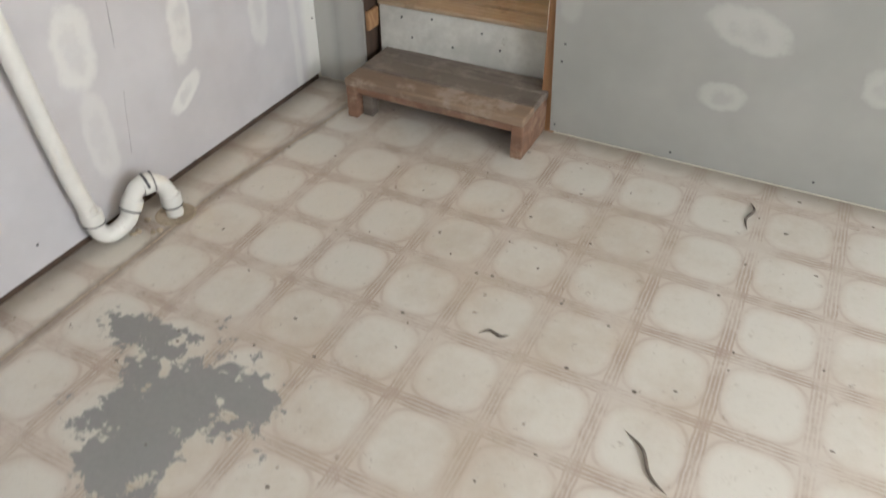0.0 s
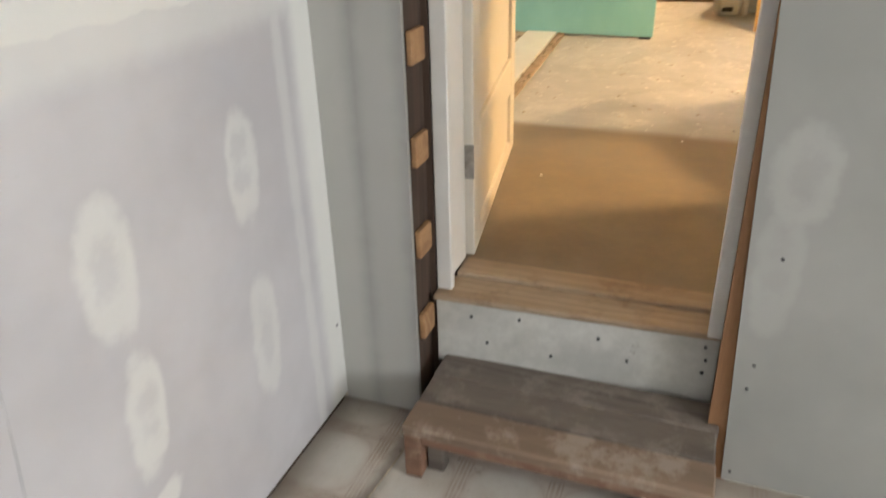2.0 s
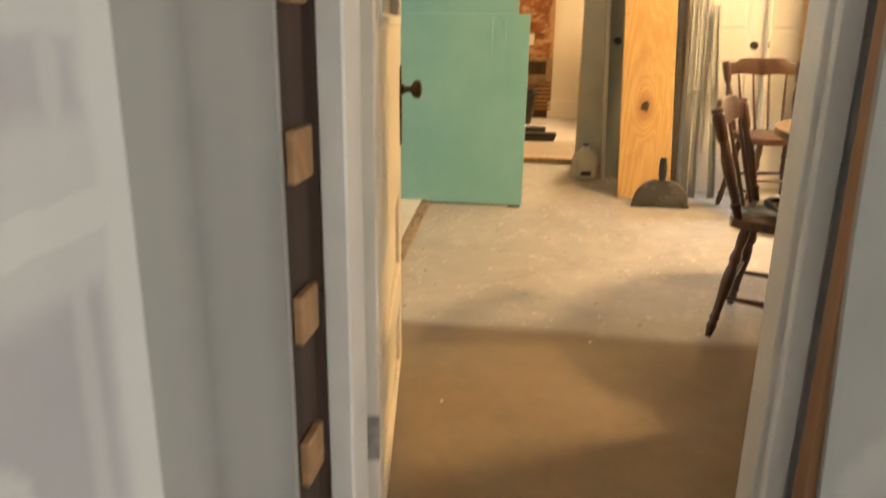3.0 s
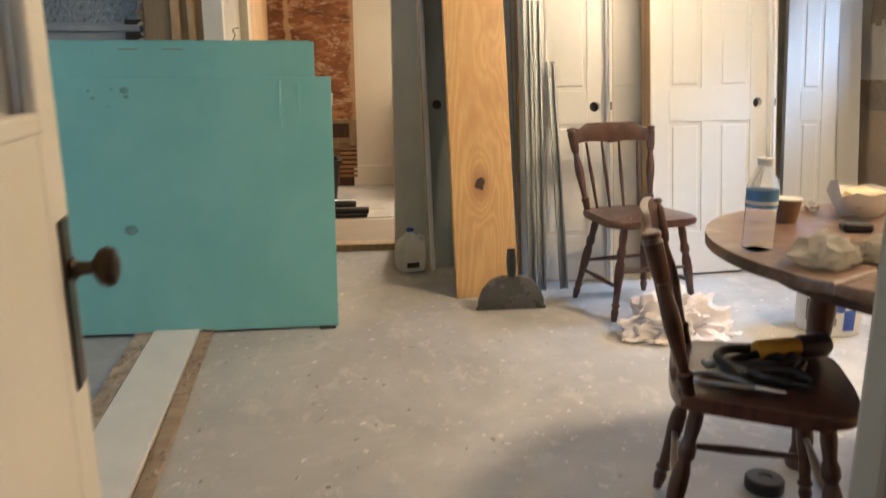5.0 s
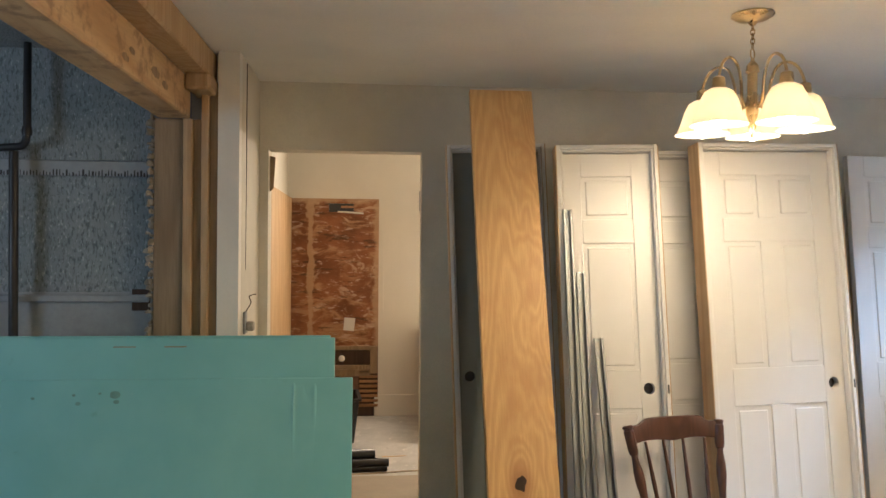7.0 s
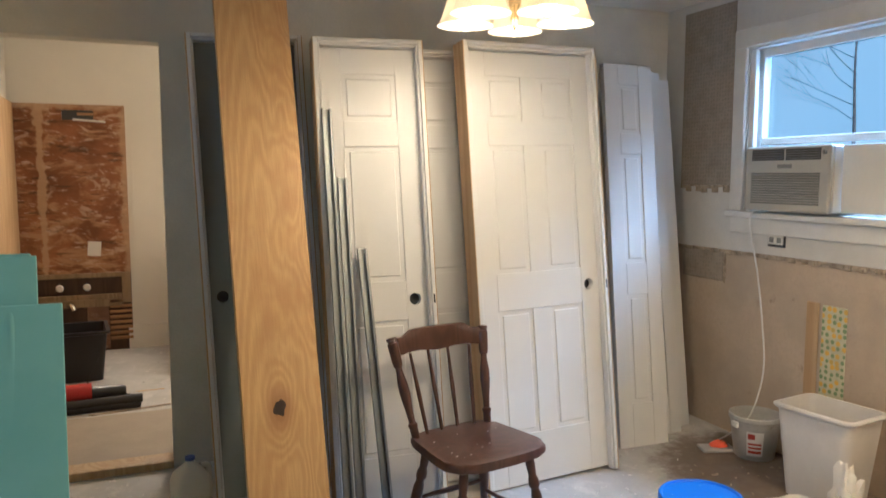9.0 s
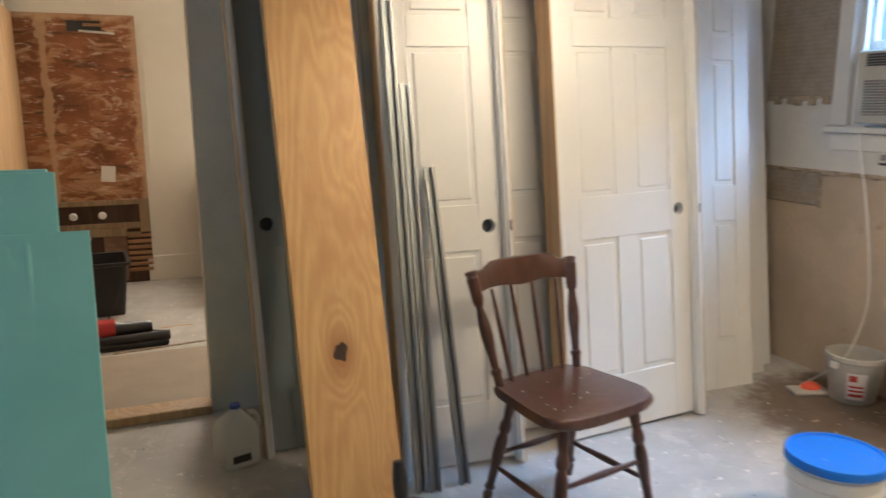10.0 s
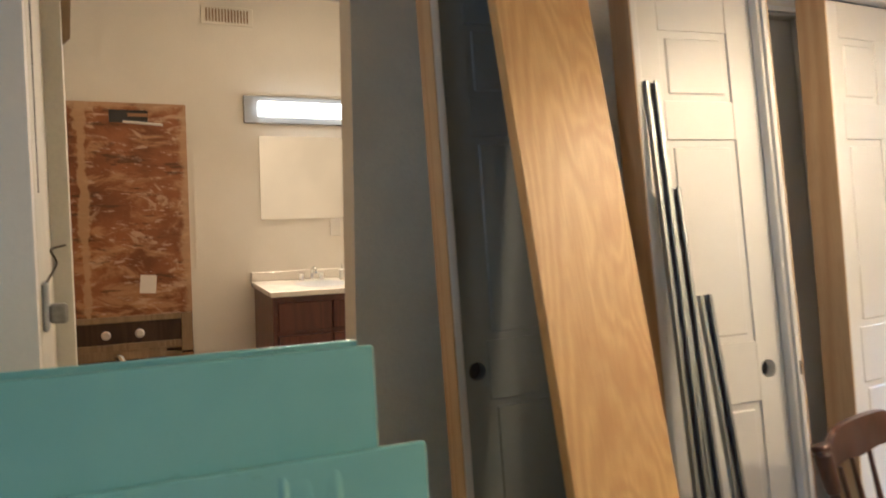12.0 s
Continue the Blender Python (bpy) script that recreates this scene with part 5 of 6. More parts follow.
def sheet(name, x1, y, lean, width, height, z, label, fold):
    top = thing(name, pose(x1, y, z) @ pose(0, 0, 0, -lean), label, "drywall sheet", "green drywall sheets")
    part("sheet", box(-width, 0, 0, 0.0127, 0, height, 0.003, None, 2), M_GREEN, top)
    if fold:
        own, rows = bmesh.new(), []
        for j in range(25):
            v = j / 24
            fade = min(1.0, 14 * v) * (1 - v) ** 0.8
            row = []
            for k in range(29):
                u = k / 28
                crease = math.exp(-((u - 0.10) / 0.05) ** 2) * max(0.0, 1 - 1.6 * v) + 0.55 * math.exp(-((u - 0.86) / 0.07) ** 2) * max(0.0, 1 - 3 * v)
                swell = 0.45 * math.sin(math.pi * u) ** 0.6 if 0 < u < 1 else 0.0
                dent = -0.9 * math.exp(-((u - 0.6) / 0.10) ** 2 - ((v - 0.06) / 0.03) ** 2)
                row.append(own.verts.new((-0.225 + 0.10 * u, 0.0012 - 0.0085 * fade * (crease + swell + dent) * min(1, 12 * u, 12 * (1 - u)), height - 0.012 - 0.50 * v)))
            rows.append(row)
        for p, q in zip(rows, rows[1:]):
            for k in range(28):
                own.faces.new((p[k], p[k + 1], q[k + 1], q[k]))
        part("folded_tab", own, M_GREEN, top, "raised crease in the paper", True)
        for x, z, w in ((-0.847, height - 0.055, 0.020), (-0.842, height - 0.080, 0.011), (-0.974, height - 0.085, 0.010), (-0.99, height - 0.055, 0.007), (-0.90, height - 0.05, 0.006), (-1.13, height - 0.065, 0.007), (-0.85, 0.44, 0.03)):
            blot = [(x + w * (1 + 0.5 * noise.noise(Vector((k, x, 0)))) * math.cos(k * 0.52), z + 0.7 * w * (1 + 0.5 * noise.noise(Vector((k, z, 3)))) * math.sin(k * 0.52)) for k in range(12)]
            part("smudge", moved(prism(blot, 0, 0.0006), pose(0, -0.0001, 0, 90)), M_SMUDGE, top, "dull brown smudge")
    else:
        for x in (-0.62, -0.80):
            part("edge_mark", box(x, x + 0.08, -0.0008, 0.0004, height - 0.034, height - 0.030), M_POST, top, "thin dark mark")
    return top


sheet("green_drywall", 0.386, 3.364, 7.9, 2.44, 1.075, 0.012, "mint green drywall sheet on edge, leaning", True)
sheet("green_drywall", 0.318, 3.392, 7.3, 2.44, 1.219, 0.012, "taller mint green drywall sheet behind another", False)
sheet("green_drywall", 0.300, 3.412, 7.3, 2.44, 1.225, 0.012, "mint green drywall sheet at the back of the stack", False)
for x in (0.34, -1.2):
    single("foot_block", box(x - 0.035, x + 0.035, 3.355, 3.45, 0, 0.012, 0.003), M_INKBLACK, "small black block under the drywall sheets", "block")

# ---- chairs ----
LEG = [(0, 0.012), (0.05, 0.015), (0.10, 0.019), (0.14, 0.014), (0.17, 0.021), (0.20, 0.015), (0.34, 0.017), (0.50, 0.0225), (0.60, 0.021), (0.66, 0.015), (0.69, 0.022), (0.74, 0.021), (0.78, 0.015), (0.88, 0.019), (1, 0.016)]
POST = [(0, 0.016), (0.11, 0.0165), (0.125, 0.0195), (0.15, 0.0195), (0.165, 0.013), (0.28, 0.0155), (0.44, 0.0215), (0.54, 0.0205), (0.66, 0.0135), (0.70, 0.013), (0.715, 0.0185), (0.735, 0.0185), (0.75, 0.0205), (0.94, 0.022), (0.95, 0.0185), (0.965, 0.0185), (0.97, 0.0225), (0.99, 0.022), (1, 0.018)]
SPINDLE = [(0, 0.007), (0.2, 0.008), (0.5, 0.0095), (0.8, 0.007), (1, 0.006)]


def chair(m, label):
    """A turned-leg side chair. Local: faces -y, centre of the seat at 0, 0."""
    top = thing("dining_chair", m, label, "chair", "dining chairs")
    outline = []
    for x, y in ((-0.19, 0.185), (-0.205, 0.10), (-0.225, -0.08), (-0.21, -0.165), (-0.15, -0.195), (0, -0.205), (0.15, -0.195), (0.21, -0.165), (0.225, -0.08), (0.205, 0.10), (0.19, 0.185), (0.12, 0.205), (0, 0.21), (-0.12, 0.205)):
        outline.append((x, y))
    path = smooth_path([(*p, 0) for p in outline + outline[:1]], 3)[:-1]
    part("seat", prism([(p.x, p.y) for p in path], 0.425, 0.46, 0.013, 3), M_CHAIR, top, "glossy dark saddle seat", True)
    feet = {}
    for sx in (-1, 1):
        for sy, tx, ty, bx, by in ((-1, 0.15, -0.13, 0.215, -0.185), (1, 0.135, 0.14, 0.20, 0.215)):
            feet[sx, sy] = (Vector((sx * bx, by, 0)), Vector((sx * tx, ty, 0.428)))
            part("leg", between(*feet[sx, sy], LEG), M_CHAIR, top, "", True)
    at = lambda sx, sy, k: feet[sx, sy][0].lerp(feet[sx, sy][1], k)  # noqa: E731
    bulge = [(0, 0.008), (0.2, 0.009), (0.5, 0.013), (0.8, 0.009), (1, 0.008)]
    for sx in (-1, 1):
        part("stretcher", between(at(sx, -1, 0.36), at(sx, 1, 0.36), bulge), M_CHAIR, top, "", True)
    part("stretcher", between(at(-1, -1, 0.52), at(1, -1, 0.52), bulge), M_CHAIR, top, "", True)
    part("stretcher", between(at(-1, 1, 0.47), at(1, 1, 0.47), bulge), M_CHAIR, top, "", True)
    tops = {}
    for sx in (-1, 1):
        tops[sx] = Vector((sx * 0.225, 0.275, 0.845))
        part("back_post", between((sx * 0.175, 0.165, 0.452), tops[sx], POST), M_CHAIR, top, "", True)
    for k in range(4):
        u = (k - 1.5) / 1.5
        part("spindle", between((u * 0.115, 0.175 + 0.012 * (1 - u * u), 0.452), (u * 0.145, 0.262 + 0.02 * (1 - u * u), 0.775), SPINDLE, 10), M_CHAIR, top, "", True)
    # The crest rail: wavy above, slightly curved in plan.
    own, n, rows = bmesh.new(), 22, []
    for k in range(n + 1):
        u = -1 + 2 * k / n
        x, y = u * 0.213, 0.262 + 0.022 * (1 - u * u)
        rise = 0.848 + (0.020 if abs(u) < 0.62 else 0.020 * max(0.0, 1 - (abs(u) - 0.62) / 0.14)) - (0.006 if abs(u) > 0.80 else 0)
        low = 0.768 + 0.010 * abs(math.sin(u * 3.0))
        rows.append([own.verts.new((x, y - 0.010, low)), own.verts.new((x, y + 0.010, low)), own.verts.new((x, y + 0.020, rise)), own.verts.new((x, y + 0.002, rise))])
    for a, b in zip(rows, rows[1:]):
        for k in range(4):
            own.faces.new((a[k], b[k], b[(k + 1) % 4], a[(k + 1) % 4]))
    own.faces.new(rows[0]), own.faces.new(rows[-1])
    bevelled(own, [e for e in own.edges if abs(e.verts[0].co.x - e.verts[1].co.x) > 1e-4], 0.004, 2)
    part("crest_rail", own, M_CHAIR, top, "shaped dark crest rail", True)
    return top


first = chair(pose(1.78, 3.508, 0, 0, 0, 11.5) @ Matrix.Scale(0.983, 4), "dark-stained wooden dining chair with a spindle back")
second = copy_thing(first, pose(1.368, 1.702, 0, 0, 0, 67) @ Matrix.Scale(0.934, 4))
tagged(second, "dark-stained wooden dining chair with tools on its seat")
bm = None
for k in range(12):
    bm = box((x := rnd.uniform(-0.16, 0.16)), x + rnd.uniform(0.002, 0.006), (y := rnd.uniform(-0.16, 0.15)), y + rnd.uniform(0.002, 0.006), 0.4602, 0.4615, 0, bm)
tagged(single("paint_chips", bm, M_PAPER, "white paint chips on the chair seat", "debris", m=pose(1.78, 3.508, 0, 0, 0, 11.5) @ Matrix.Scale(0.983, 4)), kind="stuff")

# ---- table ----
TX, TY, TZ = 1.846, 1.718, 0.70
table = thing("round_table", pose(TX, TY, 0), "round brown wooden table with a dark edge, cluttered", "table")
for a0, name in ((0, "table_leaf"), (180, "table_leaf")):
    pts = [(0.556 * math.cos(radians(a0 + a)) + 0.0015 * math.cos(radians(a0 + 90)), 0.556 * math.sin(radians(a0 + a)) + (0.0015 if a0 == 0 else -0.0015)) for a in range(0, 181, 5)]
    part(name, moved(prism(pts, TZ - 0.026, TZ, 0.008, 3), pose(0, 0, 0, 0, 0, 28)), M_TABLE, table, "", True)
part("apron", lathe([(TZ - 0.085, 0.42), (TZ - 0.027, 0.42)], 40), M_CHAIR, table)
for x, y in ((-0.14, 0.26), (-0.26, -0.14), (0.14, -0.26), (0.26, 0.14)):
    prof = [(0, 0.03), (0.02, 0.034), (0.05, 0.026), (0.10, 0.022), (0.20, 0.030), (0.26, 0.020), (0.30, 0.032), (0.34, 0.022), (0.50, 0.026), (0.70, 0.036), (0.78, 0.030), (0.82, 0.022), (0.85, 0.034), (0.88, 0.024), (1, 0.034)]
    part("leg", between((x * 1.1, y * 1.1, 0), (x, y, TZ - 0.03), prof, 18), M_CHAIR, table, "turned dark leg", True)

bottle = thing("water_bottle", pose(1.362, 1.745, TZ) @ Matrix.Diagonal((1.03, 1.03, 0.92, 1)), "clear plastic water bottle with a blue label", "bottle")
prof = [(0, 0.026), (0.004, 0.031)]
for k in range(6):
    prof += [(0.012 + k * 0.014, 0.0325), (0.019 + k * 0.014, 0.0305)]
prof += [(0.10, 0.0325), (0.150, 0.0325), (0.165, 0.030), (0.185, 0.020), (0.196, 0.0135), (0.205, 0.0125)]
part("body", lathe(prof, 28), M_BOTTLE, bottle, "", True)
part("label", lathe([(0.104, 0.0331), (0.146, 0.0331)], 28), plain("blue_label_film", (0.10, 0.24, 0.48), 0.4, vary=0.2, coarse=30, bump=0), bottle, "blue and white wrap label", True)
part("label_stripe", lathe([(0.112, 0.0334), (0.120, 0.0334)], 28), M_PAPER, bottle)
part("cap", lathe([(0.203, 0.015), (0.218, 0.015), (0.220, 0.013), (0.220, 0.001)], 24), M_PAPER, bottle, "white cap", True)
cup = thing("paper_cup", pose(1.60, 2.03, TZ), "small brown paper cup", "cup")
part("cup", lathe([(0.062, 0.034), (0.0615, 0.0355), (0.003, 0.026), (0.0, 0.026), (0.0, 0.0)], 24), M_CUP, cup, "", True)
part("inside", lathe([(0.008, 0.0), (0.008, 0.025), (0.061, 0.0335)], 24), M_PAPER, cup, "white inside", True)
part("rim", lathe([(0.060, 0.0362), (0.0625, 0.0372), (0.065, 0.0362), (0.0625, 0.0345)], 24), M_PAPER, cup, "", True)
single("plastic_bag", crumpled(0.085, 0.06, 0.055, 3.7, 0.38, 3), M_BAG, "crumpled clear plastic bag with bread on the table", "bag", m=pose(1.425, 1.60, TZ, 0, 0, 30))
single("plastic_bag", crumpled(0.085, 0.055, 0.045, 9.1, 0.42, 3), M_BAG, "crumpled white plastic bag on the table", "bag", m=pose(1.585, 1.60, TZ, 0, 0, -20))
single("foil_ball", crumpled(0.03, 0.022, 0.022, 5.2, 0.4, 3), M_CHROME, "shiny crumpled foil on the table", "foil", m=pose(1.757, 2.175, TZ))
bowl = thing("paper_wrap", pose(1.86, 2.09, TZ) @ Matrix.Scale(0.95, 4), "white paper food wrapper with leftovers", "food wrapper")
own = bmesh.new()
seg, prof = 28, [(0.0, 0.0), (0.0, 0.05), (0.02, 0.075), (0.05, 0.092), (0.075, 0.10)]
rings = []
for z, r in prof:
    rings.append([own.verts.new(((r + 0.03 * noise.noise(Vector((k * 0.4, z * 20, 1)))) * math.cos(2 * math.pi * k / seg), r * 0.75 * math.sin(2 * math.pi * k / seg), z * (1 + 0.9 * noise.noise(Vector((k * 0.33, 4, 2)))))) for k in range(seg)])
for a, b in zip(rings, rings[1:]):
    for k in range(seg):
        own.faces.new((a[k], a[(k + 1) % seg], b[(k + 1) % seg], b[k]))
part("wrap", own, M_PAPER, bowl, "", True)
part("bread", moved(crumpled(0.075, 0.055, 0.05, 2.2, 0.3, 3), pose(0, 0, 0.02)), plain("pale_bread", (0.62, 0.50, 0.33), 0.8), bowl, "pale bread", True)
single("black_box", box(-0.035, 0.035, -0.022, 0.022, 0, 0.025, 0.006), M_BLACK, "small black plastic case on the table", "case", m=pose(1.70, 1.89, TZ, 0, 0, -15))

# ---- tools on the second chair ----
SEAT = pose(1.368, 1.702, 0.4305, 0, 0, 67)
tape = thing("flashlight", SEAT @ pose(0.09, -0.075, 0.028, 0, 90, -62), "yellow and black utility knife handle", "tool")
part("grip", lathe([(-0.09, 0.018), (-0.085, 0.022), (0.0, 0.024), (0.02, 0.020)], 16), M_YELLOW, tape, "", True)
part("head", lathe([(0.02, 0.022), (0.03, 0.028), (0.09, 0.028), (0.10, 0.020)], 16), M_BLACK, tape, "black end", True)
for k, (x, y, a) in enumerate(((-0.01, 0.06, -75), (-0.05, 0.03, -110))):
    tool = thing("pliers", SEAT @ pose(x, y, 0.010, 0, 0, a), "pliers with black grips on the chair seat", "tool", "pliers")
    for s in (-1, 1):
        part("handle", tube([(0.0, 0, 0), (0.03, s * 0.022, 0.006), (0.08, s * 0.035, 0.010), (0.13, s * 0.020, 0.004)], 0.010, 8), M_BLACK, tool, "", True)
    part("jaw", box(-0.065, 0.008, -0.016, 0.016, -0.007, 0.008, 0.005), M_STEEL, tool)
clamp = thing("chrome_snips", SEAT @ pose(-0.13, 0.02, 0.008, 0, 0, 80), "bright metal snips with pale grips", "tool")
for s in (-1, 1):
    part("handle", tube([(0, 0, 0), (0.04, s * 0.018, 0.004), (0.10, s * 0.028, 0.005), (0.14, s * 0.012, 0.003)], 0.007, 8), M_STEEL, clamp, "", True)
part("jaw", box(-0.06, 0.006, -0.010, 0.010, -0.006, 0.006, 0.003), M_CHROME, clamp)
single("cloth_strap", tube([(-0.1, 0.05, 0.01), (-0.03, 0.09, 0.03), (0.05, 0.06, 0.025), (0.09, -0.04, 0.012), (0.02, -0.09, 0.02), (-0.05, -0.06, 0.012)], 0.011, 8), M_BLACK, "coiled black strap on the chair seat", "strap", m=SEAT, smooth=True)

# Unidentified dark disc by the table leg, made up as a low cylinder.
roll = thing("tape_roll", pose(1.535, 1.90, 0, 0, 0, 0), "low black disc of unknown use on the floor", "tape")
part("roll", lathe([(0, 0.046), (0.004, 0.050), (0.032, 0.050), (0.036, 0.046), (0.036, 0.020), (0.033, 0.018), (0.033, 0.001)], 28), M_BLACK, roll, "", True)

# ---- added dome for the kitchen fill ----
dome = thing("ceiling_light", pose(2.9, 2.0, CEIL), "unseen round dome added for the kitchen fill", "ceiling light")
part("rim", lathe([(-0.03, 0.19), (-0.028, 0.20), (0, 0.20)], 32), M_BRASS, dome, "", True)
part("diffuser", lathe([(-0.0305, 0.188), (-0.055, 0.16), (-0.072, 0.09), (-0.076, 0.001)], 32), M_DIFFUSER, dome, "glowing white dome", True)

# ---- refrigerator ----
fridge = thing("refrigerator", pose(1.151, 0.345, 0.02), "old off-white two-door refrigerator", "refrigerator")
part("body", box(0, 0.72, 0, 0.67, 0.03, 1.62, 0.012, None, 2), M_FRIDGE, fridge)
for z0, z1 in ((0.06, 1.025), (1.045, 1.62)):
    d = part("door", box(-0.003, 0.723, 0.685, 0.75, z0, z1, 0.014, None, 3), M_FRIDGE, fridge)
    part("gasket", box(0.012, 0.708, 0.671, 0.6845, z0 + 0.012, z1 - 0.012), M_GASKET, d)
    part("handle", box(0.65, 0.68, 0.752, 0.785, z0 + 0.3, z0 + 0.5, 0.008), M_FRIDGE, d)
part("hinge", box(-0.006, 0.05, 0.66, 0.75, 1.026, 1.044, 0.003), M_TRIM, fridge, "white hinge plate")
part("base_grille", box(0.02, 0.70, 0.04, 0.66, -0.02, 0.0295), M_BLACK, fridge)

# ---- pails, bin, pan, jug, cloth ----
pail = thing("joint_compound_pail", pose(2.50, 3.09, 0), "white plastic pail with a blue lid and printed label", "pail")
part("pail", lathe([(0, 0.118), (0.006, 0.125), (0.17, 0.134), (0.19, 0.137), (0.195, 0.145), (0.205, 0.145), (0.21, 0.139), (0.235, 0.140), (0.24, 0.147), (0.25, 0.147), (0.255, 0.141), (0.272, 0.142)], 40), M_PAIL, pail, "", True)
part("lid", lathe([(0.262, 0.149), (0.264, 0.153), (0.285, 0.153), (0.291, 0.149), (0.291, 0.142), (0.284, 0.137), (0.284, 0.001)], 40), M_BLUE, pail, "blue plastic lid", True)


def on_pail(a0, a1, z0, z1, r, mat, name, label=""):
    own = bmesh.new()
    cols = [[own.verts.new(((r + 0.02 * (z - 0.1)) * math.cos(radians(a)), (r + 0.02 * (z - 0.1)) * math.sin(radians(a)), z)) for z in (z0, z1)] for a in np.linspace(a0, a1, 10)]
    for a, b in zip(cols, cols[1:]):
        own.faces.new((a[0], b[0], b[1], a[1]))
    part(name, own, mat, pail, label)


on_pail(205, 262, 0.11, 0.145, 0.1325, M_INKBLUE, "print", "blue bar print")
on_pail(205, 262, 0.155, 0.165, 0.1325, M_INKBLACK, "print")
on_pail(195, 202, 0.06, 0.15, 0.1322, M_INKBLACK, "print")
on_pail(208, 250, 0.05, 0.085, 0.1318, M_GRILLE, "print")
on_pail(262, 285, 0.03, 0.12, 0.1318, M_INKBLUE, "print", "blue corner print")

grey = thing("grey_pail", pose(3.56, 3.90, 0), "dusty grey plastic bucket with a label", "bucket")
part("bucket", lathe([(0, 0.0), (0, 0.095), (0.005, 0.10), (0.20, 0.125), (0.205, 0.132), (0.225, 0.132), (0.228, 0.124), (0.20, 0.121), (0.012, 0.094), (0.012, 0.0)], 36), M_GREYPAIL, grey, "", True)
for z0, z1, mat, r in ((0.03, 0.16, M_PAPER, 0.108), (0.045, 0.06, M_INKRED, 0.1095), (0.07, 0.08, M_INKRED, 0.1095), (0.09, 0.10, M_INKRED, 0.1095), (0.12, 0.15, M_INKRED, 0.1095)):
    own = bmesh.new()
    cols = [[own.verts.new(((r + 0.125 * (z - 0.03)) * math.cos(radians(a)), (r + 0.125 * (z - 0.03)) * math.sin(radians(a)), z)) for z in (z0, z1)] for a in np.linspace(206 if mat == M_PAPER else 210, 246 if mat == M_PAPER else (242 if z0 < 0.1 else 226), 8)]
    for a, b in zip(cols, cols[1:]):
        own.faces.new((a[0], b[0], b[1], a[1]))
    part("label" if mat == M_PAPER else "print", own, mat, grey, "white paper label" if mat == M_PAPER else "")
part("bail_ear", box(-0.145, -0.125, -0.02, 0.02, 0.17, 0.20, 0.004), M_PAPER, grey)

bin_ = thing("waste_bin", pose(3.46, 3.37, 0, 0, 0, 8), "dirty white rectangular plastic waste bin", "bin")


def rounded(w, d, r, n=5):
    return [(sx * (w - r) + r * math.cos(a0 + k * math.pi / 2 / n), sy * (d - r) + r * math.sin(a0 + k * math.pi / 2 / n)) for sx, sy, a0 in ((1, 1, 0), (-1, 1, math.pi / 2), (-1, -1, math.pi), (1, -1, 1.5 * math.pi)) for k in range(n + 1)]


own, rings = bmesh.new(), []
for z, w, d in ((0, 0.105, 0.135), (0.005, 0.11, 0.14), (0.40, 0.135, 0.18), (0.41, 0.148, 0.193), (0.425, 0.148, 0.193), (0.427, 0.134, 0.179), (0.02, 0.104, 0.134)):
    rings.append([own.verts.new((x, y, z)) for x, y in rounded(w, d, 0.04)])
for a, b in zip(rings, rings[1:]):
    for k in range(len(a)):
        own.faces.new((a[k], a[(k + 1) % len(a)], b[(k + 1) % len(a)], b[k]))
own.faces.new(rings[0]), own.faces.new(rings[-1])
part("bin_body", own, M_BINWHITE, bin_, "", True)
part("rim", tube([(x, y, 0.418) for x, y in rounded(0.148, 0.193, 0.04)] + [(0.148, 0.153, 0.418)], 0.006, 6, None, 0, False), M_BINWHITE, bin_, "rolled rim", True)
wrapper = thing("crumpled_wrapper", pose(3.30, 3.13, 0, 0, 0, 40), "crumpled white and blue wrapper standing beside the bin", "wrapper")
part("film", crumpled(0.085, 0.06, 0.23, 6.6, 0.45, 4), M_PAPER, wrapper, "", True)
part("blue_print", moved(crumpled(0.03, 0.012, 0.035, 2.6, 0.3, 3), pose(-0.05, -0.035, 0.05, 0, 0, -40)), M_INKBLUE, wrapper, "dark blue print", True)

pan = thing("dustpan", pose(1.19, 3.53, 0, -8), "upright smoky grey plastic dustpan with a black handle", "dustpan")
own = bmesh.new()
outline = [(-0.165, 0), (0.165, 0), (0.160, 0.05), (0.14, 0.10), (0.10, 0.145), (0.05, 0.165), (-0.05, 0.165), (-0.10, 0.145), (-0.14, 0.10), (-0.16, 0.05)]
a = [own.verts.new((x, 0, z)) for x, z in outline]
b = [own.verts.new((x * 0.94, -0.045 if z > 0.04 else -0.012, z * 0.94 + 0.003)) for x, z in outline]
own.faces.new(a), own.faces.new(b)
for k in range(len(outline)):
    own.faces.new((a[k], a[(k + 1) % len(a)], b[(k + 1) % len(a)], b[k]))
bevelled(own, own.edges[:], 0.006, 2)
part("pan", own, M_GREYPLASTIC, pan, "", True)
part("lip", box(-0.167, 0.167, -0.014, 0.004, 0.0, 0.018, 0.004), M_GREYPLASTIC, pan)
part("handle", tube([(0, -0.03, 0.155), (0, -0.028, 0.19), (0, -0.022, 0.24), (0, -0.02, 0.29)], lambda k: 0.016 + 0.008 * math.sin(k * 3.0), 12), M_BLACK, pan, "black handle", True)

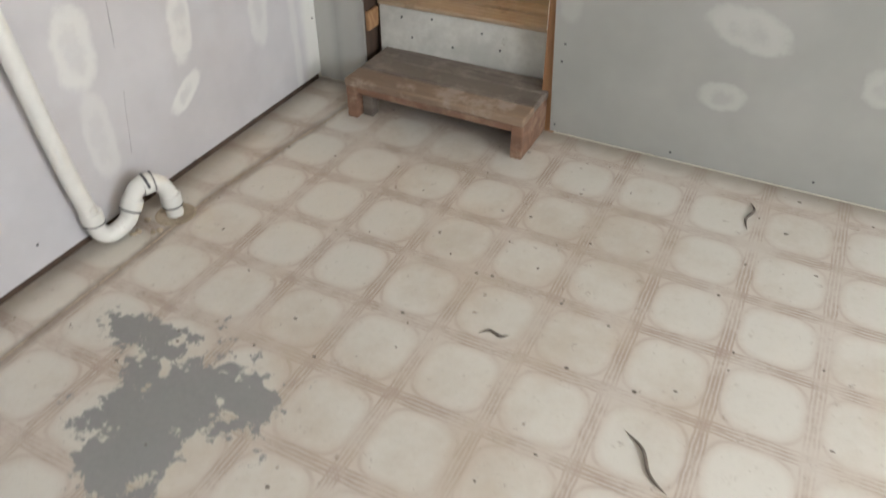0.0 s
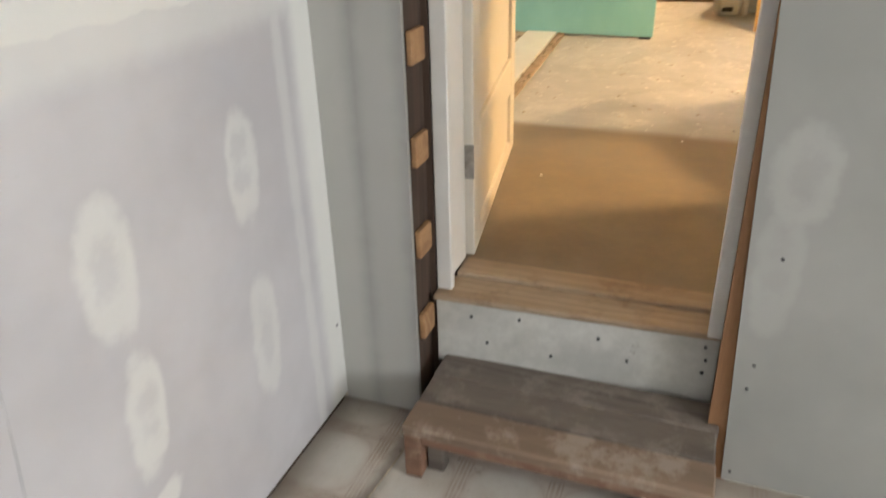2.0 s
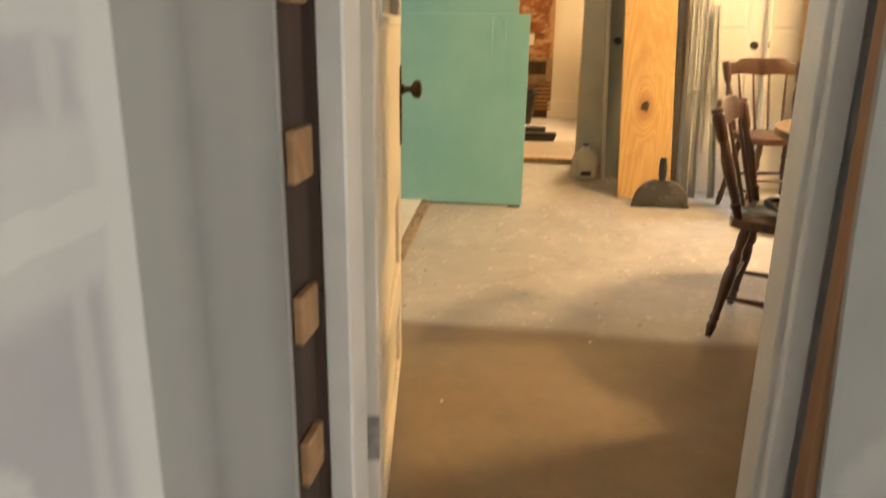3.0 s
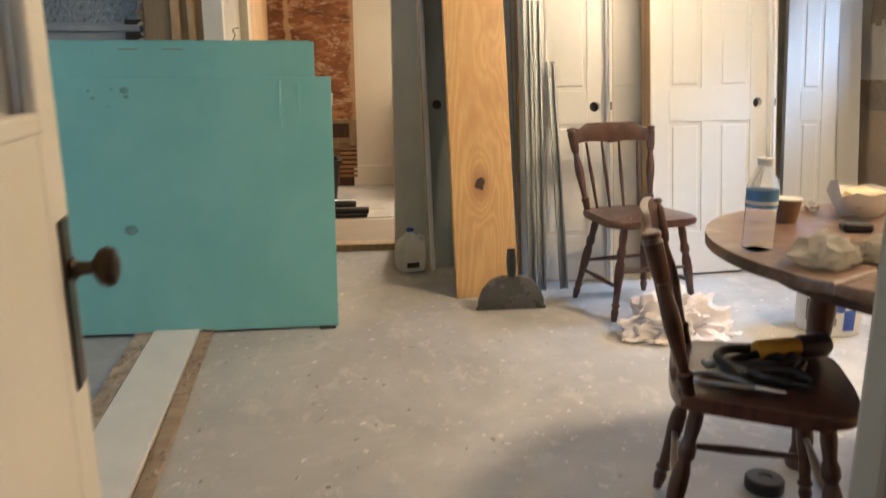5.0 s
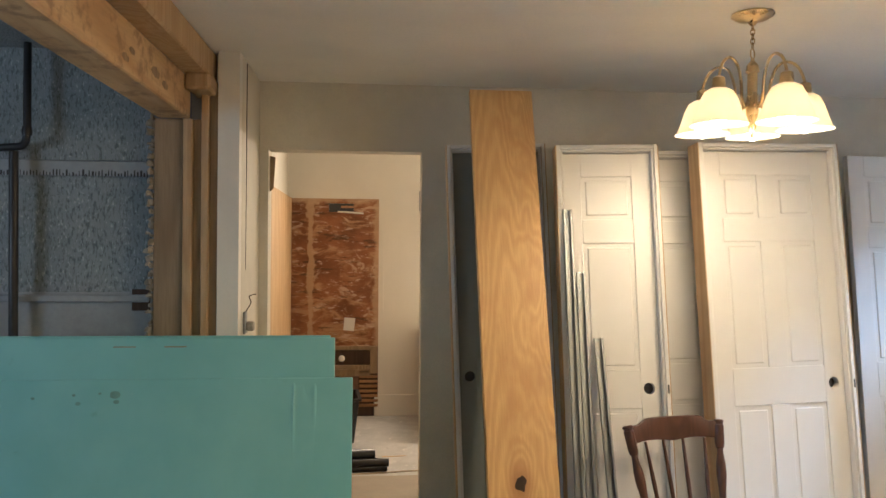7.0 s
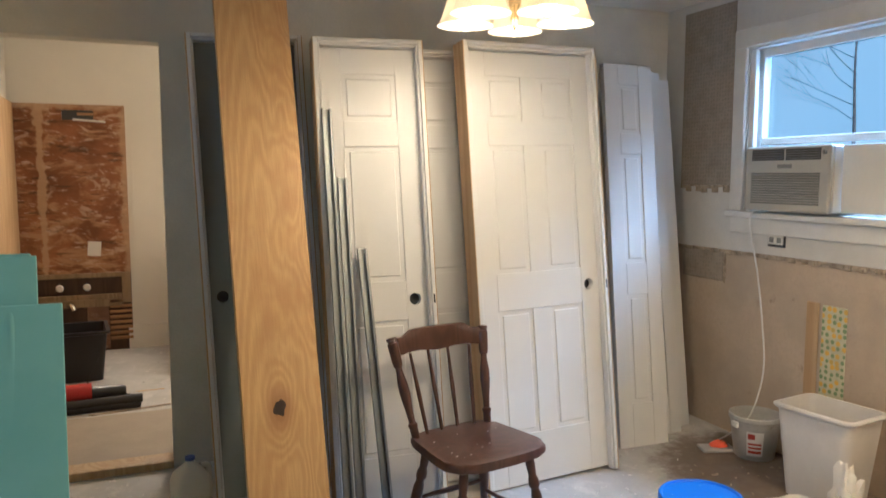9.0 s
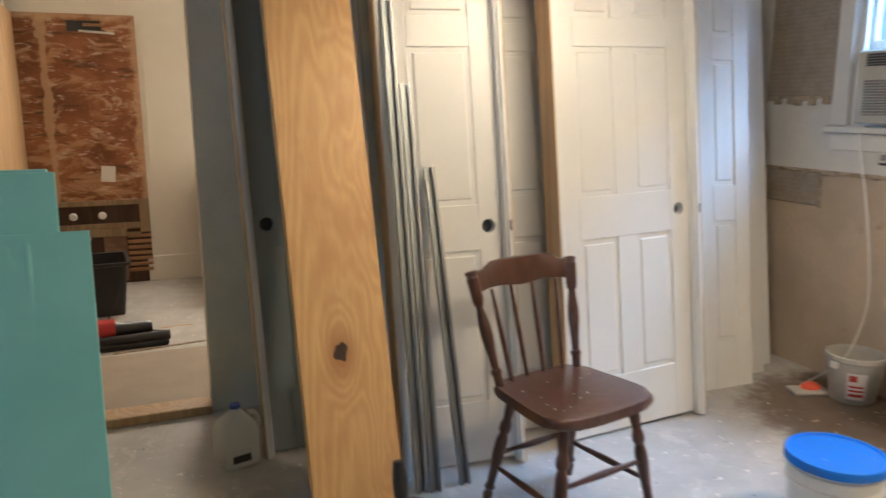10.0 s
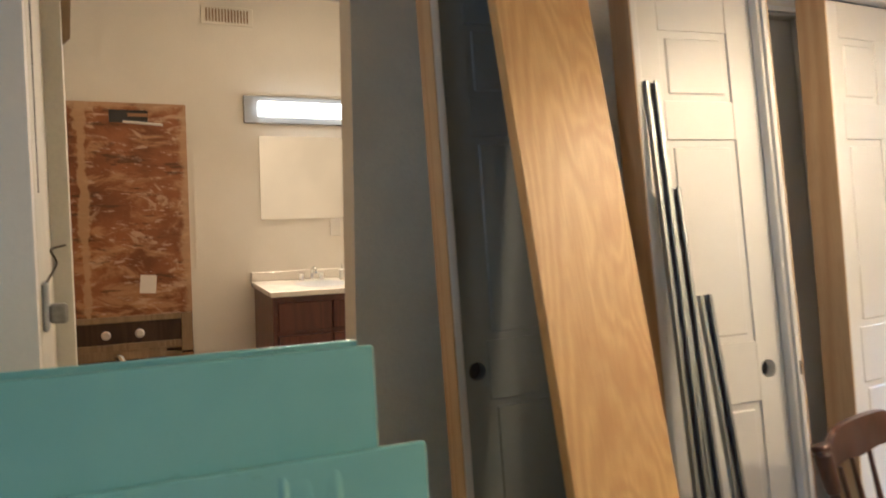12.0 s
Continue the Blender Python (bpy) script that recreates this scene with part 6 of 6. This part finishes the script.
jug = thing("water_jug", pose(0.775, 4.33, 0, 0, 0, 15), "translucent white gallon jug with a small label", "jug")
own, rings = bmesh.new(), []
for z, w in ((0, 0.060), (0.008, 0.072), (0.06, 0.076), (0.13, 0.076), (0.165, 0.066), (0.195, 0.040), (0.212, 0.022), (0.225, 0.019)):
    rings.append([own.verts.new((x, y, z)) for x, y in rounded(w, w, min(0.03, w * 0.8))])
for a, b in zip(rings, rings[1:]):
    for k in range(len(a)):
        own.faces.new((a[k], a[(k + 1) % len(a)], b[(k + 1) % len(a)], b[k]))
own.faces.new(rings[0]), own.faces.new(rings[-1])
part("jug_body", own, M_JUG, jug, "", True)
part("jug_handle", tube([(0.05, 0, 0.19), (0.075, 0, 0.185), (0.083, 0, 0.15), (0.078, 0, 0.11)], 0.012, 10), M_JUG, jug, "", True)
part("cap", lathe([(0.224, 0.021), (0.24, 0.021), (0.241, 0.001)], 20), M_INKBLUE, jug, "blue cap", True)
lab = part("label", box(-0.05, 0.03, -0.0785, -0.077, 0.025, 0.085), M_PAPER, jug, "small printed label")
part("print", box(-0.046, 0.026, -0.0792, -0.0787, 0.03, 0.06), M_INKBLACK, lab)

own = crumpled(0.225, 0.125, 0.15, 4.4, 0.6, 5)
for v in own.verts:
    ridge = abs(noise.noise(v.co * 16 + Vector((2, 5, 1)))) * 0.035 + abs(noise.noise(v.co * 34)) * 0.012
    v.co.z = max(0.001, v.co.z - ridge) if v.co.z > 0.002 else v.co.z
single("crumpled_cloth", own, M_CLOTH, "crumpled pinkish white cloth lying on the floor", "cloth", m=pose(1.82, 3.10, 0, 0, 0, 5), smooth=True)

strip = thing("cord_end_tray", pose(3.44, 4.03, 0, 0, 0, -20), "pale tray with an orange extension plug on the floor", "plug")
part("tray", box(-0.10, 0.08, -0.05, 0.05, 0, 0.018, 0.006), M_GREYPAIL, strip)
part("plug", crumpled(0.05, 0.032, 0.03, 1.7, 0.15, 3, 0.018), M_ORANGE, strip, "bright orange plug", True)

# ---- chandelier ----
CX, CY = 1.908, 3.475
lamp_ = thing("chandelier", pose(CX, CY, 0, 0, 0, 42), "lit brass chandelier with five frosted bell shades", "chandelier")
part("canopy", lathe([(CEIL - 0.001, 0.078), (CEIL - 0.008, 0.080), (CEIL - 0.022, 0.058), (CEIL - 0.032, 0.018), (CEIL - 0.045, 0.010)], 28), M_BRASS, lamp_, "", True)
for k in range(5):
    z = CEIL - 0.052 - 0.018 * k
    part("chain_link", moved(tube([(0.008 * math.cos(a), 0, 0.013 * math.sin(a)) for a in np.linspace(0, 2 * math.pi, 13)], 0.0022, 6, None, 0, False), pose(0, 0, z, 0, 0, 90 * (k % 2))), M_BRASS, lamp_, "", True)
part("loop", moved(tube([(0.02 * math.cos(a), 0, 0.02 * math.sin(a)) for a in np.linspace(0, 2 * math.pi, 17)], 0.003, 6, None, 0, False), pose(0, 0, 2.315)), M_BRASS, lamp_, "", True)
part("stem", lathe([(2.297, 0.005), (2.285, 0.010), (2.27, 0.022), (2.245, 0.026), (2.24, 0.019), (2.115, 0.019), (2.10, 0.024), (2.08, 0.022), (2.05, 0.013), (2.03, 0.016), (2.015, 0.009), (2.0, 0.011), (1.985, 0.002)], 24), M_BRASS, lamp_, "", True)
for k in range(5):
    a = 2 * math.pi * k / 5 + 0.35
    c, s = math.cos(a), math.sin(a)
    arm = part("arm", tube([(r * c, r * s, z) for r, z in ((0.02, 2.13), (0.045, 2.105), (0.062, 2.14), (0.068, 2.20), (0.09, 2.262), (0.13, 2.283), (0.17, 2.262), (0.192, 2.215), (0.195, 2.19))], 0.0058, 8), M_BRASS, lamp_, "curved brass arm", True)
    at = pose(0.195 * c, 0.195 * s, 0)
    part("socket", lathe([(2.205, 0.010), (2.198, 0.022), (2.16, 0.026), (2.15, 0.032)], 20, None, at), M_BRASS, arm, "", True)
    part("shade", lathe([(2.158, 0.032), (2.146, 0.052), (2.116, 0.068), (2.072, 0.082), (2.036, 0.095), (2.022, 0.106), (2.0245, 0.1055), (2.039, 0.093), (2.075, 0.080), (2.118, 0.066), (2.144, 0.050), (2.154, 0.031)], 28, None, at), M_OPAL, arm, "frosted bell glass shade", True)
    part("bulb", lathe([(2.12, 0.012), (2.10, 0.014), (2.075, 0.026), (2.04, 0.030), (2.018, 0.022), (2.008, 0.001)], 18, None, at), M_BULB, arm, "lit bulb", True)
    w = lamp_.matrix_world @ Vector((0.195 * c, 0.195 * s, 1.995))
    lamp("bulb_light", "POINT", w, 5.5, WARM, 0.03)

# ---- bathroom things ----
van = thing("bathroom_vanity", pose(0.90, 7.10, 0), "dark cherry bathroom vanity with a pale sink top", "vanity")
part("cabinet", box(0.02, 0.78, 0.04, 0.64, 0.09, 0.80, 0.003), M_CABINET, van)
part("plinth", box(0.02, 0.78, 0.08, 0.64, 0, 0.0895), M_CREAM, van)
top_ = part("sink_top", box(0.0, 0.80, 0.0, 0.643, 0.801, 0.835, 0.006, None, 2), M_MARBLE, van, "pale moulded sink top")
part("backsplash", box(0.0, 0.80, 0.622, 0.643, 0.8355, 0.90, 0.004), M_MARBLE, top_)
own = lathe([(0.836, 0.17), (0.838, 0.165), (0.8365, 0.15), (0.8362, 0.0)], 32, None, pose(0.4, 0.30, 0))
part("basin", own, M_PALEGREY, top_, "shallow oval basin", True)
tap = part("faucet", tube([(0.4, 0.53, 0.84), (0.4, 0.52, 0.90), (0.4, 0.46, 0.93), (0.4, 0.42, 0.90)], 0.012, 10), M_CHROME, top_, "chrome faucet", True)
for x in (0.33, 0.47):
    part("tap_handle", lathe([(0.836, 0.02), (0.87, 0.018), (0.885, 0.024), (0.89, 0.005)], 14, None, pose(x, 0.54, 0)), M_CHROME, tap, "", True)
for x0, x1 in ((0.05, 0.395), (0.405, 0.75)):
    d = part("door", box(x0, x1, 0.02, 0.0395, 0.13, 0.55, 0.004), M_CABINET, van)
    part("door_panel", box(x0 + 0.06, x1 - 0.06, 0.014, 0.0198, 0.19, 0.49, 0.005), M_CABINET, d)
    part("drawer", box(x0, x1, 0.02, 0.0395, 0.58, 0.76, 0.004), M_CABINET, van)
single("soap_bottle", lathe([(0, 0.025), (0.07, 0.025), (0.08, 0.010), (0.11, 0.008), (0.112, 0.001)], 16), M_PVC, "small white soap bottle on the sink top", "bottle", m=pose(1.50, 7.55, 0.836), smooth=True)
light = thing("vanity_light", pose(0.88, 7.70, 1.925), "lit white bar light over the mirror", "wall light")
part("back_plate", box(0.0, 0.78, 0.02, 0.044, 0.0, 0.185, 0.004), M_PALEGREY, light)
part("diffuser", box(0.09, 0.74, -0.04, 0.0195, 0.045, 0.145, 0.008), M_DIFFUSER, light, "glowing white diffuser")
lamp("vanity_lamp", "AREA", (1.30, 7.63, 2.02), 132, BATH, 0.62, 0.10, target=(1.25, 5.6, 1.5))
mir = thing("wall_mirror", pose(0.98, 7.738, 1.265), "plain frameless wall mirror", "mirror")
part("glass", box(0.0, 0.66, 0.0, 0.005, 0.0, 0.575), M_MIRROR, mir)
outb = thing("wall_outlet", pose(1.51, 7.742, 1.195), "pale wall outlet plate", "outlet")
part("plate", box(-0.04, 0.04, -0.006, 0.001, -0.06, 0.06, 0.003), M_AC, outb)
vent = thing("wall_vent", pose(0.62, 7.738, 2.57), "tan metal air vent high on the wall", "vent")
part("frame", box(0, 0.34, -0.006, 0.004, 0, 0.12, 0.003), M_CREAM, vent)
for k in range(14):
    part("slat", box(0.03 + k * 0.0205, 0.04 + k * 0.0205, -0.012, -0.0065, 0.018, 0.102), M_SILLWOOD, vent)
tub = thing("black_tote", pose(0.17, 6.90, 0, 0, 0, 5), "black plastic tote on the bathroom floor", "tote")
own, rings = bmesh.new(), []
for z, w, d in ((0, 0.13, 0.16), (0.34, 0.165, 0.20), (0.345, 0.185, 0.22), (0.365, 0.185, 0.22), (0.365, 0.16, 0.195), (0.02, 0.125, 0.155)):
    rings.append([own.verts.new((x, y, z)) for x, y in rounded(w, d, 0.03)])
for a, b in zip(rings, rings[1:]):
    for k in range(len(a)):
        own.faces.new((a[k], a[(k + 1) % len(a)], b[(k + 1) % len(a)], b[k]))
own.faces.new(rings[0]), own.faces.new(rings[-1])
part("tote_body", own, M_BLACK, tub, "", True)
saw = thing("power_tool", pose(0.30, 6.05, 0, 0, 0, 4), "black and red power tool lying on the floor", "power tool")
part("base", box(-0.26, 0.26, -0.10, 0.10, 0.0, 0.035, 0.008), M_BLACK, saw)
part("motor", between((-0.24, 0.02, 0.095), (0.18, 0.02, 0.09), [(0, 0.05), (0.05, 0.062), (0.5, 0.062), (0.55, 0.045), (0.95, 0.04), (1, 0.03)], 20), M_BLACK, saw, "", True)
part("shell", between((-0.22, 0.02, 0.098), (-0.02, 0.02, 0.096), [(0, 0.064), (1, 0.064)], 20), M_RED, saw, "red shell", True)
part("guide", between((-0.25, -0.07, 0.055), (0.27, -0.07, 0.055), [(0, 0.028), (1, 0.028)], 14), M_BLACK, saw, "", True)
part("cord", tube([(0.2, 0.05, 0.05), (0.28, 0.12, 0.02), (0.12, 0.28, 0.006), (-0.05, 0.45, 0.006), (0.05, 0.5, 0.25)], 0.005, 6), M_BLACK, saw, "", True)
yl = single("yellow_mark", box(-0.09, 0.09, -0.006, 0.006, 0.004, 0.0055), M_YELLOW, "yellow pencil line on the subfloor", "mark", m=pose(0.62, 6.35, -0.0035, 0, 0, 4))
switch = thing("loose_switch", pose(-0.164, 4.41, 1.20), "hanging loose wall switch with bare wires", "switch")
part("box", box(0.0, 0.012, -0.03, 0.03, -0.06, 0.05, 0.004), M_PALEGREY, switch)
part("toggle", box(0.012, 0.05, -0.014, 0.014, -0.045, 0.0, 0.006), M_IRON, switch)
part("wire", tube([(0.01, 0, 0.05), (0.03, 0.02, 0.09), (0.02, 0.03, 0.12), (0.05, 0.04, 0.13)], 0.0025, 6), M_BRONZE, switch, "", True)

setting("corner_crack", tube([(-0.1645, 4.45, 2.46), (-0.1645, 4.447, 2.2), (-0.1645, 4.452, 1.95), (-0.1645, 4.449, 1.7), (-0.1645, 4.447, 1.45)], lambda k: 0.0042 * (1 - 0.7 * k), 6), M_INKBLACK, "dark crack in the wall corner")
tag = single("torn_strip", moved(prism([(-0.016, -0.09), (0.004, -0.07), (0.008, 0.0), (0.014, 0.10), (-0.016, 0.11)], 0, 0.004), pose(-0.10, 4.93, 1.96, 90, 0, 0)), M_POST, "brown torn strip hanging in the opening", "strip")

side_pipe = thing("waste_pipe", pose(0, 0, 0), "old black iron waste pipe against the grey wall", "pipe")
part("pipe", tube([(-1.09, 4.22, 2.468), (-1.09, 4.22, 2.2), (-1.09, 4.22, 2.06), (-1.105, 4.22, 2.012), (-1.15, 4.22, 2.0), (-1.30, 4.22, 1.99)], 0.017, 12), M_BLACK, side_pipe, "", True)
part("stack", tube([(-1.16, 4.25, 1.985), (-1.155, 4.25, 1.2), (-1.15, 4.25, 0.0)], 0.02, 14), M_BLACK, side_pipe, "", True)
part("elbow", between((-1.09, 4.22, 2.05), (-1.09, 4.22, 2.09), [(0, 0.020), (0.5, 0.023), (1, 0.020)], 14), M_BLACK, side_pipe, "", True)
for k, (y0, z0, w) in enumerate(((2.55, 2.25, 0.05), (2.72, 2.22, 0.07), (2.86, 2.26, 0.04), (3.35, 2.2, 0.035), (3.42, 2.24, 0.03), (3.7, 2.23, 0.05), (3.83, 2.21, 0.04))):
    blot = [(y0 + w * (1 + 0.6 * noise.noise(Vector((j, y0, 0)))) * math.cos(j * 0.45), z0 + 0.4 * w * (1 + 0.7 * noise.noise(Vector((j, z0, 3)))) * math.sin(j * 0.45)) for j in range(14)]
    setting("beam_stain", moved(prism(blot, 0, 0.0008), Matrix(((0, 0, 1, -0.3849), (1, 0, 0, 0), (0, 1, 0, 0), (0, 0, 0, 1)))), M_POST, "dark brown stain on the header beam")

# ---- floor litter ----
rnd = random.Random(21)
bm = None
for k in range(70):
    x, y = rnd.uniform(-0.05, 3.4), rnd.uniform(0.9, 4.4)
    bm = joined(bm, moved(crumpled(rnd.uniform(0.004, 0.012), rnd.uniform(0.003, 0.008), 0.004, k * 1.3, 0.4, 1), pose(x, y, 0.0003, 0, 0, rnd.uniform(0, 360))))
tagged(single("floor_crumbs", bm, M_PAPER, "scattered pale plaster crumbs on the floor", "debris"), kind="stuff")
bm = None
for k in range(60):
    x, y = (rnd.uniform(3.05, 3.65), rnd.uniform(3.3, 3.9)) if k % 2 else (rnd.uniform(-0.12, 0.9), rnd.uniform(1.6, 3.3))
    bm = joined(bm, moved(crumpled(rnd.uniform(0.005, 0.016), rnd.uniform(0.003, 0.006), 0.004, k * 2.1, 0.4, 1), pose(x, y, 0.0003, 0, 0, rnd.uniform(0, 360))))
tagged(single("dark_litter", bm, M_RUBBLE, "dark splinters and litter on the floor", "debris"), kind="stuff")
bm = None
for k in range(110):
    x, y = rnd.uniform(0.05, 2.6), rnd.uniform(-2.2, -0.03)
    bm = joined(bm, moved(crumpled(rnd.uniform(0.002, 0.0075), rnd.uniform(0.002, 0.006), 0.0025, k * 1.7, 0.4, 1), pose(x, y, F1 + 0.0003)))
tagged(single("vinyl_litter", bm, M_STEP, "dark specks of dirt on the vinyl", "debris"), kind="stuff")

bm = None
for k in range(130):
    s, u = (-0.135, 0.03) if k % 3 else (0.125, 0.025)
    lump = crumpled(rnd.uniform(0.006, 0.022), rnd.uniform(0.005, 0.015), rnd.uniform(0.004, 0.012), k * 0.7, 0.5, 1)
    at = pose(-0.235, 2.2, 0.013, 0, 0, 3.2) @ pose(s + rnd.uniform(-u, u), rnd.uniform(-1.25, 1.2), 0, 0, 0, rnd.uniform(0, 360))
    bm = joined(bm, moved(lump, at))
tagged(single("plank_rubble", bm, M_RUBBLE, "plaster crumbs and splinters along the floor plank", "debris"), kind="stuff")

# ---- outside ----


def bare_tree(x, y, seed, height):
    top = thing("bare_tree", pose(x, y, -0.6), "leafless grey winter tree outside", "tree")
    r = random.Random(seed)
    trunk = tube([(0, 0, 0), (0.1, 0.05, height * 0.3), (-0.05, 0.1, height * 0.6), (0.1, 0, height)], lambda k: 0.16 * (1 - 0.85 * k), 8)
    part("trunk", trunk, M_BARK, top, "", True)
    crown = bmesh.new()

    def limb(p, way, length, rad, level):
        nonlocal crown
        end = p + way * length
        mid = p.lerp(end, 0.5) + Vector((r.uniform(-1, 1), r.uniform(-1, 1), r.uniform(-0.5, 0.8))) * length * 0.08
        crown = tube([p, mid, end], lambda k: rad * (1 - 0.6 * k), 5, crown, 3)
        if level:
            for _ in range(4):
                k = r.uniform(0.35, 1.0)
                turn = Vector((r.uniform(-1, 1), r.uniform(-1, 1), r.uniform(-0.3, 0.7)))
                limb(p.lerp(end, k), (way + turn * 0.8).normalized(), length * r.uniform(0.45, 0.7), rad * 0.45, level - 1)

    for k in range(9):
        a = r.uniform(0, 6.28)
        limb(Vector((0.05, 0.05, height * (0.35 + 0.06 * k))), Vector((math.cos(a), math.sin(a), 0.5)).normalized(), height * 0.32, 0.032, 3)
    part("crown", crown, M_BARK, top)


own = bmesh.new()
own.faces.new([own.verts.new(p) for p in ((78, 20, -0.6), (78, 140, -0.6), (78, 140, 70), (78, 20, 70))])
M_HAZE = glowing("pale_overcast_sky", (0.58, 0.86, 0.95), 1.0)
setting("backdrop", own, M_HAZE, "pale hazy winter sky in the distance")
bare_tree(40.0, 33.5, 3, 15.0)
house = thing("neighbour_house", pose(58, 44, -0.6), "pale sided neighbouring house with a grey gable roof", "house")
part("wall", box(0, 6, 0, 12, 0, 2.7), M_SIDING, house)
own = bmesh.new()
vs = [own.verts.new(p) for p in ((-0.4, -0.4, 2.7), (6.4, -0.4, 2.7), (3, -0.4, 4.4), (-0.4, 12.4, 2.7), (6.4, 12.4, 2.7), (3, 12.4, 4.4))]
for f in ((0, 1, 2), (3, 5, 4), (0, 2, 5, 3), (1, 4, 5, 2), (0, 3, 4, 1)):
    own.faces.new([vs[k] for k in f])
part("roof", own, M_ROOF, house)
for y in (2, 5, 8):
    w = part("window", box(-0.03, -0.005, y, y + 1.0, 1.0, 2.2), M_TRIM, house)
    part("pane", box(-0.04, -0.031, y + 0.08, y + 0.92, 1.08, 2.12), M_INKBLACK, w)
